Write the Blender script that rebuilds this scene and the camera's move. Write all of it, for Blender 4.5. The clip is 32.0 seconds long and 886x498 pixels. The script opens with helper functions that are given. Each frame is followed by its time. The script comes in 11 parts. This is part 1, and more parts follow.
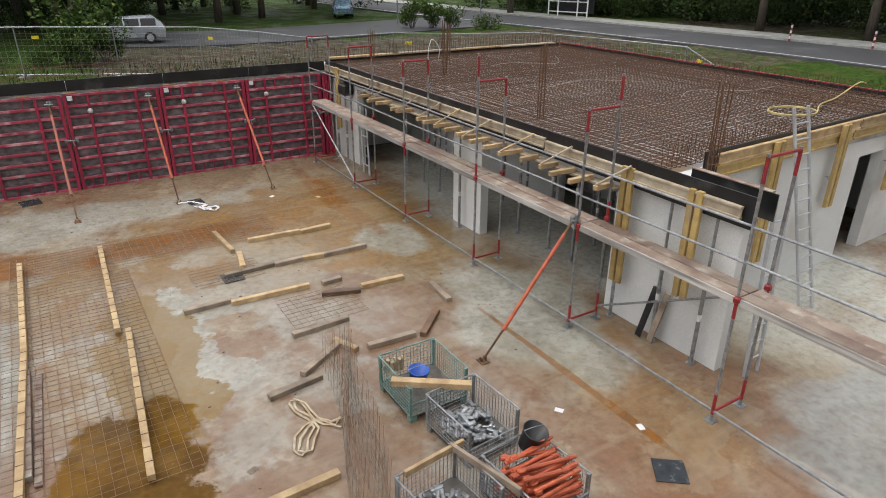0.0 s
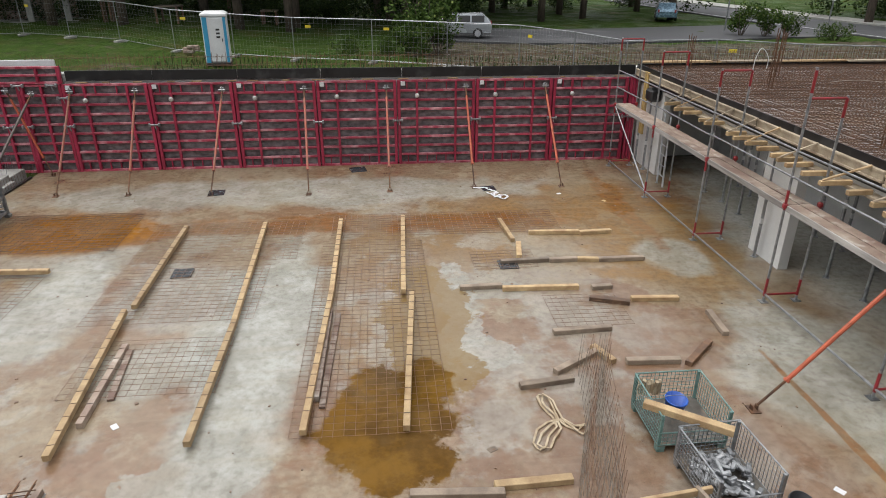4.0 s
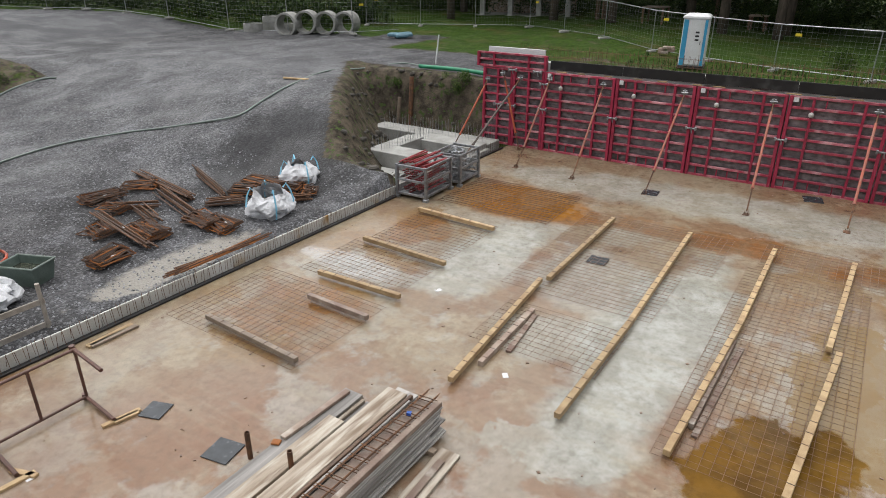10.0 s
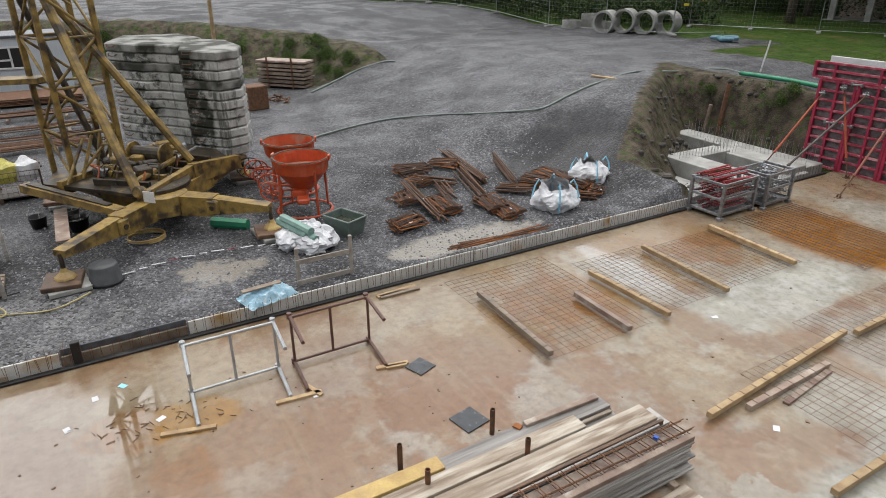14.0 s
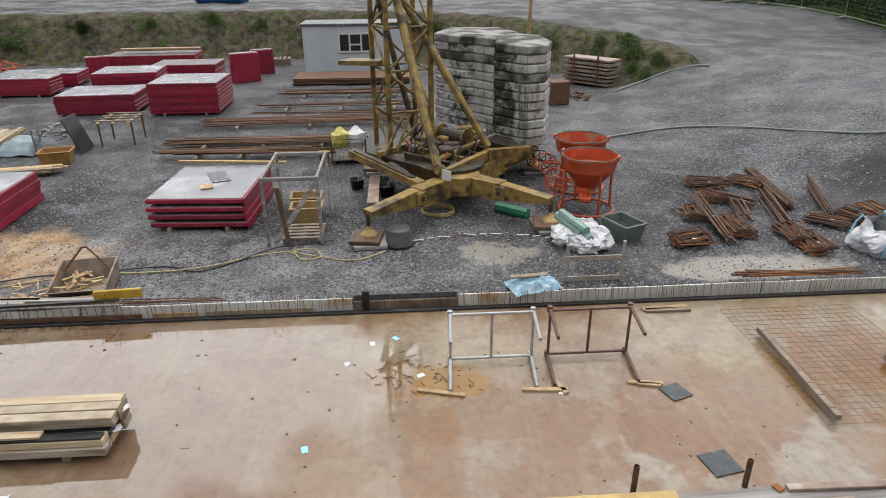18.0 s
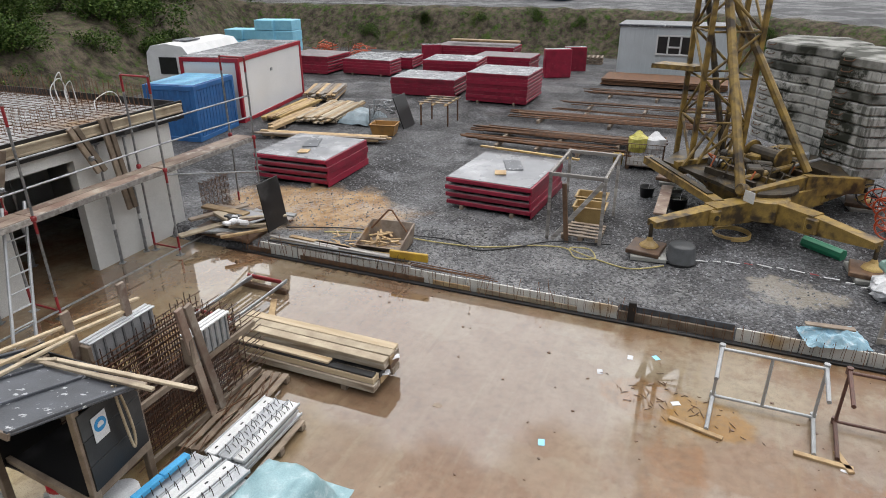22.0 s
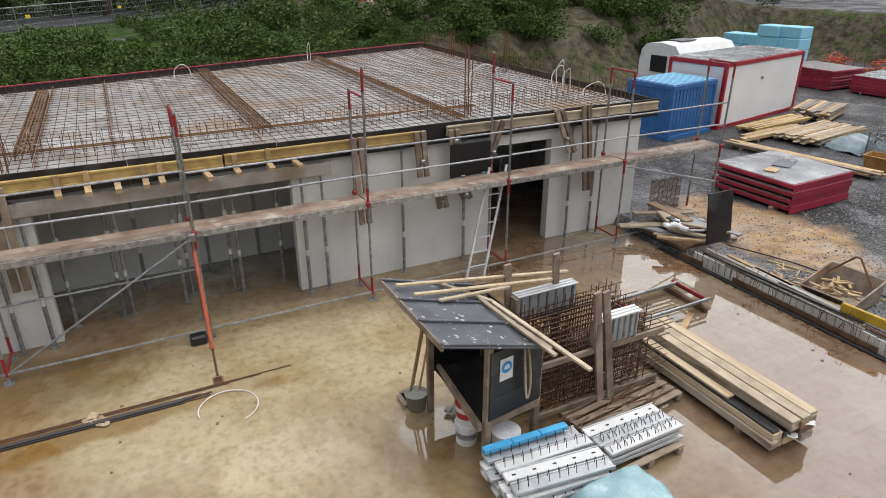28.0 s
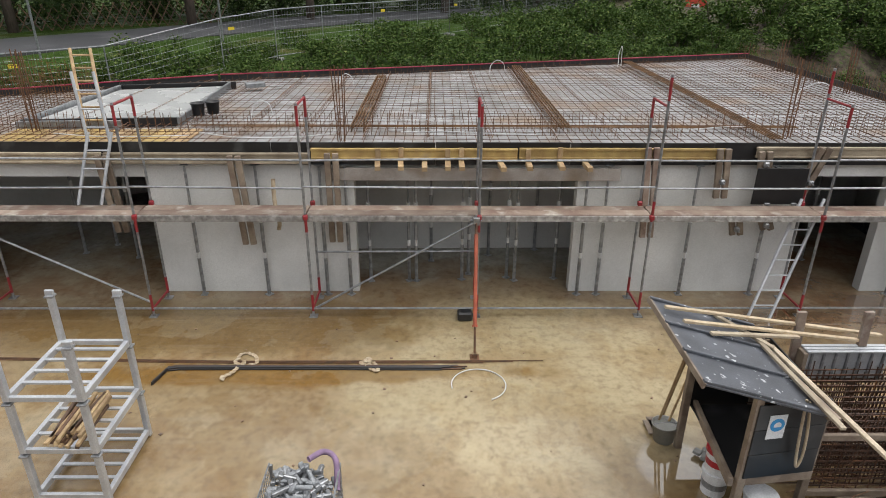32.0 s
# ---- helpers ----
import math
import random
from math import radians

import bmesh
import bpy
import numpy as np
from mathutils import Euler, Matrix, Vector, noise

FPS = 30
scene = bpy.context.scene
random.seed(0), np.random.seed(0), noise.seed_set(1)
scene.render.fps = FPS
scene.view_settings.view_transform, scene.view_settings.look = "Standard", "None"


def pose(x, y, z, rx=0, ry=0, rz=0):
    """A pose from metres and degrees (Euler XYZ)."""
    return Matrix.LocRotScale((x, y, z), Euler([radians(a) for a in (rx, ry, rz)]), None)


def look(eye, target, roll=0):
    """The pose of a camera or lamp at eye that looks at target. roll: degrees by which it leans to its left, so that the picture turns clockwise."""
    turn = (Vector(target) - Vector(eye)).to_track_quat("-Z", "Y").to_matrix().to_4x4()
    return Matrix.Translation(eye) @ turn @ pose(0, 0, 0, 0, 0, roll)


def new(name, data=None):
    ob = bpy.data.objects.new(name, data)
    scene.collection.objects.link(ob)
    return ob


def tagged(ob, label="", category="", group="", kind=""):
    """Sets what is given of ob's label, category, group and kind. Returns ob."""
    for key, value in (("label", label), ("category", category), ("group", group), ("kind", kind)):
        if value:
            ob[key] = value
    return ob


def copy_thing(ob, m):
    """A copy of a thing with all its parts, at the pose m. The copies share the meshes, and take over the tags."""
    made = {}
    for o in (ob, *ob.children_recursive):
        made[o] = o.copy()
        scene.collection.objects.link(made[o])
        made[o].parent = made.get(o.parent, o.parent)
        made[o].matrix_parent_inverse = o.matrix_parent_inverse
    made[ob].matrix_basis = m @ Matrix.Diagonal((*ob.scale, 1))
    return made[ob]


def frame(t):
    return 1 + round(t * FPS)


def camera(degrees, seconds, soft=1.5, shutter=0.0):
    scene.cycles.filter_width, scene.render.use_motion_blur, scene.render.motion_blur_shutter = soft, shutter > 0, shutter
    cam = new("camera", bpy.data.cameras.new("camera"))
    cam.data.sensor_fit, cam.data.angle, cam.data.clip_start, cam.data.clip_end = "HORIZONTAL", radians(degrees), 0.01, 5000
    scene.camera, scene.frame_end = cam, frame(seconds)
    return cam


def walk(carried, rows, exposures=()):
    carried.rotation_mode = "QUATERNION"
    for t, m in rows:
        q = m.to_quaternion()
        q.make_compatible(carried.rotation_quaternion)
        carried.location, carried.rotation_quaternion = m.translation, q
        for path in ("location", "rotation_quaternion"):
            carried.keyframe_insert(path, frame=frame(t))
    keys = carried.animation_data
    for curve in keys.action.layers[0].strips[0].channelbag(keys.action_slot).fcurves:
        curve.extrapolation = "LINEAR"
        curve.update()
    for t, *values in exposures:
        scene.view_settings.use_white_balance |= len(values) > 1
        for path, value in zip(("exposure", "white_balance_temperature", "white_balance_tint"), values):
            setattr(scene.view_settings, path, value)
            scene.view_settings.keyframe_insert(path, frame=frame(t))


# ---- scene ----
cam = camera(69.14, 32.0, soft=0.95)
EYE = 6.1
# seconds, heading, tilt and lean of the camera, which turns at one place above the slab
PATH = [
    (0.0, -32.06, -24.15, 0.42), (0.5, -28.69, -24.16, 0.32), (1.0, -25.36, -24.17, 0.30), (1.5, -22.04, -24.19, 0.32), 
    (2.0, -18.72, -24.16, 0.29), (2.5, -15.41, -24.17, 0.29), (3.0, -12.12, -24.19, 0.30), (3.5, -8.84, -24.19, 0.29), 
    (5.5, 4.27, -24.16, -0.12), (6.0, 7.55, -24.15, -0.17), (6.5, 10.84, -24.12, -0.22), (7.0, 14.11, -24.10, -0.20), 
    (7.5, 17.35, -24.06, -0.12), (8.0, 20.59, -24.04, -0.07), (8.5, 23.82, -24.03, -0.08), (9.0, 27.11, -24.06, -0.11), 
    (9.5, 30.35, -24.07, -0.07), (10.0, 33.63, -24.08, -0.02), (10.5, 36.93, -24.08, 0.01), (11.0, 40.24, -24.11, -0.00), 
    (11.5, 43.51, -24.14, -0.01), (12.0, 46.79, -24.14, -0.07), (12.5, 50.13, -24.17, -0.12), (13.0, 53.42, -24.19, -0.16), 
    (13.5, 56.69, -24.19, -0.19), (14.0, 60.03, -24.21, -0.17), (14.5, 63.34, -24.20, -0.19), (16.5, 76.46, -24.30, -0.39), 
    (17.0, 79.66, -24.30, -0.41), (17.5, 82.89, -24.28, -0.41), (18.0, 86.19, -24.25, -0.44), (18.5, 89.49, -24.23, -0.42), 
    (19.0, 92.78, -24.24, -0.37), (19.5, 96.04, -24.21, -0.28), (20.0, 99.30, -24.18, -0.23), (20.5, 102.57, -24.17, -0.20), 
    (21.0, 105.88, -24.21, -0.21), (21.5, 109.22, -24.21, -0.22), (22.0, 112.61, -24.21, -0.20), (22.5, 115.98, -24.24, -0.14), 
    (23.0, 119.35, -24.23, -0.12), (23.5, 122.70, -24.21, -0.12), (24.0, 126.08, -24.19, -0.11), (24.5, 129.41, -24.18, -0.09), 
    (25.0, 132.78, -24.21, -0.08), (25.5, 136.15, -24.21, -0.04), (27.5, 149.71, -24.11, -0.03), (28.0, 153.07, -24.07, 0.01), 
    (28.5, 156.41, -24.04, 0.11), (29.0, 159.79, -24.00, 0.19), (29.5, 163.24, -24.00, 0.17), (30.0, 166.77, -23.93, 0.11), 
    (30.5, 170.23, -23.85, 0.13), (31.0, 173.49, -23.89, 0.19), (31.5, 176.80, -23.94, 0.28), (32.0, 179.28, -23.92, 0.32), 
    
]
walk(cam, [(t, pose(0, 0, EYE, 0, 0, y) @ pose(0, 0, 0, 90 + p, 0, 0) @ pose(0, 0, 0, 0, 0, r)) for t, y, p, r in PATH])

# ---------- light ----------
world = bpy.data.worlds.new("sky")
scene.world = world
world.use_nodes = True
wn = world.node_tree
sky = wn.nodes.new("ShaderNodeTexSky")
sky.sky_type = "NISHITA"
sky.sun_disc = False
sky.sun_elevation, sky.sun_rotation = radians(74), radians(-78)
sky.air_density, sky.dust_density = 1.0, 4.0
grey = wn.nodes.new("ShaderNodeHueSaturation")
grey.inputs["Saturation"].default_value = 0.22
wn.links.new(sky.outputs[0], grey.inputs["Color"])
wn.links.new(grey.outputs[0], wn.nodes["Background"].inputs[0])
wn.nodes["Background"].inputs[1].default_value = 0.15
sun = new("sun", bpy.data.lights.new("sun", "SUN"))
sun.data.energy, sun.data.angle, sun.data.color = 1.5, radians(130), (1.0, 0.97, 0.93)
sun.matrix_world = look((0, 0, 60), (14, -3, 0))
scene.view_settings.exposure = 0.4


# ---------- materials ----------
def mat(name, base, rough=0.6, metal=0.0, dark=None, scale=8.0, grain=60.0, bump=0.15, spread=(0.35, 0.65), vary=0.0,
        third=None, third_scale=1.5, third_spread=(0.55, 0.7), wet=0.0, stretch=(1, 1, 1)):
    """A worn surface: base colour broken by a second tone, grain and relief at real size."""
    m = bpy.data.materials.new(name)
    m.use_nodes = True
    nt = m.node_tree
    n, l = nt.nodes, nt.links
    b = n["Principled BSDF"]
    b.inputs["Metallic"].default_value = metal
    co = n.new("ShaderNodeTexCoord")
    mp = n.new("ShaderNodeMapping")
    mp.inputs["Scale"].default_value = stretch
    l.new(co.outputs["Object"], mp.inputs[0])
    info = n.new("ShaderNodeObjectInfo")
    shift = n.new("ShaderNodeMath")
    shift.operation = "MULTIPLY"
    shift.inputs[1].default_value = 37.0
    l.new(info.outputs["Random"], shift.inputs[0])

    def cloud(s, detail=5.0):
        t = n.new("ShaderNodeTexNoise")
        t.noise_dimensions = "4D"
        t.inputs["Scale"].default_value, t.inputs["Detail"].default_value = s, detail
        l.new(mp.outputs[0], t.inputs["Vector"])
        l.new(shift.outputs[0], t.inputs["W"])
        return t.outputs["Fac"]

    def ramp(f, a, z):
        r = n.new("ShaderNodeMapRange")
        r.inputs["From Min"].default_value, r.inputs["From Max"].default_value = a, z
        l.new(f, r.inputs["Value"])
        return r.outputs[0]

    def mix(f, a, z, kind="MIX"):
        x = n.new("ShaderNodeMix")
        x.data_type, x.blend_type = "RGBA", kind
        for sock, v in ((x.inputs[0], f), (x.inputs[6], a), (x.inputs[7], z)):
            if isinstance(v, bpy.types.NodeSocket):
                l.new(v, sock)
            elif isinstance(v, tuple):
                sock.default_value = (*v, 1)
            else:
                sock.default_value = v
        return x.outputs[2]

    big, fine = cloud(scale), cloud(grain, 3.0)
    dark = dark or tuple(c * 0.6 for c in base)
    col = mix(ramp(big, *spread), dark, base)
    if third:
        col = mix(ramp(cloud(third_scale), *third_spread), col, third)
    col = mix(ramp(fine, 0.3, 0.7), mix(0.22, col, (0.0, 0.0, 0.0)), col)
    if vary:
        hs = n.new("ShaderNodeHueSaturation")
        l.new(col, hs.inputs["Color"])
        v = n.new("ShaderNodeMapRange")
        v.inputs["To Min"].default_value, v.inputs["To Max"].default_value = 1 - vary, 1 + vary
        l.new(info.outputs["Random"], v.inputs["Value"])
        l.new(v.outputs[0], hs.inputs["Value"])
        col = hs.outputs[0]
    l.new(col, b.inputs["Base Color"])
    rr = n.new("ShaderNodeMapRange")
    rr.inputs["To Min"].default_value, rr.inputs["To Max"].default_value = max(rough - 0.18 - wet, 0.04), min(rough + 0.12, 1)
    l.new(big, rr.inputs["Value"])
    l.new(rr.outputs[0], b.inputs["Roughness"])
    if bump:
        bp = n.new("ShaderNodeBump")
        bp.inputs["Strength"].default_value, bp.inputs["Distance"].default_value = bump, 0.01
        l.new(fine, bp.inputs["Height"])
        l.new(bp.outputs[0], b.inputs["Normal"])
    return m


WOOD = mat("raw_wood", (0.5, 0.365, 0.2), 0.7, dark=(0.31, 0.2, 0.1), scale=5, stretch=(1, 1, 1), vary=0.25)
NEWWOOD = mat("fresh_pale_board", (0.56, 0.46, 0.32), 0.6, dark=(0.42, 0.32, 0.2), scale=3, stretch=(5, 0.5, 5), vary=0.15, third=(0.36, 0.24, 0.12), third_scale=2.2, third_spread=(0.6, 0.72))
OLDPLANK = mat("old_stained_plank", (0.37, 0.315, 0.25), 0.75, dark=(0.17, 0.12, 0.08), scale=2.4, stretch=(5, 0.55, 5), vary=0.22, third=(0.5, 0.46, 0.39), third_scale=1.8, third_spread=(0.5, 0.66))
OLDGREY = mat("old_grey_plank", (0.33, 0.315, 0.3), 0.7, dark=(0.17, 0.155, 0.14), scale=2.2, stretch=(6, 0.4, 6), vary=0.25, third=(0.46, 0.44, 0.41), third_scale=1.6, third_spread=(0.5, 0.68))
WOOD_WET = mat("weathered_wood", (0.3, 0.24, 0.18), 0.6, dark=(0.15, 0.11, 0.08), scale=4, vary=0.3)
WOOD_DARK = mat("dark_wet_wood", (0.16, 0.09, 0.05), 0.55, dark=(0.07, 0.04, 0.025), scale=6, vary=0.3)
DECK = mat("scaffold_plank", (0.33, 0.265, 0.21), 0.65, dark=(0.17, 0.105, 0.08), scale=2.6, vary=0.25, third=(0.5, 0.46, 0.4), third_scale=4, third_spread=(0.55, 0.75))
PALEWOOD = mat("weathered_pale_board", (0.47, 0.4, 0.29), 0.7, dark=(0.3, 0.24, 0.17), scale=4, vary=0.25, third=(0.2, 0.14, 0.09), third_scale=1.6, third_spread=(0.6, 0.75))
GREYBOARD = mat("grey_weathered_board", (0.36, 0.33, 0.3), 0.65, dark=(0.22, 0.19, 0.165), scale=3, third=(0.2, 0.15, 0.1), third_scale=1.2, vary=0.22)
YELLOW = mat("formwork_beam_yellow", (0.5, 0.36, 0.13), 0.6, dark=(0.34, 0.22, 0.08), scale=5, vary=0.15, third=(0.36, 0.27, 0.17), third_scale=2, third_spread=(0.58, 0.72))
GALV = mat("galvanised_steel", (0.4, 0.415, 0.43), 0.42, 0.7, dark=(0.22, 0.23, 0.24), scale=12, vary=0.12)
ALU = mat("aluminium", (0.6, 0.62, 0.64), 0.42, 0.5, dark=(0.46, 0.48, 0.51), scale=5)
REDSTEEL = mat("red_formwork_paint", (0.38, 0.028, 0.07), 0.45, dark=(0.26, 0.018, 0.046), scale=3, third=(0.44, 0.14, 0.16), third_scale=6, third_spread=(0.62, 0.85), vary=0.15)
REDSTACK = mat("dark_red_panel_paint", (0.3, 0.014, 0.042), 0.4, dark=(0.2, 0.01, 0.03), scale=3, third=(0.36, 0.06, 0.08), third_scale=5, third_spread=(0.6, 0.8), vary=0.2)
# lighter red with pale pink streaks, painting the wet highlights along the crossbars
REDBAR = mat("highlit_red_crossbar", (0.42, 0.055, 0.095), 0.4, dark=(0.3, 0.03, 0.06), scale=4, third=(0.62, 0.36, 0.38), third_scale=3, third_spread=(0.48, 0.72), vary=0.2)
REDCLAMP = mat("red_coupler_paint", (0.32, 0.02, 0.03), 0.5, dark=(0.2, 0.02, 0.02), scale=10)
ORANGE = mat("orange_prop_paint", (0.5, 0.105, 0.045), 0.5, dark=(0.32, 0.07, 0.03), scale=6, vary=0.15)
HOPPER = mat("orange_hopper_paint", (0.58, 0.08, 0.018), 0.45, dark=(0.4, 0.06, 0.018), scale=3, third=(0.35, 0.2, 0.14), third_scale=3)
PLY = mat("clay_smeared_film_plywood", (0.22, 0.19, 0.2), 0.5, dark=(0.08, 0.066, 0.07), scale=6, third=(0.3, 0.26, 0.265), third_scale=2.2, stretch=(1, 1, 1.6))
PLYTOP = mat("wet_plywood_face", (0.25, 0.258, 0.275), 0.35, dark=(0.16, 0.165, 0.18), scale=1.3, third=(0.42, 0.43, 0.45), third_scale=0.7, wet=0.15)
BLACK = mat("black_coating", (0.012, 0.012, 0.013), 0.45, dark=(0.006, 0.006, 0.007), scale=4, third=(0.05, 0.05, 0.05), third_scale=2)
RUST = mat("rusty_steel", (0.17, 0.078, 0.035), 0.8, dark=(0.07, 0.036, 0.02), scale=9, vary=0.25)
RUST_BRIGHT = mat("bright_rust", (0.36, 0.13, 0.03), 0.85, dark=(0.22, 0.08, 0.025), scale=5)
RUST_PALE = mat("pale_rusty_mesh", (0.24, 0.14, 0.085), 0.7, dark=(0.12, 0.06, 0.035), scale=5)
WALL = mat("pale_concrete_wall", (0.7, 0.705, 0.69), 0.75, dark=(0.57, 0.575, 0.56), scale=0.9, third=(0.46, 0.44, 0.41), third_scale=0.6, third_spread=(0.58, 0.78), bump=0.08)
CONC = mat("grey_concrete", (0.38, 0.38, 0.36), 0.7, dark=(0.24, 0.24, 0.22), scale=2.5, vary=0.1)
MOSS = mat("mossy_ballast_concrete", (0.3, 0.3, 0.28), 0.9, dark=(0.03, 0.032, 0.022), scale=1.6, spread=(0.42, 0.6), vary=0.1)
CRANE = mat("faded_crane_yellow", (0.34, 0.225, 0.052), 0.5, dark=(0.17, 0.11, 0.035), scale=5, third=(0.045, 0.03, 0.018), third_scale=3, third_spread=(0.49, 0.63))
SHEET = mat("dark_grey_roof_sheet", (0.12, 0.13, 0.15), 0.4, 0.2, dark=(0.07, 0.075, 0.085), scale=3, third=(0.6, 0.62, 0.64), third_scale=11, third_spread=(0.62, 0.66))
WHITE = mat("white_paint", (0.72, 0.73, 0.74), 0.45, dark=(0.62, 0.63, 0.63), scale=2)
BLUE = mat("blue_container_paint", (0.03, 0.15, 0.4), 0.45, dark=(0.02, 0.1, 0.28), scale=3)
BLUE_PALE = mat("pale_blue_foam", (0.3, 0.66, 0.84), 0.45, dark=(0.24, 0.58, 0.78), scale=4, vary=0.1)
BAG = mat("white_woven_bag", (0.74, 0.75, 0.77), 0.7, dark=(0.55, 0.56, 0.58), scale=5)
GREENPIPE = mat("green_plastic", (0.03, 0.28, 0.15), 0.4, dark=(0.02, 0.2, 0.1), scale=5)
TEAL = mat("pale_blue_tarpaulin", (0.3, 0.46, 0.5), 0.35, dark=(0.2, 0.34, 0.38), scale=4, third=(0.45, 0.58, 0.62), third_scale=8)
PLASTIC_BLACK = mat("black_plastic", (0.02, 0.021, 0.023), 0.4, dark=(0.012, 0.012, 0.013), scale=5)


# ---------- building helpers ----------
class Geo:
    """Collects faces of one mesh."""

    def __init__(self):
        self.v, self.f = [], []

    def add(self, verts, faces):
        k = len(self.v)
        self.v += [tuple(p) for p in verts]
        self.f += [tuple(i + k for i in f) for f in faces]
        return self

    def box(self, c, s, rz=0.0, ch=0.0, m=None):
        """A box of size s centred at c, with chamfered edges ch."""
        h = [a / 2 for a in s]
        verts, idx = [], {}
        if ch <= 0:
            verts = [(x * h[0], y * h[1], z * h[2]) for x in (-1, 1) for y in (-1, 1) for z in (-1, 1)]
            faces = [(0, 1, 3, 2), (4, 6, 7, 5), (0, 4, 5, 1), (2, 3, 7, 6), (0, 2, 6, 4), (1, 5, 7, 3)]
        else:
            ch = min(ch, min(h) * 0.6)
            for x in (-1, 1):
                for y in (-1, 1):
                    for z in (-1, 1):
                        for a in range(3):
                            p = [x * h[0], y * h[1], z * h[2]]
                            for b in range(3):
                                if b != a:
                                    p[b] -= (x, y, z)[b] * ch
                            idx[(x, y, z, a)] = len(verts)
                            verts.append(tuple(p))
            faces = []
            for a in range(3):
                b, c2 = (a + 1) % 3, (a + 2) % 3
                for sg in (-1, 1):
                    q = []
                    for u, w in ((-1, -1), (1, -1), (1, 1), (-1, 1)):
                        k = [0, 0, 0]
                        k[a], k[b], k[c2] = sg, u, w
                        q.append(idx[(*k, a)])
                    faces.append(tuple(q if sg > 0 else q[::-1]))
                for u in (-1, 1):
                    for w in (-1, 1):
                        k0, k1 = [0, 0, 0], [0, 0, 0]
                        k0[a], k0[b], k0[c2] = -1, u, w
                        k1[a], k1[b], k1[c2] = 1, u, w
                        q = (idx[(*k0, b)], idx[(*k1, b)], idx[(*k1, c2)], idx[(*k0, c2)])
                        faces.append(q if u * w < 0 else q[::-1])
            for x in (-1, 1):
                for y in (-1, 1):
                    for z in (-1, 1):
                        q = tuple(idx[(x, y, z, a)] for a in range(3))
                        faces.append(q if x * y * z > 0 else q[::-1])
        if m is None:
            m = Matrix.Translation(c) @ Matrix.Rotation(rz, 4, "Z")
        else:
            m = m @ Matrix.Translation(c) @ Matrix.Rotation(rz, 4, "Z")
        return self.add([m @ Vector(p) for p in verts], faces)

    def tube(self, p, q, r, n=6, r2=None, cap=True):
        """A round bar from p to q."""
        p, q = Vector(p), Vector(q)
        d = (q - p).normalized()
        a = d.orthogonal().normalized()
        b = d.cross(a)
        r2 = r if r2 is None else r2
        verts = [p + (a * math.cos(t) + b * math.sin(t)) * r for t in [2 * math.pi * i / n for i in range(n)]]
        verts += [q + (a * math.cos(t) + b * math.sin(t)) * r2 for t in [2 * math.pi * i / n for i in range(n)]]
        faces = [(i, (i + 1) % n, n + (i + 1) % n, n + i) for i in range(n)]
        if cap:
            faces += [tuple(range(n))[::-1], tuple(range(n, 2 * n))]
        return self.add(verts, faces)

    def path(self, pts, r, n=6):
        """A bent bar or hose through the points."""
        pts = [Vector(p) for p in pts]
        rings = []
        for i, p in enumerate(pts):
            d = (pts[min(i + 1, len(pts) - 1)] - pts[max(i - 1, 0)]).normalized()
            ref = Vector((0, 0, 1)) if abs(d.z) < 0.9 else Vector((1, 0, 0))
            a = d.cross(ref).normalized()
            b = a.cross(d)
            rings.append([p + (a * math.cos(t) + b * math.sin(t)) * r for t in [2 * math.pi * k / n for k in range(n)]])
        faces = []
        for i in range(len(pts) - 1):
            for k in range(n):
                faces.append((i * n + k, i * n + (k + 1) % n, (i + 1) * n + (k + 1) % n, (i + 1) * n + k))
        faces += [tuple(range(n)), tuple(range((len(pts) - 1) * n, len(pts) * n))[::-1]]
        return self.add([v for ring in rings for v in ring], faces)

    def lathe(self, rz, n=20, c=(0, 0, 0), close=False):
        """A turned shape from (radius, height) pairs."""
        verts = [(c[0] + r * math.cos(2 * math.pi * k / n), c[1] + r * math.sin(2 * math.pi * k / n), c[2] + z) for r, z in rz for k in range(n)]
        faces = [(i * n + k, i * n + (k + 1) % n, (i + 1) * n + (k + 1) % n, (i + 1) * n + k) for i in range(len(rz) - 1) for k in range(n)]
        if close:
            faces += [tuple(range(n))[::-1], tuple(range((len(rz) - 1) * n, len(rz) * n))]
        return self.add(verts, faces)

    def prism(self, poly, z0, z1):
        """An upright prism over a counter-clockwise outline."""
        n = len(poly)
        verts = [(x, y, z0) for x, y in poly] + [(x, y, z1) for x, y in poly]
        faces = [tuple(range(n))[::-1], tuple(range(n, 2 * n))] + [(i, (i + 1) % n, n + (i + 1) % n, n + i) for i in range(n)]
        return self.add(verts, faces)

    def mesh(self, name):
        me = bpy.data.meshes.new(name)
        me.from_pydata(self.v, [], self.f)
        me.update()
        return me


def part(name, geo, material, parent=None, label="", smooth=False, at=None, rz=0.0):
    """One mesh object under a thing or a part."""
    me = geo if isinstance(geo, bpy.types.Mesh) else geo.mesh(name)
    if not me.materials:
        me.materials.append(material)
    if smooth:
        me.shade_smooth()
    ob = new(name, me)
    ob.parent = parent
    if at is not None:
        ob.location, ob.rotation_euler = at, (0, 0, rz)
    if label:
        ob["label"] = label
    return ob


def thing(name, label, category, group="", kind="", at=(0, 0, 0), rz=0.0):
    ob = new(name)
    ob.empty_display_size = 0.2
    ob.location, ob.rotation_euler = at, (0, 0, rz)
    return tagged(ob, label, category, group, kind)


def solid(name, geo, material, label, category="", group="", kind="", at=(0, 0, 0), rz=0.0, smooth=False):
    """A thing that is one mesh."""
    ob = part(name, geo, material, None, "", smooth, at, rz)
    return tagged(ob, label, category, group, kind)


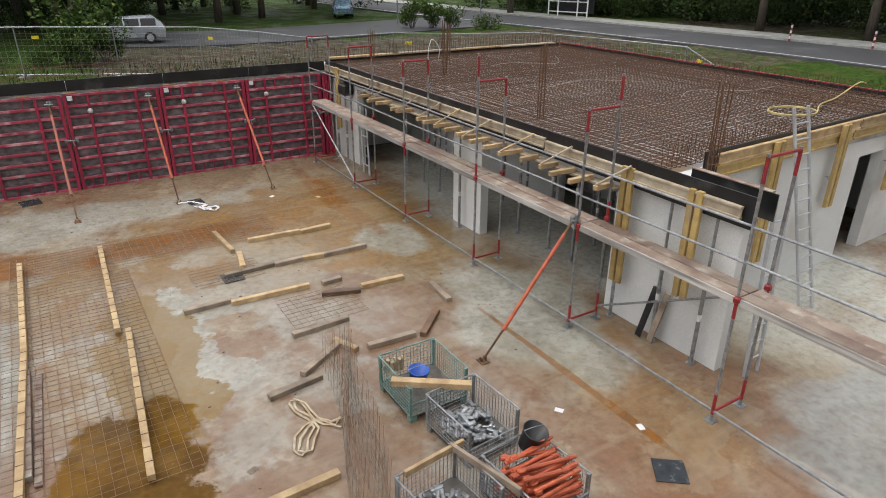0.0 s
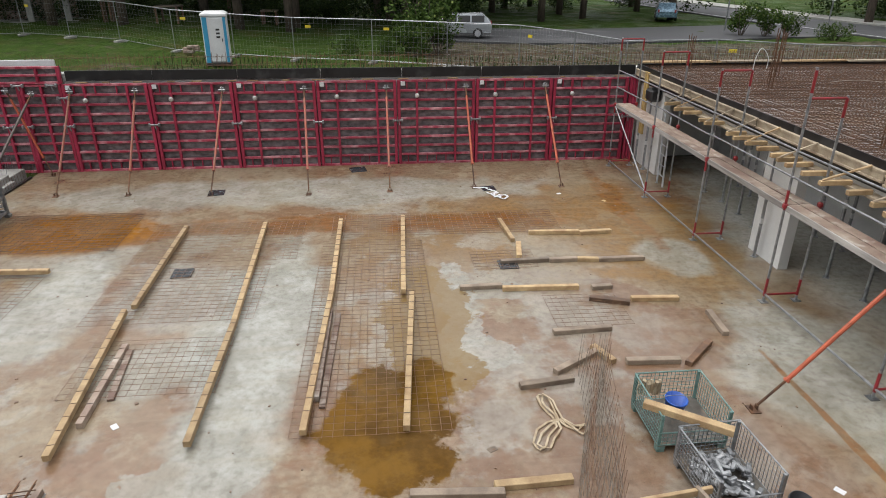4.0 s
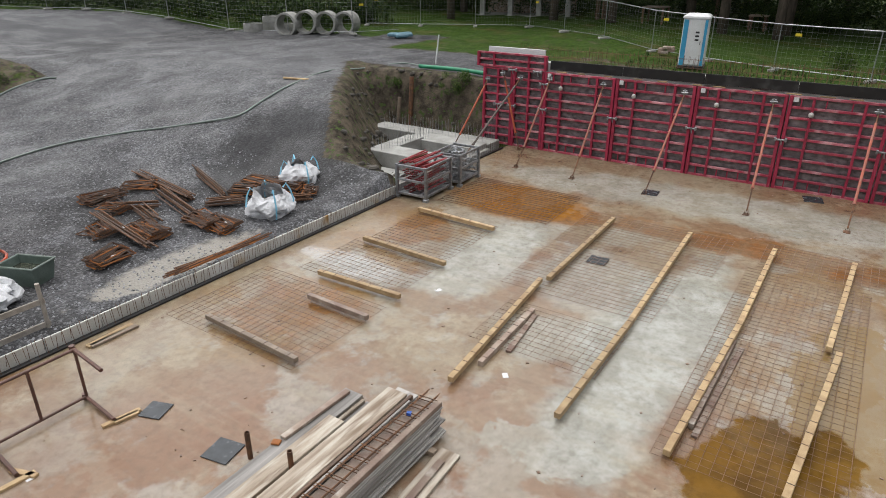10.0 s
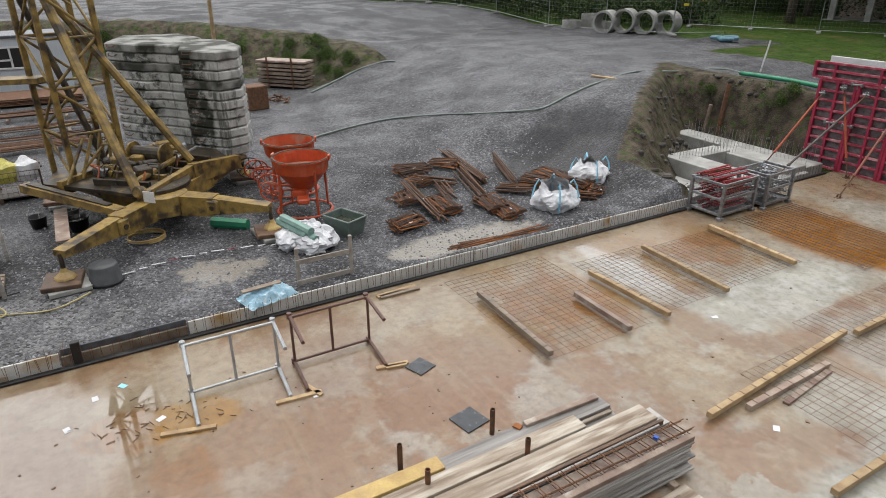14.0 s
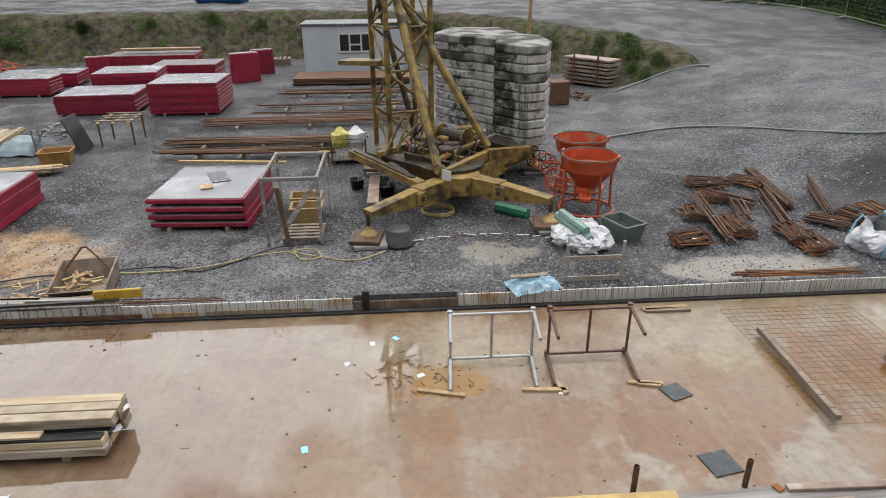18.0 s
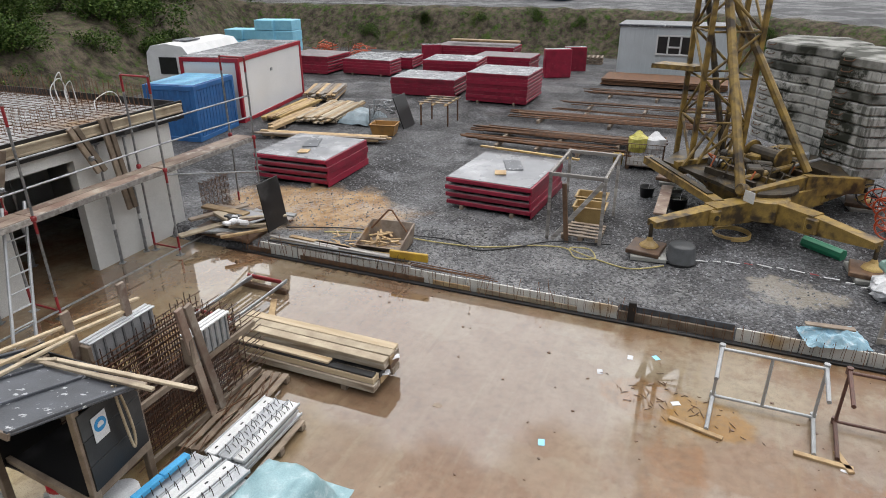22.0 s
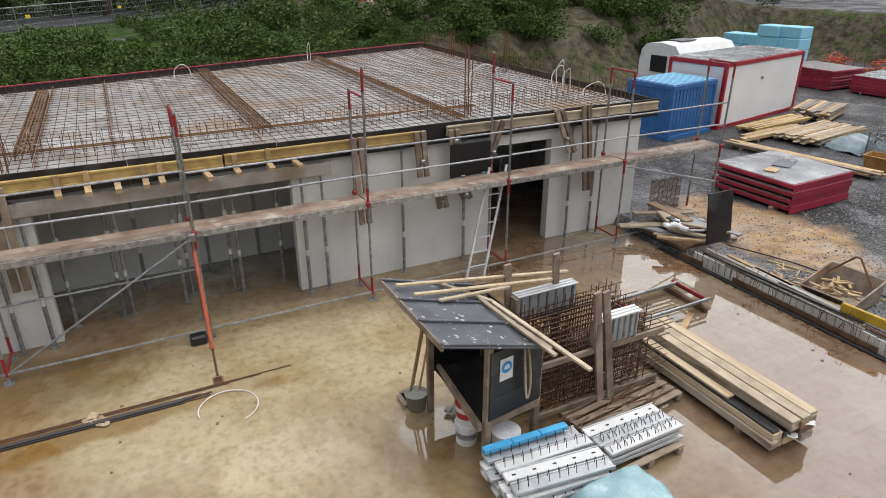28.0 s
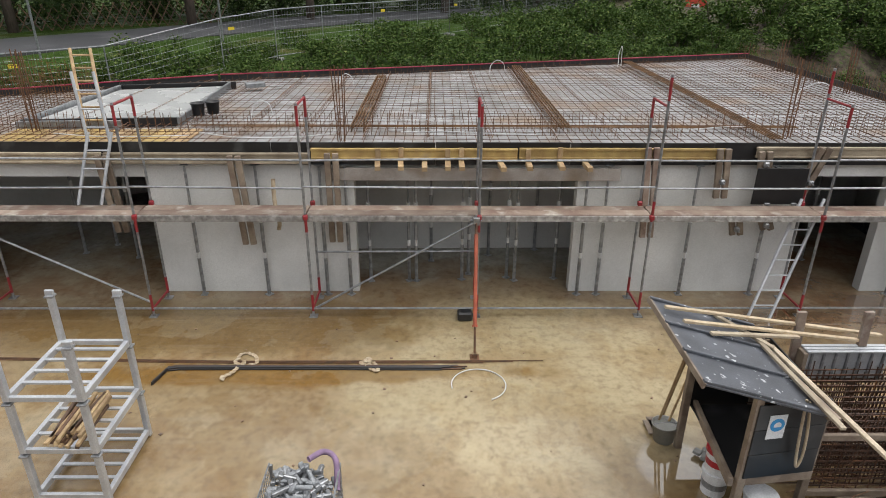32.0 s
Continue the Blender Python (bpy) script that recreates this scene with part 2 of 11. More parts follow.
def at_pose(x, y, z=0.0, rz=0.0):
    return pose(x, y, z, 0, 0, math.degrees(rz))


def smooth01(a):
    a = min(max(a, 0.0), 1.0)
    return a * a * (3 - 2 * a)


def rnd(a, b):
    return random.uniform(a, b)


# ---------- ground ----------
YARD = 0.2


def upper_z(x, y):
    """Level of the ground round the site."""
    z = 1.45 - 0.2 * smooth01((x - 5) / 15)
    z += (1.95 - z) * smooth01((-x - 2) / 14)
    z += 0.95 * smooth01((-x - 36) / 9)
    z += 0.8 * smooth01((-y - 23) / 6) * smooth01((x + 16) / 4)
    return z + 1.5 * smooth01((-y - 26) / 8) * smooth01((-x - 12) / 5) * smooth01((x + 46) / 8)


LOW = [(18.7, 21.0), (-16.8, 21.3), (-17.2, 15.5), (-15.8, 11.0), (-22.0, 7.5), (-30.3, 10.5), (-36.0, 9.5), (-40.0, 3.0), (-44.0, -7.0), (-42.0, -32.0),
       (-24.0, -26.5), (-13.0, -25.6), (18.7, -25.6)]


def outside(x, y):
    """Distance outside the low ground's outline, 0 inside."""
    inside, best = False, 1e9
    for i in range(len(LOW)):
        (ax, ay), (bx, by) = LOW[i], LOW[(i + 1) % len(LOW)]
        if (ay > y) != (by > y) and x < (bx - ax) * (y - ay) / (by - ay) + ax:
            inside = not inside
        dx, dy = bx - ax, by - ay
        t = min(max(((x - ax) * dx + (y - ay) * dy) / (dx * dx + dy * dy), 0), 1)
        best = min(best, math.hypot(x - ax - t * dx, y - ay - t * dy))
    return 0.0 if inside else best


def run_out(x, y):
    """How far the bank takes to rise."""
    if x > -13.5:
        return 0.5
    return 3.5


def back_y(x):
    """Rear edge of the south wing."""
    return -24.7 + 0.302 * (x + 11.6) if x < 6.3 else -19.3 + 0.52 * (x - 6.3)


def cut_line(x, y):
    """Distance into the pit beside the formwork, across its slanting rim."""
    return 0.796 * (x + 17.7) + 0.605 * (y - 21.5)


def ramp_z(x, y):
    """The gravel ramp that climbs north from the yard."""
    k = smooth01((x + 19) / 4)
    y0, y1 = 8.0 + 3.5 * k, 19.0 - 2.0 * k
    top = upper_z(x, y) + 0.1
    return YARD + (top - YARD) * smooth01((y - y0) / (y1 - y0))


def ground_z(x, y):
    if x > -12.4 and y < back_y(x) - 0.8:
        return upper_z(x, y) + 0.06 * noise.noise((x * 0.9, y * 0.9, 1.0))
    if -10.75 < x < 18.7 and -25.6 < y < 20.95:
        return -0.15
    d = outside(x, y)
    if x > -10.75 and y > 15:
        z = upper_z(x, y)
    else:
        bank = YARD + (upper_z(x, y) + 0.1 - YARD) * smooth01(d / run_out(x, y)) if d > 0 else YARD
        if y > 5:
            w = smooth01((x + 33.0) / 3.0)
            bank = bank * (1 - w) + ramp_z(x, y) * w
        pit = smooth01((cut_line(x, y) + 1.2) / 1.8) * smooth01((21.6 - y) / 0.8) * smooth01((y - 13.4) / 1.2) if x < -10.6 else 0.0
        z = bank * (1 - pit) - 0.25 * pit
    z += 0.05 * noise.noise((x * 0.6, y * 0.6, 3.0)) + 0.02 * noise.noise((x * 2.1, y * 2.1, 7.0))
    if d > 0.1:
        z += min(d, 2) * 0.06 * noise.noise((x * 0.9, y * 0.9, 1.0))
    return z


def axis(lo, hi, step, far):
    a = [lo + step * i for i in range(int((hi - lo) / step) + 1)]
    s, out = step, []
    p = a[-1]
    while p < far:
        s *= 1.5
        p += s
        out.append(p)
    s, pre, p = step, [], a[0]
    while p > -far:
        s *= 1.5
        p -= s
        pre.append(p)
    return pre[::-1] + a + out


gx, gy = axis(-50, 40, 0.5, 1500), axis(-50, 50, 0.5, 1500)
gx = sorted({round(v, 3) for v in gx} | {round(-19.4 + 0.17 * i, 3) for i in range(52)})
gy = sorted({round(v, 3) for v in gy} | {round(13.1 + 0.17 * i, 3) for i in range(54)})
gv = [(x, y, ground_z(x, y) if abs(x) < 90 and abs(y) < 90 else upper_z(x, y)) for y in gy for x in gx]
nx = len(gx)
gf = [(j * nx + i, j * nx + i + 1, (j + 1) * nx + i + 1, (j + 1) * nx + i) for j in range(len(gy) - 1) for i in range(nx - 1)]


def nodes_of(name):
    m = bpy.data.materials.new(name)
    m.use_nodes = True
    n, l = m.node_tree.nodes, m.node_tree.links
    b = n["Principled BSDF"]
    co = n.new("ShaderNodeTexCoord").outputs["Object"]

    def cloud(s, detail=6.0, rough=0.55, vec=None, seed=0.0):
        t = n.new("ShaderNodeTexNoise")
        t.noise_dimensions = "4D"
        t.inputs["Scale"].default_value, t.inputs["Detail"].default_value, t.inputs["Roughness"].default_value = s, detail, rough
        t.inputs["W"].default_value = seed
        l.new(vec if vec is not None else co, t.inputs["Vector"])
        return t.outputs["Fac"]

    def ramp(f, a, z, lo=0.0, hi=1.0):
        r = n.new("ShaderNodeMapRange")
        r.interpolation_type = "SMOOTHSTEP"
        for k, v in (("From Min", a), ("From Max", z), ("To Min", lo), ("To Max", hi)):
            r.inputs[k].default_value = v
        l.new(f, r.inputs["Value"])
        return r.outputs[0]

    def mix(f, a, z, kind="MIX"):
        x = n.new("ShaderNodeMix")
        x.data_type, x.blend_type = "RGBA", kind
        for sock, v in ((x.inputs[0], f), (x.inputs[6], a), (x.inputs[7], z)):
            if isinstance(v, bpy.types.NodeSocket):
                l.new(v, sock)
            elif isinstance(v, tuple):
                sock.default_value = (*v, 1)
            else:
                sock.default_value = v
        return x.outputs[2]

    def calc(op, a, z=0.0):
        x = n.new("ShaderNodeMath")
        x.operation = op
        for sock, v in ((x.inputs[0], a), (x.inputs[1], z)):
            if isinstance(v, bpy.types.NodeSocket):
                l.new(v, sock)
            else:
                sock.default_value = v
        return x.outputs[0]

    def spot(x, y, rx, ry, wobble=0.6, s=0.9, seed=0.0):
        """A stain with an uneven rim round (x, y)."""
        mp = n.new("ShaderNodeMapping")
        mp.vector_type = "POINT"
        mp.inputs["Location"].default_value = (-x / rx, -y / ry, 0)
        mp.inputs["Scale"].default_value = (1 / rx, 1 / ry, 0)
        l.new(co, mp.inputs[0])
        d = n.new("ShaderNodeVectorMath")
        d.operation = "LENGTH"
        l.new(mp.outputs[0], d.inputs[0])
        e = calc("ADD", d.outputs["Value"], calc("MULTIPLY", calc("SUBTRACT", cloud(s, seed=seed), 0.5), wobble * 3))
        return ramp(e, 1.15, 0.75)

    def relief(h, strength, dist):
        bp = n.new("ShaderNodeBump")
        bp.inputs["Strength"].default_value, bp.inputs["Distance"].default_value = strength, dist
        l.new(h, bp.inputs["Height"])
        l.new(bp.outputs[0], b.inputs["Normal"])

    return m, n, l, b, co, cloud, ramp, mix, calc, spot, relief


BALLAST, n, l, b, co, cloud, ramp, mix, calc, spot, relief = nodes_of("streaked_ballast_concrete")
run = n.new("ShaderNodeMapping")
run.inputs["Scale"].default_value = (1.6, 1.6, 0.16)
l.new(co, run.inputs[0])
conc = mix(ramp(cloud(3.0, 7, 0.65), 0.35, 0.65), (0.3, 0.3, 0.28), (0.5, 0.5, 0.475))
conc = mix(ramp(cloud(1.0, 8, 0.7, run.outputs[0], 4.0), 0.56, 0.64, 0.0, 0.8), conc, (0.05, 0.052, 0.042))
algae = calc("MULTIPLY", spot(-18.95, 2.95, 0.62, 0.62, 0.9, 1.6, 3.0), ramp(cloud(2.2, 7, 0.7, seed=8.0), 0.36, 0.52))
conc = mix(algae, conc, (0.024, 0.027, 0.018))
algae = calc("MULTIPLY", spot(-21.2, 2.0, 0.5, 0.5, 0.9, 1.6, 5.0), ramp(cloud(2.0, 7, 0.7, seed=9.0), 0.44, 0.56))
conc = mix(algae, conc, (0.03, 0.033, 0.024))
conc = mix(ramp(cloud(5.0, 8, 0.7, seed=6.0), 0.55, 0.66, 0.0, 0.7), conc, (0.07, 0.07, 0.058))
l.new(conc, b.inputs["Base Color"])
b.inputs["Roughness"].default_value = 0.85
relief(cloud(30.0, 4), 0.3, 0.01)

# gravel, grass and earth
GROUND, n, l, b, co, cloud, ramp, mix, calc, spot, relief = nodes_of("gravel_grass_and_earth")
stone = n.new("ShaderNodeTexVoronoi")
stone.inputs["Scale"].default_value = 21.0
stone.inputs["Randomness"].default_value = 1.0
l.new(co, stone.inputs["Vector"])
tone = ramp(cloud(0.3, 7, 0.6), 0.4, 0.6)
gravel = mix(tone, (0.03, 0.03, 0.032), (0.115, 0.115, 0.122))
ramp_pale = calc("MULTIPLY", spot(-24.5, 17.0, 10.0, 11.0, 0.35, 0.25, 9.0), 0.85)
gravel = mix(ramp_pale, gravel, mix(ramp(cloud(0.5, 8, 0.65, seed=13.0), 0.36, 0.62), (0.1, 0.1, 0.106), (0.23, 0.235, 0.245)))
gravel = mix(ramp(cloud(1.1, 6, seed=3.0), 0.52, 0.68), gravel, (0.19, 0.195, 0.21))
pick = n.new("ShaderNodeSeparateColor")
l.new(stone.outputs["Color"], pick.inputs[0])
gravel = mix(ramp(pick.outputs[0], 0.0, 0.8), mix(0.7, gravel, (0.018, 0.018, 0.02)), gravel)
gravel = mix(calc("MULTIPLY", ramp(pick.outputs[1], 0.6, 1.0), 0.42), gravel, (0.36, 0.365, 0.38))
gravel = mix(ramp(stone.outputs["Distance"], 0.35, 0.75), gravel, mix(0.55, gravel, (0.015, 0.015, 0.017)))
gravel = mix(ramp(cloud(9.0, 3), 0.35, 0.7), mix(0.35, gravel, (0.02, 0.02, 0.02)), gravel)
gravel = mix(calc("MULTIPLY", spot(-52.0, 10.0, 17.0, 30.0, 0.2, 0.2, 7.0), 0.8), gravel, (0.075, 0.077, 0.082))
gravel = mix(calc("MULTIPLY", spot(-14.6, 13.2, 2.6, 2.6, 0.5, seed=6.0), 0.7), gravel, (0.02, 0.02, 0.021))
gravel = mix(spot(-13.3, -9.3, 1.7, 2.6, 0.5), gravel, mix(ramp(cloud(3.0), 0.3, 0.7), (0.2, 0.11, 0.045), (0.38, 0.26, 0.14)))
gravel = mix(calc("MULTIPLY", spot(-12.7, 1.9, 0.6, 0.8, 0.9, 2.0, seed=4.0), 0.55), gravel, (0.3, 0.27, 0.22))
fines = calc("MULTIPLY", spot(-12.4, -6.0, 2.6, 7.0, 0.4, 0.5, 5.2), ramp(cloud(0.9, 8, 0.68, seed=21.0), 0.4, 0.62, 0.1, 0.6))
gravel = mix(calc("MULTIPLY", fines, ramp(pick.outputs[2], 0.1, 0.7)), gravel, (0.3, 0.3, 0.3))
gravel = mix(calc("MULTIPLY", spot(-11.6, 7.0, 0.6, 2.0, 0.7, 1.2, seed=9.4), 0.7), gravel, (0.33, 0.31, 0.27))
grass = mix(ramp(cloud(6.0), 0.35, 0.65), (0.02, 0.042, 0.009), (0.055, 0.09, 0.02))
grass = mix(ramp(cloud(0.5, 4, seed=5.0), 0.5, 0.75), grass, (0.075, 0.07, 0.026))
earth = mix(ramp(cloud(2.0, 8, 0.68), 0.35, 0.65), (0.03, 0.026, 0.021), (0.12, 0.1, 0.075))
earth = mix(ramp(cloud(5.0, seed=8.0), 0.55, 0.62), earth, (0.06, 0.085, 0.03))


def mask(name):
    a = n.new("ShaderNodeAttribute")
    a.attribute_name = name
    return ramp(calc("ADD", a.outputs["Fac"], calc("MULTIPLY", calc("SUBTRACT", cloud(1.6), 0.5), 0.9)), 0.42, 0.58)


col = mix(mask("earth"), gravel, earth)
col = mix(mask("grass"), col, grass)
l.new(col, b.inputs["Base Color"])
l.new(ramp(cloud(0.5, seed=2.0), 0.4, 0.6, 0.45, 0.8), b.inputs["Roughness"])
l.new(ramp(calc("MAXIMUM", mask("grass"), mask("earth")), 0.0, 1.0, 0.22, 0.02), b.inputs["Specular IOR Level"])
relief(calc("SUBTRACT", cloud(9.0, 3), stone.outputs["Distance"]), 0.6, 0.03)

ground_me = bpy.data.meshes.new("ground")
ground_me.from_pydata(gv, [], gf)
ground_me.materials.append(GROUND)
ground_me.shade_smooth()
a_grass, a_earth = ground_me.attributes.new("grass", "FLOAT", "POINT"), ground_me.attributes.new("earth", "FLOAT", "POINT")


def cover_of(x, y):
    d = outside(x, y)
    w = run_out(x, y)
    grass = earth = 0.0
    if x > -12 and y > 20:
        earth = 1.0
        grass = 0.47 if y < 31 else 1.0
        if x > 2 and y > 30 and y < 42:
            grass = 0.35
    elif x > 18 or (y < back_y(x) - 0.3 and x > -13):
        grass = 1.0
    elif y < -25.5 and x > -42:
        grass, earth = (0.4, 1.0) if x < -14 else (0.6, 1.0)
    elif x < -10.8 and -1.3 < cut_line(x, y) and 13.6 < y < 22.2:
        earth = 1.0
    elif x > -22 and y > 27:
        grass, earth = 0.62, 1.0
    elif y > (33 if x > -26 else float(np.interp(x, (-75, -58, -50, -40, -27), (14, 21.5, 24.8, 28, 31))) + 0.4):
        grass = 1.0
    elif -31 < x and 5 < y:
        earth = 0.0
    elif d > 0.05 and d < w + 0.6 and (x < -30 or y < -20):
        earth = 0.9
        grass = 0.42
    return grass, earth


cov = [cover_of(x, y) for x, y, z in gv]
a_grass.data.foreach_set("value", [c[0] for c in cov])
a_earth.data.foreach_set("value", [c[1] for c in cov])
tagged(new("ground", ground_me), "wet grey gravel yard with earth banks and grass beyond", "ground", kind="structure")

# the slab: wet concrete with rust and clay stains
SLAB, n, l, b, co, cloud, ramp, mix, calc, spot, relief = nodes_of("wet_stained_concrete")


def rim(x, y, rx, ry, wobble=0.6, s=0.9, seed=0.0, soft=0.05):
    """A stain with a crisp, ragged, watery rim round (x, y)."""
    mp = n.new("ShaderNodeMapping")
    mp.inputs["Location"].default_value = (-x / rx, -y / ry, 0)
    mp.inputs["Scale"].default_value = (1 / rx, 1 / ry, 0)
    l.new(co, mp.inputs[0])
    d = n.new("ShaderNodeVectorMath")
    d.operation = "LENGTH"
    l.new(mp.outputs[0], d.inputs[0])
    e = calc("ADD", d.outputs["Value"], calc("MULTIPLY", calc("SUBTRACT", cloud(s, 9, 0.68, seed=seed), 0.5), wobble * 3))
    return ramp(e, 1.0 + soft, 1.0 - soft)


base = mix(ramp(cloud(0.22, 5), 0.36, 0.62), (0.25, 0.155, 0.105), (0.30, 0.23, 0.175))
base = mix(ramp(cloud(0.7, 8, 0.68, seed=2.0), 0.44, 0.6), base, (0.35, 0.28, 0.225))
base = mix(ramp(cloud(0.16, 4, seed=6.0), 0.5, 0.6, 0.0, 0.6), base, (0.25, 0.125, 0.085))
base = mix(ramp(cloud(2.2, 8, 0.7, seed=7.0), 0.48, 0.68, 0.0, 0.7), base, (0.19, 0.11, 0.07))
base = mix(ramp(cloud(1.1, 9, 0.72, seed=17.0), 0.5, 0.66, 0.0, 0.7), base, (0.43, 0.36, 0.295))
amber = mix(ramp(cloud(1.3, 7, 0.65, seed=5.0), 0.35, 0.62), (0.33, 0.19, 0.08), (0.28, 0.19, 0.115))
for px, py, prx, pry, sd, am in ((4.6, 14.4, 4.2, 3.4, 1.1, 0.85), (6.9, 7.5, 1.0, 5.0, 2.1, 0.45), (-8.8, 11.2, 1.7, 2.8, 6.1, 0.6), (-8.6, 7.2, 1.9, 1.8, 4.1, 0.75), (-0.2, 12.0, 1.3, 3.2, 5.1, 0.55)):
    base = mix(calc("MULTIPLY", spot(px, py, prx, pry, 0.5, 0.7, sd), am), base, amber)
# mauve wet field between the boxes and the beams
mauve = mix(ramp(cloud(1.5, 7, 0.66, seed=12.0), 0.36, 0.64), (0.215, 0.125, 0.09), (0.3, 0.205, 0.165))
base = mix(calc("MULTIPLY", rim(3.9, 8.0, 2.7, 3.6, 0.7, 0.7, 3.7, 0.05), 0.85), base, mauve)
base = mix(calc("MULTIPLY", spot(-8.2, -4.2, 3.0, 3.6, 0.4, 0.5, 2.7), 0.75), base, mauve)
base = mix(calc("MULTIPLY", spot(-5.0, 3.0, 4.6, 4.2, 0.5, 0.4, 4.9), 0.5), base, (0.28, 0.155, 0.115))
# pale concrete; its bluish white also paints sky reflected in the wet surface
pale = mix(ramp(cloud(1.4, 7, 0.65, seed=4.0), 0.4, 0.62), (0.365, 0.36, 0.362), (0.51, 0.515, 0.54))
for px, py, prx, pry, sd, am in ((-2.3, 10.2, 1.15, 4.0, 1.0, 0.95), (-3.0, 17.9, 7.5, 1.25, 2.0, 0.7), (-6.5, 11.6, 0.95, 2.5, 3.0, 0.85), (-4.2, 11.8, 1.3, 1.5, 4.0, 0.6), (-3.9, 9.2, 1.0, 0.9, 4.7, 0.7), (-8.1, 9.55, 1.6, 0.4, 9.0, 0.6),
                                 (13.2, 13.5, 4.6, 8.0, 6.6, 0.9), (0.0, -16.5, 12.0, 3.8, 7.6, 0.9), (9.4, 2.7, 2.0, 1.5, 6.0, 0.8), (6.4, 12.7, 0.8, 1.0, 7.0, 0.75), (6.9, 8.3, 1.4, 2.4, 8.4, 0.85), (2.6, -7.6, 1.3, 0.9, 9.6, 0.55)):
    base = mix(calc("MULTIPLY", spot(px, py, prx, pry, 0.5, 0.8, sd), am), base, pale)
for px, py, prx, pry, sd in ((1.35, 10.9, 0.4, 1.5, 5.3), (1.55, 9.1, 0.55, 0.5, 6.3), (2.1, 11.4, 0.7, 0.4, 7.3), (-2.6, 6.6, 1.0, 0.5, 8.3)):
    base = mix(calc("MULTIPLY", rim(px, py, prx, pry, 1.1, 1.1, sd), 0.65), base, pale)
base = mix(calc("MULTIPLY", calc("MULTIPLY", ramp(cloud(0.4, 9, 0.64, seed=31.0), 0.5, 0.56), spot(-2.5, 9.0, 8.0, 10.0, 0.2, 0.4, 1.3)), 0.5), base, pale)
# floor inside the east wing whitened, painting in light the interior lacks
base = mix(calc("MULTIPLY", spot(12.4, 12.0, 3.9, 9.0, 0.3, 0.6, 2.9), 0.8), base, (0.66, 0.66, 0.69))
rust = mix(ramp(cloud(2.5, 7, 0.65), 0.38, 0.62), (0.31, 0.12, 0.03), (0.2, 0.1, 0.04))
for px, py, prx, pry, sd, am in ((-1.5, 15.3, 5.2, 0.65, 3.5, 0.6), (2.5, 15.1, 2.4, 0.7, 4.5, 0.6), (6.4, 16.2, 0.35, 3.0, 5.5, 0.6), (6.35, 6.2, 0.08, 2.6, 6.5, 0.8), (-6.2, 14.9, 0.9, 0.5, 2.2, 0.6),
                                 (-8.6, -0.3, 0.5, 0.6, 8.5, 0.6), (-8.3, 7.4, 1.5, 1.3, 1.8, 0.65), (-8.6, 12.0, 1.0, 0.8, 2.8, 0.75), (-6.8, 0.3, 2.0, 0.45, 4.8, 0.4)):
    base = mix(calc("MULTIPLY", spot(px, py, prx, pry, 0.7, 1.2, sd), am), base, rust)
ochre = mix(ramp(cloud(0.8, 7, 0.6), 0.35, 0.65), (0.31, 0.205, 0.115), (0.46, 0.365, 0.255))
base = mix(calc("MULTIPLY", spot(0.5, -7.8, 8.5, 4.0, 0.4, 0.5, 3.3), 0.85), base, ochre)
base = mix(calc("MULTIPLY", ramp(cloud(0.55, 9, 0.66, seed=23.0), 0.52, 0.56), calc("MULTIPLY", spot(1.0, -8.0, 7.0, 3.5, 0.3, 0.5, 3.9), 0.35)), base, (0.24, 0.15, 0.065))
base = mix(calc("MULTIPLY", spot(-1.7, -8.6, 3.2, 2.6, 0.4, 0.6, 5.9), 0.8), base, mix(ramp(cloud(0.9, 8, 0.66, seed=19.0), 0.38, 0.6), (0.48, 0.375, 0.255), (0.65, 0.555, 0.425)))
base = mix(calc("MULTIPLY", spot(4.6, -10.3, 4.6, 1.0, 0.5, 0.7, 6.9), 0.75), base, (0.2, 0.13, 0.06))
base = mix(calc("MULTIPLY", spot(2.2, -8.75, 3.6, 0.35, 0.6, 1.0, 7.9), 0.7), base, (0.26, 0.14, 0.037))
base = mix(calc("MULTIPLY", spot(-8.4, 0.6, 0.45, 0.6, 0.5, 1.5, 6.5), 0.8), base, (0.36, 0.19, 0.05))
base = mix(calc("MULTIPLY", spot(-7.6, 15.2, 2.1, 1.35, 0.16, 1.5, 2.5), 0.92), base, mix(ramp(cloud(3.0, 6), 0.35, 0.65), (0.42, 0.18, 0.025), (0.28, 0.12, 0.025)))
base = mix(ramp(cloud(7.0, 5, 0.65), 0.42, 0.72, 0.0, 0.4), base, (0.09, 0.055, 0.035))
base = mix(ramp(cloud(28.0, 3), 0.55, 0.7, 0.0, 0.3), base, (0.42, 0.36, 0.29))
# broom marks drawn across the slab while it was wet
sw = n.new("ShaderNodeMapping")
sw.inputs["Rotation"].default_value = (0, 0, 0.9)
sw.inputs["Scale"].default_value = (0.35, 5.0, 1)
l.new(co, sw.inputs[0])
base = mix(calc("MULTIPLY", ramp(cloud(1.2, 6, 0.6, sw.outputs[0], 8.0), 0.5, 0.72), 0.28), base, (0.4, 0.33, 0.26))
dry = ramp(cloud(0.42, 9, 0.6, seed=14.0), 0.52, 0.535)
base = mix(calc("MULTIPLY", dry, 0.25), base, mix(0.55, base, (0.5, 0.46, 0.4)))
pool = ramp(cloud(0.3, 8, 0.6, seed=11.0), 0.5, 0.53, 0.0, 0.2)
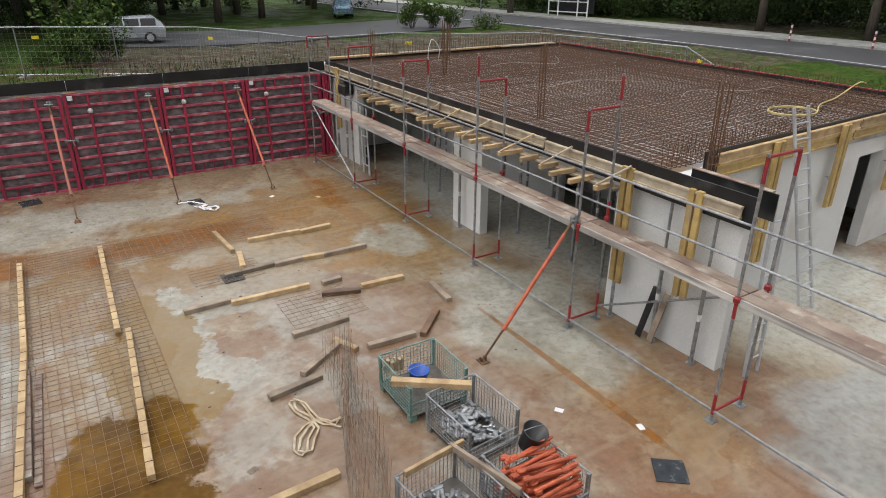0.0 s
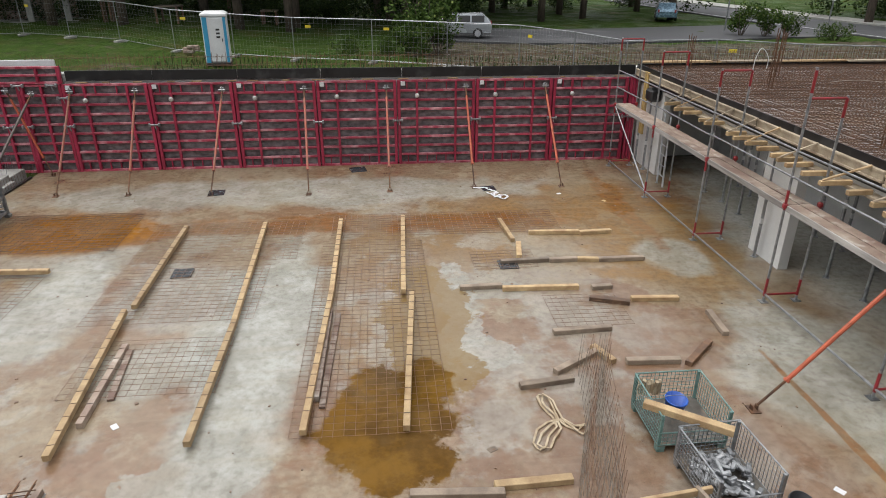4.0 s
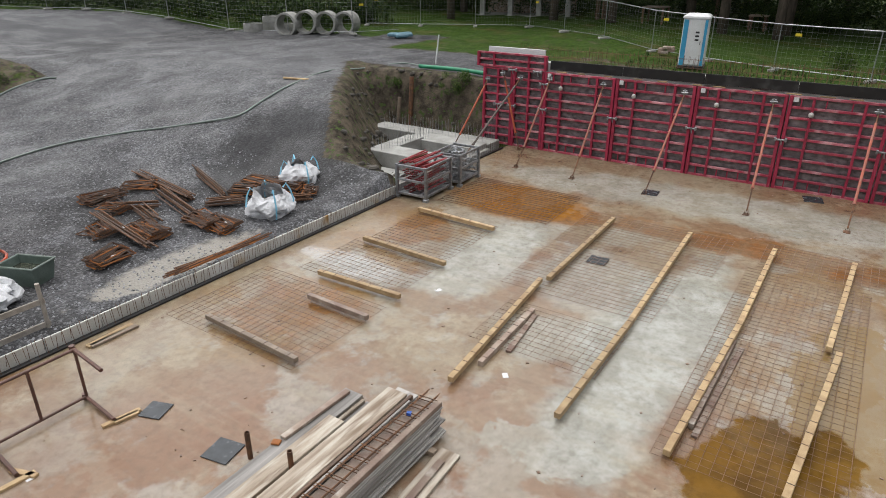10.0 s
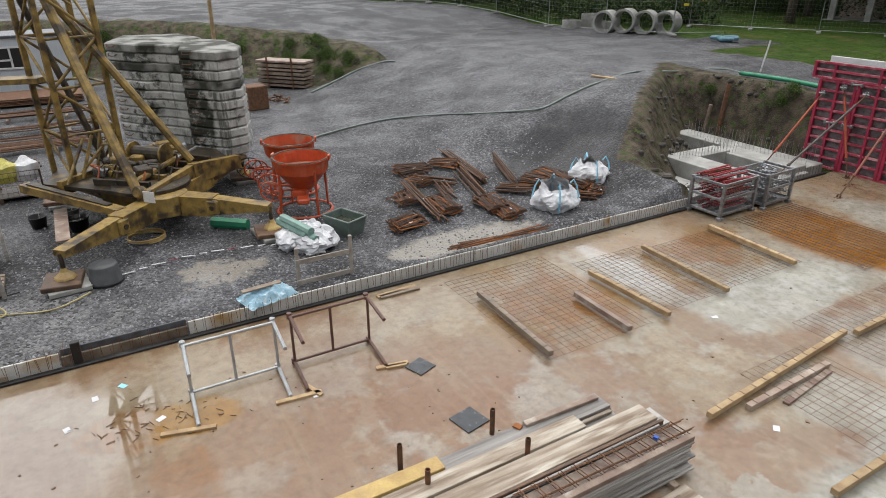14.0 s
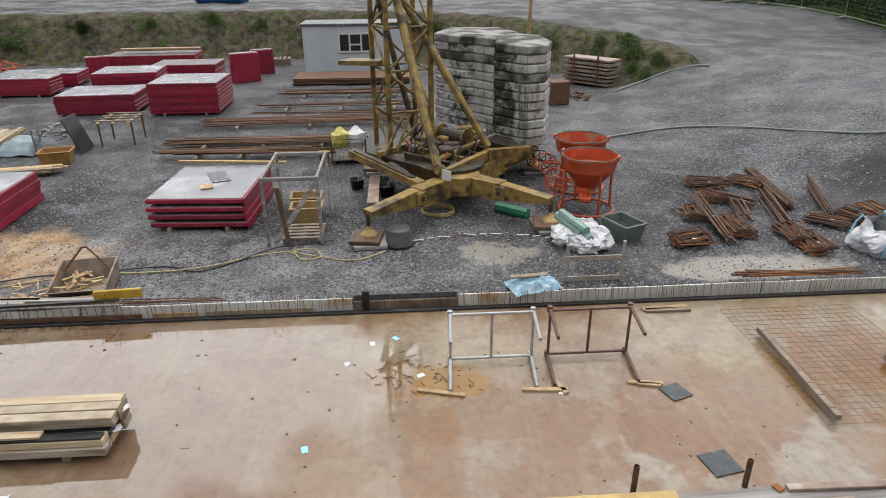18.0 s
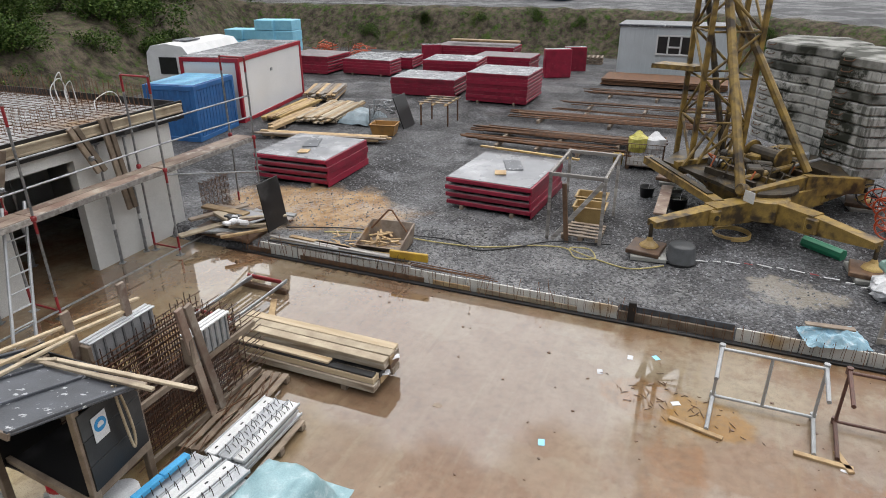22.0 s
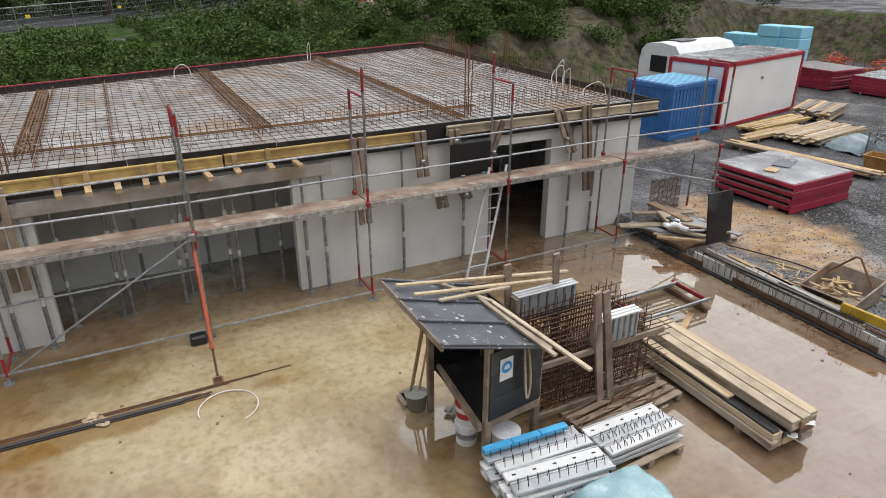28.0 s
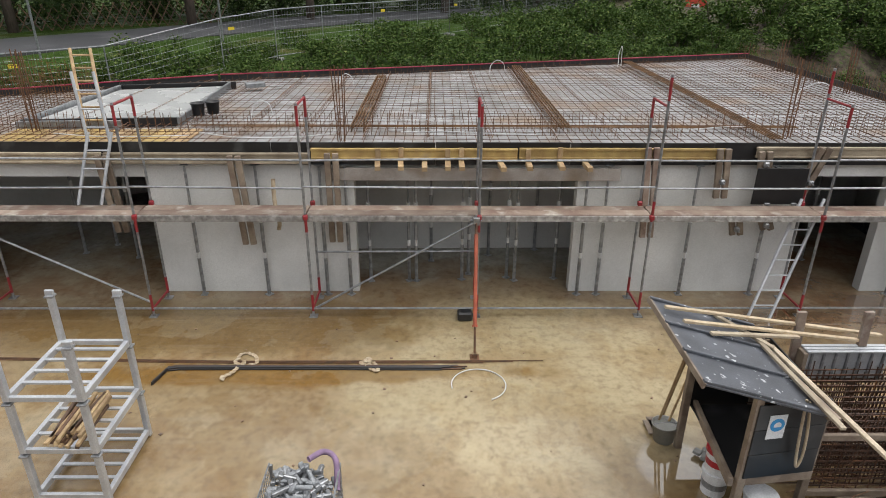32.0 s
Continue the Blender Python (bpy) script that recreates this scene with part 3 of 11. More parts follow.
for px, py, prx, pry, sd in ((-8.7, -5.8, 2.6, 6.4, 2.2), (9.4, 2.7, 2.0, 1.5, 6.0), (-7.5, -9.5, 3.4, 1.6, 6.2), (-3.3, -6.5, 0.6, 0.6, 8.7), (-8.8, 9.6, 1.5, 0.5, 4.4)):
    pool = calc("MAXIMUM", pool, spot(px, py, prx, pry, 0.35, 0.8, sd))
base = mix(calc("MULTIPLY", pool, 0.25), base, mix(0.75, base, (0.03, 0.02, 0.015)))
base = mix(ramp(cloud(90.0, 2, 0.5, seed=3.0), 0.56, 0.66, 0.0, 0.45), base, (0.05, 0.035, 0.025))
# clay water left standing under the mats, amber at the rim and mustard in the middle
mustard = mix(ramp(cloud(1.6, 8, 0.66, seed=9.0), 0.4, 0.62), (0.095, 0.047, 0.007), (0.205, 0.11, 0.025))
base = mix(calc("MULTIPLY", rim(0.75, 10.2, 0.8, 2.4, 1.0, 0.9, 2.2), 0.75), base, (0.22, 0.13, 0.03))
clay = calc("MAXIMUM", rim(0.05, 7.6, 1.05, 1.3, 0.8, 0.8, 1.5, 0.08), rim(0.1, 6.75, 0.75, 0.6, 0.9, 1.2, 2.6, 0.06))
base = mix(calc("MULTIPLY", clay, 0.85), base, mustard)
vivid = n.new("ShaderNodeHueSaturation")
vivid.inputs["Saturation"].default_value = 1.1
l.new(base, vivid.inputs["Color"])
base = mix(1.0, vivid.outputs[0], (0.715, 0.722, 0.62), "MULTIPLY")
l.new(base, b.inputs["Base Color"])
l.new(calc("MAXIMUM", ramp(pool, 0.0, 1.0, 0.25, 0.02), calc("MULTIPLY", clay, 0.6)), b.inputs["Roughness"])
l.new(calc("MULTIPLY", ramp(pool, 0.0, 1.0, 0.06, 1.0), calc("SUBTRACT", 1.0, clay)), b.inputs["Coat Weight"])
l.new(ramp(clay, 0.0, 1.0, 0.42, 0.08), b.inputs["Specular IOR Level"])
b.inputs["Coat Roughness"].default_value = 0.02
b.inputs["Coat IOR"].default_value = 1.85
film = calc("MULTIPLY", calc("SUBTRACT", 1.0, pool), cloud(35.0, 4))
relief(film, 0.25, 0.006)


# ---------- slab, walls and roofs ----------
g = Geo()
g.box((4.0, -2.45, -0.15), (29.4, 46.0, 0.3))
tagged(part("floor", g, SLAB), "wet stained concrete floor slab with shallow puddles", "floor", kind="structure")


def wall_run(name, label, p, q, height, thick, holes=(), z0=0.0, material=None):
    """A straight wall from p to q; holes are (start, end, sill, head) along it."""
    ob = thing(name, label, "wall", kind="structure")
    p, q = Vector(p), Vector(q)
    d = (q - p)
    length = d.length
    ang = math.atan2(d.y, d.x)
    m = Matrix.Translation((p.x, p.y, 0)) @ Matrix.Rotation(ang, 4, "Z")
    cuts = sorted({0.0, length, *[h[0] for h in holes], *[h[1] for h in holes]})
    g = Geo()
    for a, c in zip(cuts, cuts[1:]):
        spans = [(z0, height)]
        for h in holes:
            if h[0] <= a + 1e-6 and h[1] >= c - 1e-6:
                spans = [(z0, h[2]), (h[3], height)]
        for s0, s1 in spans:
            if s1 - s0 > 0.01:
                g.box(((a + c) / 2, 0, (s0 + s1) / 2), (c - a, thick, s1 - s0), m=m)
    part("wall_panel", g, material or WALL, ob)
    return ob


EX, EY, SY = 8.55, 5.1, -11.75      # east front, its south corner, south front
ROOF = 2.95
wall_run("wall_east_front", "pale precast concrete wall with wide openings", (EX, EY, 0), (EX, 20.6, 0), 2.75, 0.22,
         [(2.5, 6.7, 0, 2.45), (7.9, 13.5, 0, 2.45)])
wall_run("wall_east_end", "pale precast concrete end wall with doorway", (EX + 0.11, 6.45, 0), (18.4, 6.85, 0), 2.95, 0.22, [(5.9, 7.0, 0, 2.35)])
wall_run("wall_east_back", "grey concrete basement back wall", (18.4, 6.6, 0), (18.4, 21.0, 0), 2.75, 0.3)
wall_run("wall_east_inner", "pale concrete partition wall", (EX + 4.5, 6.9, 0), (EX + 4.5, 20.6, 0), 2.7, 0.2, [(3.0, 5.0, 0, 2.2), (9.0, 11.0, 0, 2.2)])
wall_run("wall_north", "concrete retaining wall behind the formwork", (-10.9, 20.83, 0), (18.6, 20.83, 0), 2.98, 0.35)
wall_run("wall_south_front", "pale precast concrete wall with a wide opening and doorways", (-11.3, SY, 0), (14.0, SY, 0), 2.72, 0.22,
         [(2.62, 4.18, 0, 2.45), (8.6, 12.85, 0, 2.42), (16.75, 20.4, 0, 2.42)])
wall_run("wall_south_west_end", "pale concrete end wall of the south wing", (-11.4, SY - 0.12, 0), (-11.4, -24.5, 0), 2.72, 0.22)
wall_run("wall_south_back", "grey concrete back wall of the south wing", (-11.5, -24.45, 0), (6.3, -19.05, 0), 2.72, 0.3)
wall_run("wall_south_back_east", "grey concrete back wall of the south wing", (6.3, -19.05, 0), (18.4, -12.75, 0), 2.72, 0.3)
wall_run("wall_south_inner", "pale concrete partition wall", (-11.2, -16.2, 0), (14.0, -16.2, 0), 2.7, 0.2, [(3.5, 4.6, 0, 2.2), (18.0, 19.5, 0, 2.2)])
# first wall here is added, to bounce light out through the east openings
wall_run("wall_east_room", "pale wall added inside the east wing to bounce light", (11.6, 12.4, 0), (11.6, 20.6, 0), 2.7, 0.18, [(3.4, 4.4, 0, 2.1)])
wall_run("wall_south_room", "pale concrete room wall behind the wide opening", (-4.2, -13.95, 0), (3.4, -13.85, 0), 2.7, 0.18)
wall_run("wall_east_yard", "grey concrete retaining wall", (18.55, -12.9, 0), (18.55, 6.5, 0), 2.9, 0.3)

solid("wall_coping", Geo().box((EX, 5.66, 2.78), (0.2, 1.1, 0.06), ch=0.004), CONC, "pale concrete top course of the wing wall end", "wall")

for nm, outline, lab in (("roof_east", [(EX - 0.25, 6.55), (18.5, 6.55), (18.5, 20.65), (EX - 0.25, 20.65)], "wet filigree roof slab of the east wing under reinforcement"),
                         ("roof_south", [(-11.6, back_y(-11.6)), (6.3, back_y(6.3)), (14.2, back_y(14.2)), (14.2, SY + 0.2), (-11.6, SY + 0.2)], "wet filigree roof slab of the south wing under reinforcement")):
    ob = thing(nm, lab, "roof", kind="structure")
    g = Geo()
    g.prism(outline, 2.72, 2.92)
    part("slab_element", g, CONC, ob)

# ---------- wall formwork on the north side ----------
FY = 20.41
ARM = mat("grey_cast_anchor", (0.62, 0.61, 0.58), 0.5, 0.2, dark=(0.4, 0.39, 0.37), scale=20)


def formwork_panel(width, height=2.7):
    """A steel frame panel that faces -y, its lower left corner at the origin."""
    ob = thing("formwork_panel", "red steel framed wall formwork panel standing on the slab, clay-splashed", "formwork panel", "formwork panels along the north wall")
    g = Geo()
    g.box((width / 2, 0.15, height / 2), (width - 0.01, 0.02, height - 0.01))
    part("plywood_face", g, PLY, ob, "brown film-faced plywood sheet")
    g = Geo()
    g.box((0, 0.055, height / 2), (0.09, 0.115, height), ch=0.006)
    stile = g.mesh("stile")
    for x in (0.05, width - 0.05):
        part("stile", stile, REDSTEEL, ob, at=(x, 0, 0))
    g = Geo()
    g.box((0, 0.06, height / 2), (0.07, 0.1, height - 0.06), ch=0.006)
    rib = g.mesh("rib")
    for x in (width * 0.25, width * 0.75) if width > 1.2 else (width * 0.5,):
        part("rib", rib, REDSTEEL, ob, at=(x, 0, 0))
    g = Geo()
    g.box((width / 2, 0.065, 0), (width - 0.18, 0.085, 0.068), ch=0.006)
    bar = g.mesh("crossbar")
    k = max(2, round(height / 0.3))
    for i in range(k + 1):
        part("crossbar", bar, REDBAR, ob, at=(0, 0, 0.03 + i * (height - 0.06) / k))
    g = Geo()
    g.box((0, 0.07, 0), (0.03, 0.07, 0.27))
    stub = g.mesh("stiffener")
    for i in range(1, int(width / 0.31)):
        if min(abs(i * 0.31 - width * f) for f in (0.25, 0.75)) > 0.1 and height > 1:
            part("stiffener", stub, REDSTEEL, ob, at=(i * 0.31, 0, 0.17))
            if i % 2:
                part("stiffener", stub, REDSTEEL, ob, at=(i * 0.31, 0, height - 0.17))
    if width > 1.2 and height > 1:
        g = Geo()
        g.lathe([(0.0, 0.0), (0.075, 0.0), (0.07, 0.03), (0.035, 0.05), (0.03, 0.1), (0.0, 0.1)], 10)
        for v in range(len(g.v)):
            x, y, z = g.v[v]
            g.v[v] = (x, -z, y)
        nut = g.mesh("tie_nut")
        for z in (2.22,):
            part("tie_nut", nut, ARM, ob, "pale cast wing nut on a tie rod", at=(width * 0.25, -0.005, z))
        g = Geo()
        g.box((0, -0.006, 0), (0.13, 0.012, 0.13), ch=0.004)
        part("label_plate", g, WHITE, ob, "white clay-smeared plate", at=(0.18, -0.002, 2.6))
    return ob


def clamp():
    ob = thing("wall_clamp", "galvanised wedge clamp joining two formwork panels", "clamp", "clamps on the formwork joints")
    g = Geo()
    g.box((0, -0.04, 0), (0.34, 0.05, 0.05), ch=0.01)
    part("bar", g, GALV, ob)
    for x in (-0.14, 0.14):
        g = Geo()
        g.box((x, -0.02, 0), (0.06, 0.1, 0.11), ch=0.012)
        part("jaw", g, GALV, ob)
    g = Geo()
    g.tube((0.02, -0.09, 0.02), (0.05, -0.07, -0.14), 0.016, 6)
    part("wedge", g, GALV, ob)
    return ob


def push_pull(foot, top, colour=ORANGE, group="struts bracing the formwork"):
    """A raking strut from the slab up to the formwork."""
    ob = thing("raking_strut", "orange adjustable steel strut bolted to the slab, rust-flecked" if colour is not GALV else "grey adjustable steel strut bolted to the slab", "strut", group)
    f, t = Vector(foot), Vector(top)
    d = t - f
    g = Geo()
    g.tube(f + d * 0.02 + Vector((0, 0, 0.03)), f + d * 0.24, 0.02, 8)
    part("spindle", g, RUST, ob, "bare rusty spindle")
    g = Geo()
    g.tube(f + d * 0.22, f + d * 0.9, 0.034, 8)
    g.tube(f + d * 0.22, f + d * 0.235, 0.05, 8)
    part("outer_tube", g, colour, ob, smooth=False)
    g = Geo()
    g.tube(f + d * 0.89, t, 0.022, 8)
    part("head_spindle", g, RUST, ob)
    g = Geo()
    g.box(f + Vector((0, 0, 0.008)), (0.16, 0.2, 0.016), ch=0.004)
    g.box(f + Vector((-0.04, 0, 0.05)), (0.01, 0.08, 0.08))
    g.box(f + Vector((0.04, 0, 0.05)), (0.01, 0.08, 0.08))
    part("foot_plate", g, RUST, ob)
    g = Geo()
    g.box(t, (0.12, 0.08, 0.14), ch=0.01)
    g.tube(t + Vector((-0.1, -0.05, 0)), t + Vector((0.1, -0.05, 0)), 0.02, 6)
    g.tube(t + Vector((0, -0.05, -0.1)), t + Vector((0, -0.05, 0.1)), 0.02, 6)
    part("head_bracket", g, GALV, ob)
    return ob


STRUTRED = mat("dull_red_strut_paint", (0.38, 0.1, 0.06), 0.6, dark=(0.24, 0.11, 0.08), scale=5, vary=0.2)
first_panel = formwork_panel(2.47)
first_panel.location = (-9.45, FY, 0)
for i in range(1, 7):
    copy_thing(first_panel, at_pose(-9.45 + 2.495 * i, FY))
corner_panel = formwork_panel(1.2)
corner_panel.location = (-11.85, FY, 0)
copy_thing(corner_panel, at_pose(-10.65, FY))
end_panel = formwork_panel(0.3)
end_panel.location = (8.04, FY, 0)
top_panel = formwork_panel(2.7, 0.5)
top_panel.location = (-12.1, FY - 0.02, 2.72)
first_clamp = clamp()
first_clamp.location = (-9.45, FY - 0.01, 1.45)
for i in range(0, 8):
    for z in (1.45,) if i else (2.3,):
        copy_thing(first_clamp, at_pose(-9.45 + 2.495 * i, FY - 0.01, z))
for x, z in ((-10.65, 1.45), (-10.65, 2.68), (-9.7, 2.68), (-11.2, 1.45)):
    copy_thing(first_clamp, at_pose(x, FY - 0.01, z))
STRUTS = [(-9.18, 18.07, -9.2), (-7.2, 18.0, -7.33), (-4.88, 17.8, -4.78), (-2.13, 17.65, -2.33), (0.18, 17.72, 0.19), (2.66, 17.85, 2.68), (5.25, 17.75, 5.22)]
for i, (fx, fy, tx) in enumerate(STRUTS):
    push_pull((fx, fy, 0), (tx, FY - 0.05, 2.5), ORANGE if i > 4 else STRUTRED)
push_pull((-12.0, 18.6, 0.02), (-11.6, FY - 0.05, 2.3))
push_pull((-10.9, 17.3, 0.0), (-10.3, FY - 0.05, 2.45), mat("dark_strut_steel", (0.13, 0.11, 0.1), 0.6, dark=(0.08, 0.06, 0.05)))
push_pull((-10.1, 20.05, 0.0), (-11.0, FY - 0.05, 2.55))

# black edge boards on the wall, with cleats
ob = thing("edge_formwork", "black edge boards with timber cleats on the wall", "edge board")
for i in range(7):
    g = Geo()
    g.box((-9.3 + 1.24 + 2.5 * i, FY + 0.11, 2.93), (2.49, 0.03, 0.3), ch=0.004)
    part("board", g, BLACK, ob)
for i in range(20):
    g = Geo()
    g.box((-9.0 + 0.87 * i + rnd(-0.2, 0.2), FY + 0.07, 2.735), (rnd(0.15, 0.4), 0.05, 0.03), ch=0.003)
    part("cleat", g, WOOD, ob)
g = Geo()
g.box((-3.4, FY + 0.28, 2.99), (2.0, 0.3, 0.05), ch=0.01)
solid("foam_board", g, WHITE, "white foam board lying on top of the concrete wall", "board")
g = Geo()
g.box((-10.7, FY + 0.3, 3.2), (2.2, 0.06, 0.35), ch=0.01)
solid("foam_board", g, WHITE, "white foam board standing behind the corner formwork", "board")


def starters(name, label, p, q, gap, h, r=0.006, tilt=0.05, hook=0.0, material=None, rows=1, side=(0, 0.2, 0)):
    """Upright reinforcement bars in a row."""
    g = Geo()
    p, q = Vector(p), Vector(q)
    k = int((q - p).length / gap)
    for row in range(rows):
        for i in range(k + 1):
            a = p.lerp(q, i / k) + Vector(side) * row
            b = a + Vector((rnd(-tilt, tilt), rnd(-tilt, tilt), h * rnd(0.85, 1.1)))
            g.tube(a, b, r, 3, cap=False)
            if hook:
                g.tube(b, b + Vector(side).normalized() * hook, r, 3, cap=False)
    ob = part(name, g, material or RUST)
    return tagged(ob, label, "reinforcement", kind="stuff")


starters("starter_bars", "thin rusty starter bars sticking out of the wall top", (-10.5, 20.75, 2.95), (18.2, 20.75, 2.95), 0.15, 0.55, rows=2, side=(0, 0.16, 0))
g = Geo()
for z in (3.15, 3.4):
    for y in (20.75, 20.91):
        g.tube((-10.5, y, z), (18.2, y, z), 0.005, 3)
tagged(part("distribution_bars", g, RUST), "long thin rusty bars tied along the starter bars", "reinforcement", kind="stuff")


# ---------- scaffolding ----------
def tube_mesh(name, length, r, n=8):
    g = Geo()
    g.tube((0, 0, 0), (0, 0, length), r, n)
    return g.mesh(name)


POST = tube_mesh("post", 4.0, 0.024)
BAND = tube_mesh("red_band", 0.34, 0.026)
JACK = Geo().box((0, 0, 0.006), (0.15, 0.15, 0.012)).tube((0, 0, 0.012), (0, 0, 0.2), 0.018, 6).mesh("base_jack")
COUPLER = Geo().box((0, 0, 0), (0.09, 0.09, 0.1), ch=0.02).mesh("coupler")


def bar(name, p, q, r, material, parent, label=""):
    g = Geo()
    g.tube(p, q, r, 8)
    return part(name, g, material, parent, label)


def scaffold(label, along, fixed, out, at, height, deck_from, deck_to, braces, high=()):
    """Frames at the places 'at' along one axis ('x' or 'y'); fixed is the camera-side row, out the step to the wall-side row."""
    ob = thing("scaffolding", label, "scaffolding")

    def P(s, side, z):
        w = fixed + out * side
        return (s, w, z) if along == "x" else (w, s, z)

    for k, s in enumerate(at):
        for side in (0, 1):
            post = part("post", POST, GALV, ob, at=P(s, side, 0.0))
            if (k + side) % 7 == 3:
                post.scale = (1, 1, 1.12)
            part("base_jack", JACK, GALV, ob, at=P(s, side, 0))
            for z in (0.12, 1.72, 3.62):
                part("red_band", BAND, REDCLAMP, post, "red painted collar", at=(0, 0, z))
            part("coupler", COUPLER, REDCLAMP, ob, at=P(s, side, 2.0))
        for z, mt in ((0.16, REDCLAMP), (1.95, GALV), (3.96, REDCLAMP)):
            bar("transom", P(s, 0, z), P(s, 1, z), 0.022, mt, ob)
    for a, b in zip(at, at[1:]):
        for z in (2.55, 3.05):
            bar("guard_rail", P(a, 0, z + rnd(-0.02, 0.02)), P(b, 0, z + rnd(-0.02, 0.02)), 0.019, GALV, ob)
        bar("ledger", P(a, 0, 0.17), P(b, 0, 0.17), 0.021, GALV, ob)
        lo, hi = max(a, deck_from), min(b, deck_to)
        if hi - lo > 0.3:
            w = abs(out)
            for j in range(2):
                g = Geo()
                c = P((lo + hi) / 2, (0.22 + 0.34 * j), 2.0 + rnd(0, 0.012))
                size = ((hi - lo) - 0.02, w * 0.32, 0.05) if along == "x" else (w * 0.32, (hi - lo) - 0.02, 0.05)
                g.box(c, size, ch=0.008)
                part("deck_plank", g, DECK, ob)
            g = Geo()
            c = P((lo + hi) / 2, 0.03, 1.965)
            size = ((hi - lo) - 0.03, 0.03, 0.11) if along == "x" else (0.03, (hi - lo) - 0.03, 0.11)
            g.box(c, size, ch=0.005)
            part("edge_board", g, OLDGREY, ob, "grey weathered edge board")
    for (a, za), (b, zb), side in braces:
        bar("brace", P(a, side, za), P(b, side, zb), 0.021, GALV, ob)
    return ob


scaffold("galvanised tube scaffolding with timber deck along the east wing", "y", 7.34, 0.68, (1.25, 4.32, 7.39, 10.46, 13.53, 16.6, 19.67), 4.0, 0.2, 20.0,
         [((16.6, 0.2), (19.67, 1.95), 0), ((4.32, 1.9), (7.39, 0.25), 1)])
scaffold("galvanised tube scaffolding with timber deck along the south wing", "x", -10.62, -0.74, (-13.0, -9.98, -6.91, -3.84, -0.77, 2.3, 5.3, 8.37, 11.4), 4.0, -13.2, 12.0,
         [((2.3, 0.15), (-0.77, 1.95), 0), ((5.3, 0.3), (8.37, 1.9), 0), ((-9.98, 1.9), (-13.0, 1.1), 0), ((2.3, 1.0), (-0.77, 1.02), 1)])
push_pull((5.37, 7.29, 0), (7.28, 7.45, 2.1), ORANGE, "struts bracing the scaffolding")
push_pull((-0.66, -9.2, 0), (-0.72, -10.56, 1.95), ORANGE, "struts bracing the scaffolding")


# ---------- slab props ----------
def prop(h):
    ob = thing("steel_prop", "galvanised telescopic steel prop holding up the roof slab", "prop", "props under the roof slabs")
    part("outer_tube", Geo().tube((0, 0, 0.01), (0, 0, h * 0.6), 0.035, 8), GALV, ob)
    part("inner_tube", Geo().tube((0, 0, h * 0.6), (0, 0, h - 0.01), 0.026, 8), GALV, ob)
    part("collar", Geo().tube((0, 0, h * 0.58), (0, 0, h * 0.645), 0.045, 8), WHITE, ob, "pale adjusting collar")
    part("marking", Geo().tube((0, 0, h * 0.3), (0, 0, h * 0.345), 0.0365, 8), WHITE, ob, "white plastic band")
    part("foot_plate", Geo().box((0, 0, 0.006), (0.13, 0.13, 0.012)), GALV, ob)
    part("head_plate", Geo().box((0, 0, h - 0.006), (0.13, 0.13, 0.012)), GALV, ob)
    return ob


first_prop = prop(2.7)
first_prop.location = (9.3, 7.9, 0)
for x, y in [(9.3 + 1.15 * (j % 3), 7.7 + 0.92 * (i + 0.3 * (j % 2))) for i in range(11) for j in range(3)][1:]:
    if 11.7 < y < 12.9 and x < 9.5:
        continue
    copy_thing(first_prop, at_pose(x + rnd(-0.12, 0.12), y + rnd(-0.15, 0.15), 0, rnd(0, 1.5)))
for x in [1.35, 0.55, 0.4, -0.55, -0.7, -1.5, -1.65, -2.5]:
    copy_thing(first_prop, at_pose(x, -12.35 + rnd(-0.15, 0.25), 0, rnd(0, 1)))
for x in [1.2, 0.1, -1.2, -2.3, 6.0, 6.7, 7.5, 8.0, -7.8, -8.3]:
    copy_thing(first_prop, at_pose(x, -13.6 + rnd(-0.5, 0.5), 0, rnd(0, 1)))
for x in [4.6, 3.3, 2.2, 1.65, -2.85, -3.2, -4.9, -6.3, -9.2, -9.9]:
    copy_thing(first_prop, at_pose(x + rnd(-0.06, 0.06), -11.5, 0, rnd(0, 1)))
for y in [5.45, 6.3, 7.3, 12.5, 19.2, 19.9]:
    copy_thing(first_prop, at_pose(8.3, y, 0, rnd(0, 1)))


# ---------- roof edges and reinforcement ----------
ROOFTOP = mat("wet_filigree_concrete", (0.43, 0.43, 0.435), 0.5, dark=(0.2, 0.19, 0.175), scale=2.6, third=(0.27, 0.17, 0.09), third_scale=0.6, third_spread=(0.52, 0.72), wet=0.12)
for name in ("roof_east", "roof_south"):
    for child in bpy.data.objects[name].children:
        child.data.materials[0] = ROOFTOP


def bar_mat(name, label, x0, x1, y0, y1, z, gap, r, material, wob=0.03, layers=1, kind="stuff"):
    g = Geo()
    for k in range(layers):
        zz = z + 0.06 * k
        n1 = int((x1 - x0) / gap)
        for i in range(n1 + 1):
            x = x0 + (x1 - x0) * i / n1 + rnd(-wob, wob)
            g.tube((x, y0 + rnd(-wob, wob), zz), (x + rnd(-wob, wob), y1 + rnd(-wob, wob), zz), r, 3, cap=False)
        n2 = int((y1 - y0) / gap)
        for i in range(n2 + 1):
            y = y0 + (y1 - y0) * i / n2 + rnd(-wob, wob)
            g.tube((x0 + rnd(-wob, wob), y, zz + 2 * r), (x1 + rnd(-wob, wob), y + rnd(-wob, wob), zz + 2 * r), r, 3, cap=False)
    return tagged(part(name, g, material), label, "reinforcement", kind=kind)


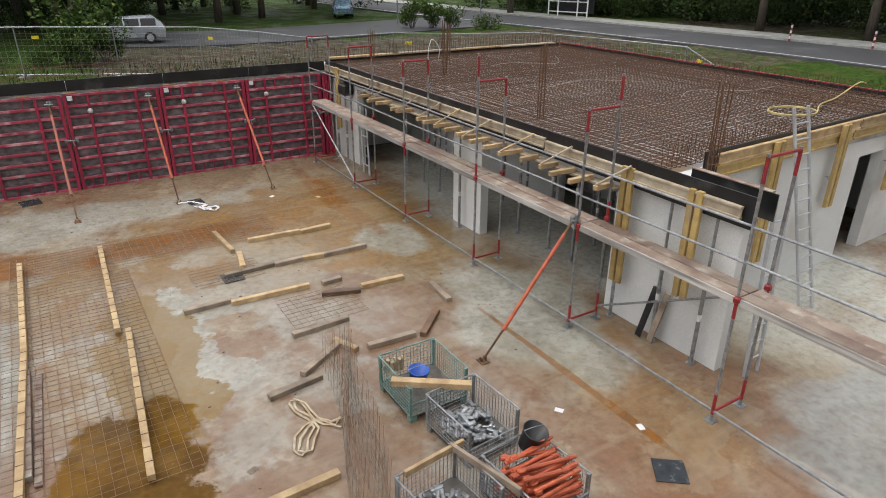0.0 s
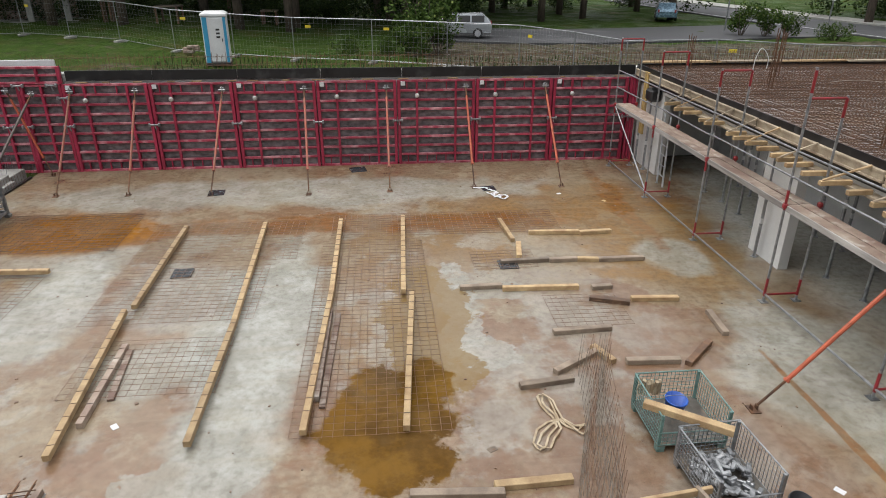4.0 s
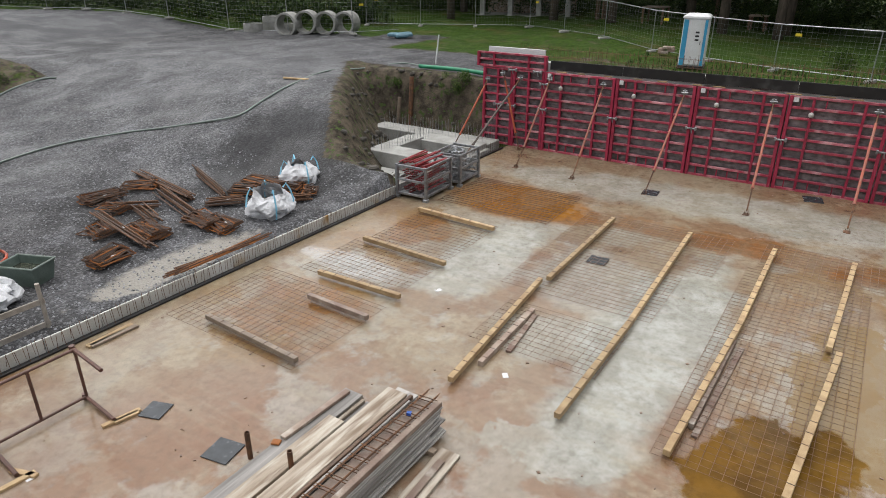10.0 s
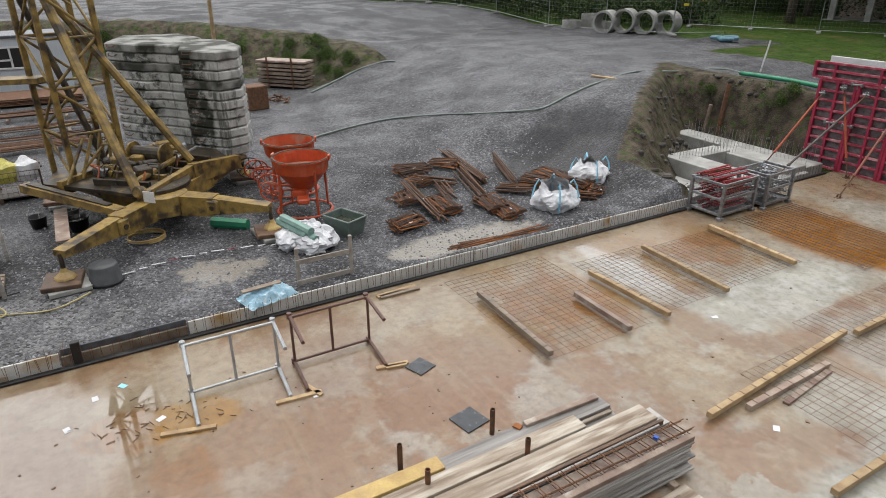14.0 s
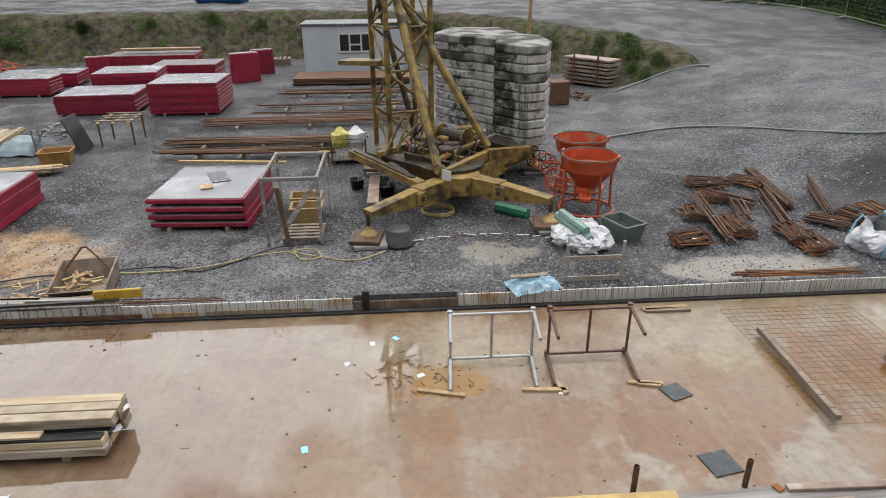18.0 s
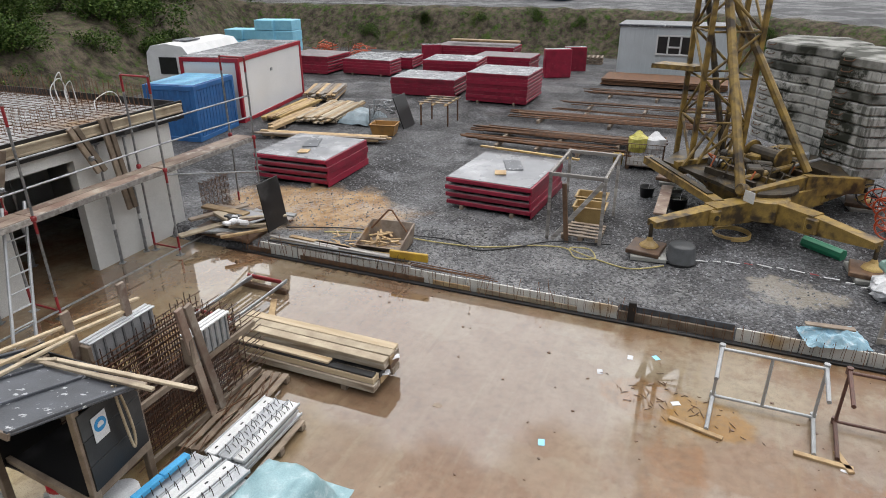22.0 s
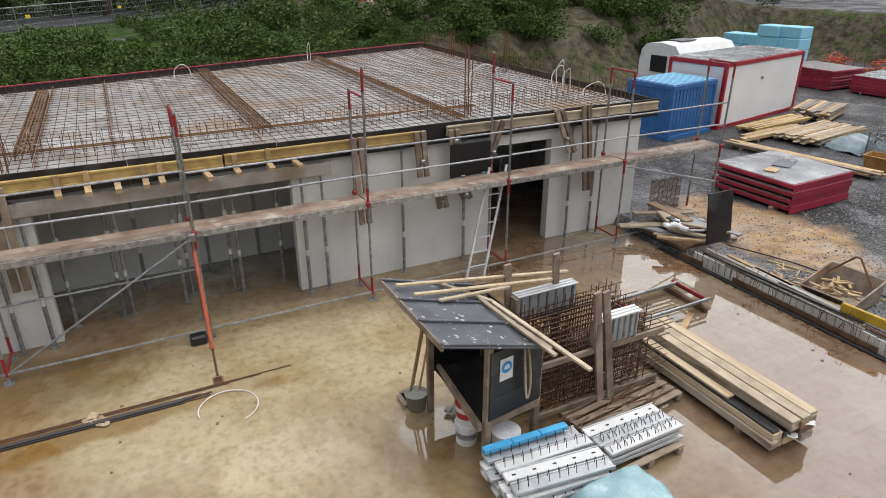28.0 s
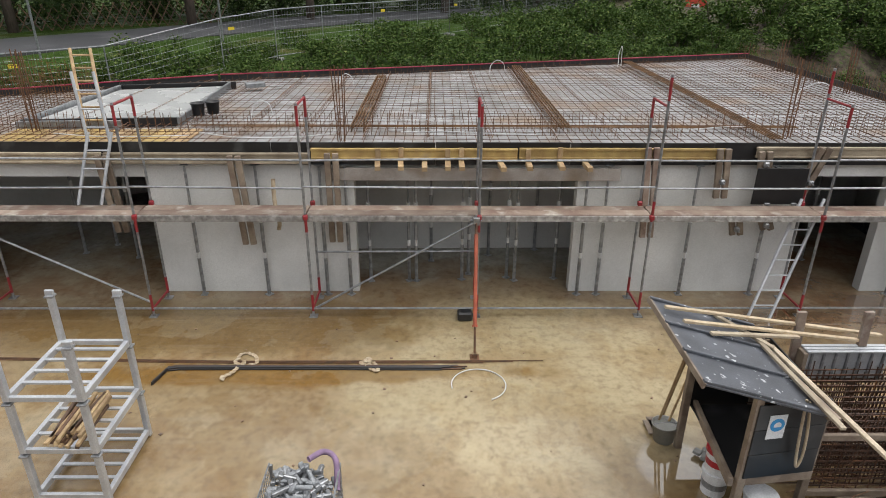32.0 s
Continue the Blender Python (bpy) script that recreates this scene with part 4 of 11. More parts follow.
bar_mat("roof_reinforcement", "dense rusty reinforcement mats on the east roof", 8.5, 18.3, 6.7, 20.5, 2.97, 0.13, 0.007, RUST, layers=2)
g = Geo()
for i in range(128):
    x = -11.4 + 0.2 * i + rnd(-0.03, 0.03)
    g.tube((x, back_y(x) + 0.15, 2.99), (x + rnd(-0.03, 0.03), -11.8, 2.99), 0.0085, 3, cap=False)
for i in range(44):
    y = -24.4 + 0.29 * i
    x1 = 14.0 if y > -15.3 else ((y + 19.3) / 0.52 + 6.3 if y > -19.3 else (y + 24.7) / 0.302 - 11.6)
    g.tube((-11.4, y, 3.005), (x1 - 0.3, y + rnd(-0.04, 0.04), 3.005), 0.006, 3, cap=False)
tagged(part("roof_reinforcement", g, RUST), "pale rusty reinforcement mats on the south roof", "reinforcement", kind="stuff")
# lattice girders cast into the filigree slabs
g = Geo()
for i in range(20):
    x = -11.1 + 1.25 * i
    y0, y1 = back_y(x) + 0.3, -12.2
    g.tube((x, y0, 3.05), (x, y1, 3.05), 0.006, 3, cap=False)
    k = int((y1 - y0) / 0.2)
    for j in range(k):
        ya = y0 + 0.2 * j
        g.tube((x - 0.04, ya, 2.92), (x, ya + 0.1, 3.05), 0.004, 3, cap=False)
        g.tube((x, ya + 0.1, 3.05), (x + 0.04, ya + 0.2, 2.92), 0.004, 3, cap=False)
tagged(part("lattice_girders", g, RUST_PALE), "rusty lattice girders standing out of the slab elements", "reinforcement", kind="stuff")


def i_beam(parent, p, q, z, material, out, h=0.2, label=""):
    """A timber formwork beam: two flanges and a thin web, along p to q with its middle at z."""
    p, q, out = Vector(p), Vector(q), Vector(out)
    d = q - p
    ang, c = math.atan2(d.y, d.x), (p + q) / 2
    g = Geo()
    for dz in (-(h / 2 - 0.02), h / 2 - 0.02):
        g.box((c.x, c.y, z + dz), (d.length, 0.08, 0.04), rz=ang, ch=0.005)
    g.box((c.x, c.y, z), (d.length - 0.004, 0.028, h - 0.08), rz=ang)
    return part("edge_beam", g, material, parent, label)


def roof_edge(label, p, q, out, runs=(), stubs=(), sheet=(2.62, 3.09), red=False, plain=WOOD_WET, lower=None):
    """The edge boarding of a roof: a tall black sheet, formwork beams held in front of it and short joists with slanting laths."""
    ob = thing("roof_edge_formwork", label, "edge formwork")
    p, q, out = Vector(p), Vector(q), Vector(out)
    d = q - p
    ang = math.atan2(d.y, d.x)
    length, pos, m = d.length, 0.0, Matrix.Rotation(ang, 4, "Z")
    u = d.normalized()
    while pos < length - 0.05:
        w = min(rnd(2.3, 3.1), length - pos)
        c = p + u * (pos + w / 2)
        part("edge_board", Geo().box((c.x + out.x * 0.02, c.y + out.y * 0.02, (sheet[0] + sheet[1]) / 2 + rnd(-0.008, 0.008)), (w - 0.008, 0.024, sheet[1] - sheet[0]), rz=ang, ch=0.003), BLACK, ob, "black coated edge board")
        if not runs:
            part("timber_board", Geo().box((c.x + out.x * 0.06, c.y + out.y * 0.06, 2.8), (w - 0.02, 0.05, 0.2), rz=ang, ch=0.006), plain, ob)
        if red:
            part("red_profile", Geo().box((c.x + out.x * 0.02, c.y + out.y * 0.02, sheet[1] + 0.02), (w - 0.02, 0.05, 0.03), rz=ang, ch=0.004), REDSTEEL, ob)
        pos += w
    for s0, s1, z, material in runs:
        i_beam(ob, p + u * s0 + out * 0.085, p + u * s1 + out * 0.085, z, material, out)
    if lower:
        s0, s1, z = lower
        pos = s0
        while pos < s1 - 0.1:
            w = min(rnd(2.0, 3.0), s1 - pos)
            c = p + u * (pos + w / 2)
            part("bearer_plank", Geo().box((c.x + out.x * 0.1, c.y + out.y * 0.1, z), (w - 0.01, 0.22, 0.05), rz=ang, ch=0.005), PALEWOOD, ob)
            pos += w
    for s0, slant in stubs:
        c = p + u * s0
        ln = rnd(0.42, 0.6)
        zj = (lower[2] + 0.07) if lower else 2.72
        part("joist_end", Geo().box((c.x + out.x * (0.12 + ln / 2), c.y + out.y * (0.12 + ln / 2), zj), (0.09, ln, 0.085), rz=ang + rnd(-0.06, 0.06), ch=0.006), WOOD, ob)
        if slant:
            a, e = c + out * 0.14 + u * slant * 0.35, c + out * (0.1 + ln * 0.9)
            a.z, e.z = 2.97, zj + 0.06
            side = (e - a).normalized().cross(Vector((0, 0, 1))).normalized()
            up = side.cross((e - a).normalized())
            mm = Matrix.Translation((a + e) / 2) @ Matrix((side, (e - a).normalized(), up)).transposed().to_4x4()
            part("slant_brace", Geo().box((0, 0, 0), (0.07, (e - a).length + 0.06, 0.03), m=mm, ch=0.004), PALEWOOD if rnd(0, 1) < 0.6 else WOOD, ob)
    return ob


def yellow_stand(x, y, z0, z1, along, material=YELLOW, lean=0.0):
    """A pair of upright boards held against a wall."""
    ob = thing("upright_wall_brace", "pair of upright formwork timbers wedged against the wall", "timber brace", "upright braces on the walls")
    for k in (-0.075, 0.075):
        g = Geo()
        dx, dy = (k, 0) if along == "x" else (0, k)
        m = Matrix.Translation((x + dx, y + dy, (z0 + z1) / 2)) @ (Matrix.Rotation(lean, 4, "Y") if along == "x" else Matrix.Rotation(lean, 4, "X"))
        g.box((0, 0, 0), (0.11, 0.07, z1 - z0) if along == "x" else (0.07, 0.11, z1 - z0), m=m, ch=0.008)
        part("upright", g, material, ob)
    g = Geo()
    g.tube((x - 0.02, y, z0 + 0.35 * (z1 - z0)), (x + 0.02, y + (0.22 if along == "x" else 0), z0 + 0.35 * (z1 - z0)), 0.012, 6)
    g.box((x, y + (0.06 if along == "x" else 0), z0 + 0.35 * (z1 - z0)), (0.1, 0.1, 0.1), ch=0.02)
    part("tie_bolt", g, GALV, ob)
    return ob


roof_edge("black sheets and pale formwork beams along the east roof edge", (8.3, 20.6, 0), (8.3, 4.85, 0), (-1, 0, 0),
          [(0.15, 3.4, 2.87, PALEWOOD), (3.45, 7.3, 2.87, PALEWOOD), (7.34, 11.2, 2.86, PALEWOOD), (11.24, 15.55, 2.82, PALEWOOD)],
          [(20.6 - y, k) for y, k in ((16.9, 1), (16.2, 1), (15.76, 0), (14.93, 0), (14.6, 1), (13.58, 1), (13.18, 0), (12.74, 1), (12.3, 0), (11.81, 0), (11.5, 1), (11.15, 0), (10.6, 0), (10.05, 1), (9.53, 0), (8.95, 1), (8.5, 0), (8.0, 0), (7.5, 1))],
          (2.6, 3.1), lower=(3.6, 13.2, 2.5))
roof_edge("black sheets and yellow formwork beams on the wing end", (8.95, 6.35, 0), (18.6, 6.75, 0), (0.04, -0.999, 0), [(0.3, 5.0, 3.15, WOOD), (5.05, 9.6, 3.15, WOOD), (0.25, 4.8, 2.95, YELLOW), (4.85, 9.6, 2.95, YELLOW)], (), (2.9, 3.31))
roof_edge("black sheets with yellow and pale beams along the roof edge", (14.1, -11.55, 0), (-11.7, -11.55, 0), (0, 1, 0),
          [(0.2, 4.1, 2.83, PALEWOOD), (4.15, 8.0, 2.83, PALEWOOD), (8.05, 11.8, 2.83, PALEWOOD), (11.82, 15.6, 2.92, YELLOW), (15.63, 19.43, 2.93, YELLOW), (20.0, 22.9, 2.96, PALEWOOD), (22.93, 25.7, 2.97, PALEWOOD)],
          (), (2.7, 3.12))
for x, dz in ((1.05, 0.0), (0.63, 0.02), (-0.22, 0.0), (-0.47, 0.02), (-1.69, 0.0), (-2.27, 0.03), (-2.75, -0.12), (-1.2, -0.14), (0.2, -0.14)):
    ob = thing("joist_stub", "short pale joist end wedged under the yellow edge beam", "timber joist", "joist ends along the south edge")
    part("joist_end", Geo().box((x, -11.22, 2.77 + 0.1 * dz), (0.1, 0.4, 0.08), rz=rnd(-0.1, 0.1), ch=0.006), WOOD, ob)
    if dz > -0.1:
        part("lath", Geo().box((x, -11.4, 2.93 + dz), (0.09, 0.03, 0.2), rz=rnd(-0.05, 0.05), ch=0.004), WOOD, ob)
solid("lintel_board", Geo().box((-0.75, -11.5, 2.52), (5.4, 0.05, 0.24), ch=0.006), GREYBOARD, "grey weathered formwork board under the lintel of the wide opening", "board")
roof_edge("dark edge boards on the west side of the south roof", (-11.62, -11.7, 0), (-11.62, -24.6, 0), (-1, 0, 0))
roof_edge("red topped edge boards at the back of the south roof", (-11.7, -24.72, 0), (6.3, -19.3, 0), (0.29, -0.957, 0), red=True)
roof_edge("red topped edge boards at the back of the south roof", (6.35, -19.28, 0), (14.3, -15.1, 0), (0.46, -0.89, 0), red=True)
roof_edge("red topped edge boards at the back of the east roof", (18.5, 6.95, 0), (18.5, 20.7, 0), (1, 0, 0), red=True)
roof_edge("dark edge boards at the north end of the east roof", (18.4, 20.62, 0), (8.4, 20.62, 0), (0, 1, 0))
solid("edge_sheet", Geo().box((8.72, 5.6, 2.86), (0.024, 1.5, 0.42), ch=0.003), BLACK, "black coated edge sheet on the inside of the wall end", "sheet")
solid("plywood_strip", Geo().box((8.74, 5.65, 3.085), (0.1, 1.4, 0.02), ch=0.003), DECK, "brown plywood strip on top of the edge sheet", "sheet")
for k in range(4):
    solid("timber_board", Geo().box((0, 0, 0.03), (2.6, 0.2 + 0.06 * (k % 2), 0.05), ch=0.005), PALEWOOD if k % 2 else WOOD, "pale board lying along the north roof edge", "board", "boards on the north roof edge", at=(9.7 + 2.3 * k, 20.45 + rnd(-0.05, 0.12), 3.12), rz=rnd(-0.03, 0.03))
for y, z0 in ((7.2, 0.8), (5.82, 1.1)):
    yellow_stand(8.2, y, z0, 2.95, "y", YELLOW)
yellow_stand(8.2, 19.5, 1.1, 3.0, "y", YELLOW)
for x, z0 in ((10.9, 0.9), (13.25, 1.55), (15.8, 1.45)):
    yellow_stand(x, 6.17 + 0.041 * (x - 9), z0, 3.25, "x", YELLOW)
for x, z0, z1, mt, ln in ((3.62, 1.15, 2.9, WOOD_WET, 0.06), (1.9, 1.2, 2.95, WOOD_WET, 0), (-4.0, 1.3, 3.07, DECK, 0.06), (-5.3, 2.1, 3.05, WOOD_WET, 0.08), (-8.85, 2.1, 3.2, WOOD_WET, 0.42), (-9.5, 1.15, 3.2, WOOD_WET, 0.12),
                         (6.0, 1.4, 2.9, WOOD_WET, 0.08), (-6.95, 2.05, 3.1, WOOD_WET, -0.34), (-6.05, 2.65, 3.0, WOOD_WET, 0.1), (-6.3, 1.45, 1.8, WOOD_WET, 0.4), (-5.75, 1.35, 1.75, WOOD_WET, 0.2)):
    yellow_stand(x, -11.38, z0, z1, "x", mt, ln)
sheet = thing("black_sheet", "black coated plywood sheet leaning on the wall above the deck", "sheet")
part("panel", Geo().box((-6.38, -11.3, 2.36), (0.95, 0.025, 0.7), ch=0.004), BLACK, sheet)
for x in (-6.2, -6.7):
    part("clip", Geo().box((x, -11.28, 2.02), (0.1, 0.05, 0.05), ch=0.008), GALV, sheet, "bare metal clip")


def bundle(x, y, h, k=5, z=3.0):
    g = Geo()
    for i in range(k):
        a = 2 * math.pi * i / k
        g.tube((x + 0.07 * math.cos(a), y + 0.07 * math.sin(a), z), (x + 0.09 * math.cos(a) + rnd(-0.05, 0.05), y + 0.09 * math.sin(a) + rnd(-0.05, 0.05), z + h * rnd(0.9, 1.05)), 0.011, 4)
    for j in range(5):
        zz = z + 0.15 + j * 0.13
        g.path([(x + 0.085 * math.cos(b), y + 0.085 * math.sin(b), zz) for b in [2 * math.pi * q / 8 for q in range(9)]], 0.005, 3)
    return solid("column_starter", g, RUST, "bundle of tall rusty column bars rising from the roof", "reinforcement", "column bars on the roofs")


for x, y, h in ((9.1, 10.6, 1.5), (9.0, 6.2, 1.4), (11.6, 18.3, 1.2), (10.4, 16.6, 1.5), (9.8, 20.2, 1.0)):
    bundle(x, y, h)
for x, y, h in ((1.78, -12.0, 1.4), (-6.9, -12.4, 1.5), (8.0, -12.8, 1.6), (-10.9, -17.2, 1.2), (-11.0, -21.0, 1.0)):
    bundle(x, y, h)
starters("roof_starters", "row of rusty starter bars along the front of the roof", (13.5, -12.5, 3.0), (-10.8, -12.5, 3.0), 0.16, 0.42, rows=2, side=(0, -0.35, 0), hook=0.0)
starters("roof_starters", "rusty hooked starter bars along the back of the roof", (-11.3, -24.35, 2.95), (6.1, -19.1, 2.95), 0.2, 0.3, hook=0.15, side=(0, 0.2, 0))
starters("roof_starters", "rusty hooked starter bars along the far edge of the roof", (18.2, 6.8, 2.95), (18.2, 20.4, 2.95), 0.12, 0.4, rows=2, hook=0.2, side=(-0.25, 0, 0))
starters("roof_starters", "rusty starter bars along the north edge of the roof", (8.6, 20.4, 3.0), (18.2, 20.4, 3.0), 0.15, 0.5)
starters("roof_starters", "rusty starter bars along the west edge of the roof", (-11.3, -12.0, 3.0), (-11.3, -24.2, 3.0), 0.15, 0.55, rows=2, side=(0.25, 0, 0))
starters("roof_starters", "rusty starter bars along the end of the roof", (8.7, 6.75, 2.95), (12.0, 6.75, 2.95), 0.12, 0.45, rows=2, side=(0, 0.2, 0))


def hose_loop(name, label, pts, r, material, category="cable"):
    """A smooth hose through the given points."""
    pts = [Vector(p) for p in pts]
    out = []
    for i in range(len(pts) - 1):
        p0, p1, p2, p3 = pts[max(i - 1, 0)], pts[i], pts[i + 1], pts[min(i + 2, len(pts) - 1)]
        for s in range(6):
            t = s / 6
            out.append(0.5 * ((2 * p1) + (p2 - p0) * t + (2 * p0 - 5 * p1 + 4 * p2 - p3) * t * t + (3 * p1 - p0 - 3 * p2 + p3) * t ** 3))
    out.append(pts[-1])
    g = Geo()
    g.path(out, r, 6)
    return solid(name, g, material, label, category, smooth=True)


for x, y, w, h in ((-9.9, -16.0, 1.0, 0.55), (-11.2, -14.6, 0.5, 0.6), (-11.3, -14.8, 0.3, 0.7), (-11.15, -14.3, 0.3, 0.55), (-11.3, -13.0, 0.8, 0.4), (3.7, -14.6, 0.45, 0.35), (-2.2, -20.9, 0.5, 0.4), (2.3, -18.4, 0.4, 0.35), (-6.2, -22.1, 0.12, 0.7), (11.6, 19.6, 0.5, 0.7)):
    hose_loop("conduit_loop", "white plastic conduit looping up out of the roof", [(x, y, 2.93), (x + 0.1 * w, y, 2.95 + 0.65 * h), (x + 0.5 * w, y + 0.1, 2.95 + h), (x + 0.9 * w, y, 2.95 + 0.6 * h), (x + w, y + 0.1, 2.95)], 0.012, WHITE, "conduit")
for x, y in ((-5.5, -12.9), (-0.8, -12.6), (3.2, -12.3), (6.0, -12.2), (-8.0, -14.2), (0.8, -13.8)):
    hose_loop("conduit", "white plastic conduit lying on the reinforcement", [(x - 1.2, y + rnd(-0.3, 0.3), 3.03), (x - 0.4, y + rnd(-0.2, 0.2), 3.06), (x + 0.6, y + rnd(-0.2, 0.2), 3.03), (x + 1.5, y + rnd(-0.5, 0.5), 3.02)], 0.009, WHITE, "conduit")
PALECOND = mat("dusty_conduit", (0.5, 0.47, 0.42), 0.6, dark=(0.36, 0.33, 0.28), scale=5)
for x, y in ((12.4, 17.0), (11.0, 13.0), (13.5, 10.5)):
    hose_loop("conduit", "dusty thin conduit lying on the reinforcement", [(x, y, 3.07), (x + 1.0, y + rnd(-0.6, 0.6), 3.08), (x + 2.2, y + rnd(-0.8, 0.8), 3.07), (x + 3.4, y + rnd(-0.9, 0.9), 3.07)], 0.006, PALECOND, "conduit")
hose_loop("yellow_hose", "yellow hose coiled on the roof reinforcement", [(14.3 + 0.6 * math.cos(a), 8.1 + 0.45 * math.sin(a), 3.06 + 0.003 * a) for a in [0.6 * i for i in range(20)]] + [(15.6, 8.2, 3.08), (16.6, 8.4, 3.1), (17.7, 8.5, 3.35), (18.1, 8.5, 3.3)], 0.018, mat("pale_yellow_rubber", (0.62, 0.5, 0.2), 0.5), "hose")
CAGE = mat("brown_rusty_cage", (0.2, 0.1, 0.035), 0.85, dark=(0.1, 0.05, 0.02), scale=4)
for x, y0, y1, w in ((1.6, -19.6, -12.9, 0.13), (-2.62, -21.6, -13.0, 0.13), (-6.55, -22.8, -12.0, 0.13)):
    g = Geo()
    for y in np.arange(y0, y1, 0.1):
        g.path([(x - w, y, 2.93), (x - w, y, 3.07), (x + w, y, 3.07), (x + w, y, 2.93)], 0.007, 3)
    for k in range(5):
        g.tube((x - w + 2 * w * k / 4, y0, 3.08), (x - w + 2 * w * k / 4, y1, 3.08), 0.012, 4, cap=False)
    tagged(part("beam_cage", g, CAGE), "brown rusty beam cage lying across the roof", "reinforcement", kind="stuff")
g = Geo()
for k in range(4):
    g.tube((-7.5, -13.25 + 0.06 * k, 3.04), (5.0, -13.25 + 0.06 * k + rnd(-0.1, 0.1), 3.04), 0.012, 4)
tagged(part("edge_bars", g, CAGE), "long brown bars tied along the front of the roof", "reinforcement", kind="stuff")
# roof opening filled with smooth screed, framed by boards
ob = thing("stair_opening", "grey screed field inside a black framed roof opening", "roof opening", kind="structure")
SCREED = mat("smooth_wet_screed", (0.5, 0.51, 0.5), 0.35, dark=(0.42, 0.43, 0.42), scale=0.8, wet=0.1)
part("screed", Geo().prism([(5.5, -13.7), (5.75, -17.9), (8.3, -17.3), (8.5, -13.6)][::-1], 2.93, 3.02), SCREED, ob)
for a, c, mt in (((8.6, -13.35), (5.4, -13.6), BLACK), ((8.6, -13.2), (6.5, -13.3), GALV), ((5.42, -13.55), (5.66, -18.1), GALV), ((5.5, -18.1), (8.4, -17.5), BLACK), ((8.6, -13.5), (8.4, -17.5), GALV)):
    ln, ang = math.hypot(c[0] - a[0], c[1] - a[1]), math.atan2(c[1] - a[1], c[0] - a[0])
    part("frame_board", Geo().box(((a[0] + c[0]) / 2, (a[1] + c[1]) / 2, 3.01), (ln, 0.07, 0.2), rz=ang, ch=0.006), mt, ob)
for k in range(9):
    x = 5.0 + 0.42 * k
    solid("yellow_plywood", Geo().box((0, 0, 0), (0.41, rnd(1.2, 1.45), 0.03), ch=0.003), YELLOW if k % 3 else WOOD, "wet yellow formwork sheet lying on the roof edge", "formwork sheet", "yellow sheets on the roof", at=(x, -12.45 + rnd(-0.06, 0.06), 2.95))
for x, y in ((5.25, -14.3), (4.98, -14.48)):
    ob = thing("bucket", "black mortar bucket on the roof beside the opening", "bucket", "buckets", at=(x, y, 3.0))
    part("body", Geo().lathe([(0, 0.002), (0.12, 0.002), (0.15, 0.28), (0.16, 0.28), (0.16, 0.26), (0.14, 0.26), (0.11, 0.02), (0, 0.02)], 18), PLASTIC_BLACK, ob, smooth=True)
solid("metal_trough", Geo().box((0, 0, 0.06), (0.5, 0.3, 0.12), ch=0.01), GALV, "small galvanised box lying on the roof reinforcement", "box", at=(4.9, -17.8, 3.02), rz=0.4)
g = Geo()
for i in range(26):
    for j in range(3):
        x, y = 8.7 + 0.12 * i, -15.0 - 0.9 * j - 0.06 * i
        g.tube((x, y, 2.93), (x + rnd(-0.04, 0.04), y + rnd(-0.04, 0.04), 3.75 + rnd(-0.1, 0.1)), 0.006, 3, cap=False)
for j in range(3):
    for z in (3.1, 3.3, 3.5, 3.68):
        g.tube((8.6, -15.0 - 0.9 * j, z), (11.9, -16.6 - 0.9 * j, z), 0.006, 3, cap=False)
tagged(part("wall_cage", g, CAGE), "standing rusty wall cages beside the roof opening", "reinforcement", kind="stuff")
ob = thing("wooden_ladder", "short wooden ladder standing up through the roof opening", "ladder")
for dx in (0, 0.42):
    bar("stile", (6.75 + dx, -13.1, 2.95), (7.2 + dx, -14.0, 4.45), 0.035, WOOD, ob)
for k in range(6):
    t = 0.12 + 0.16 * k
    bar("rung", (6.75 + 0.45 * t, -13.1 - 0.9 * t, 2.95 + 1.5 * t), (7.17 + 0.45 * t, -13.1 - 0.9 * t, 2.95 + 1.5 * t), 0.02, WOOD, ob)


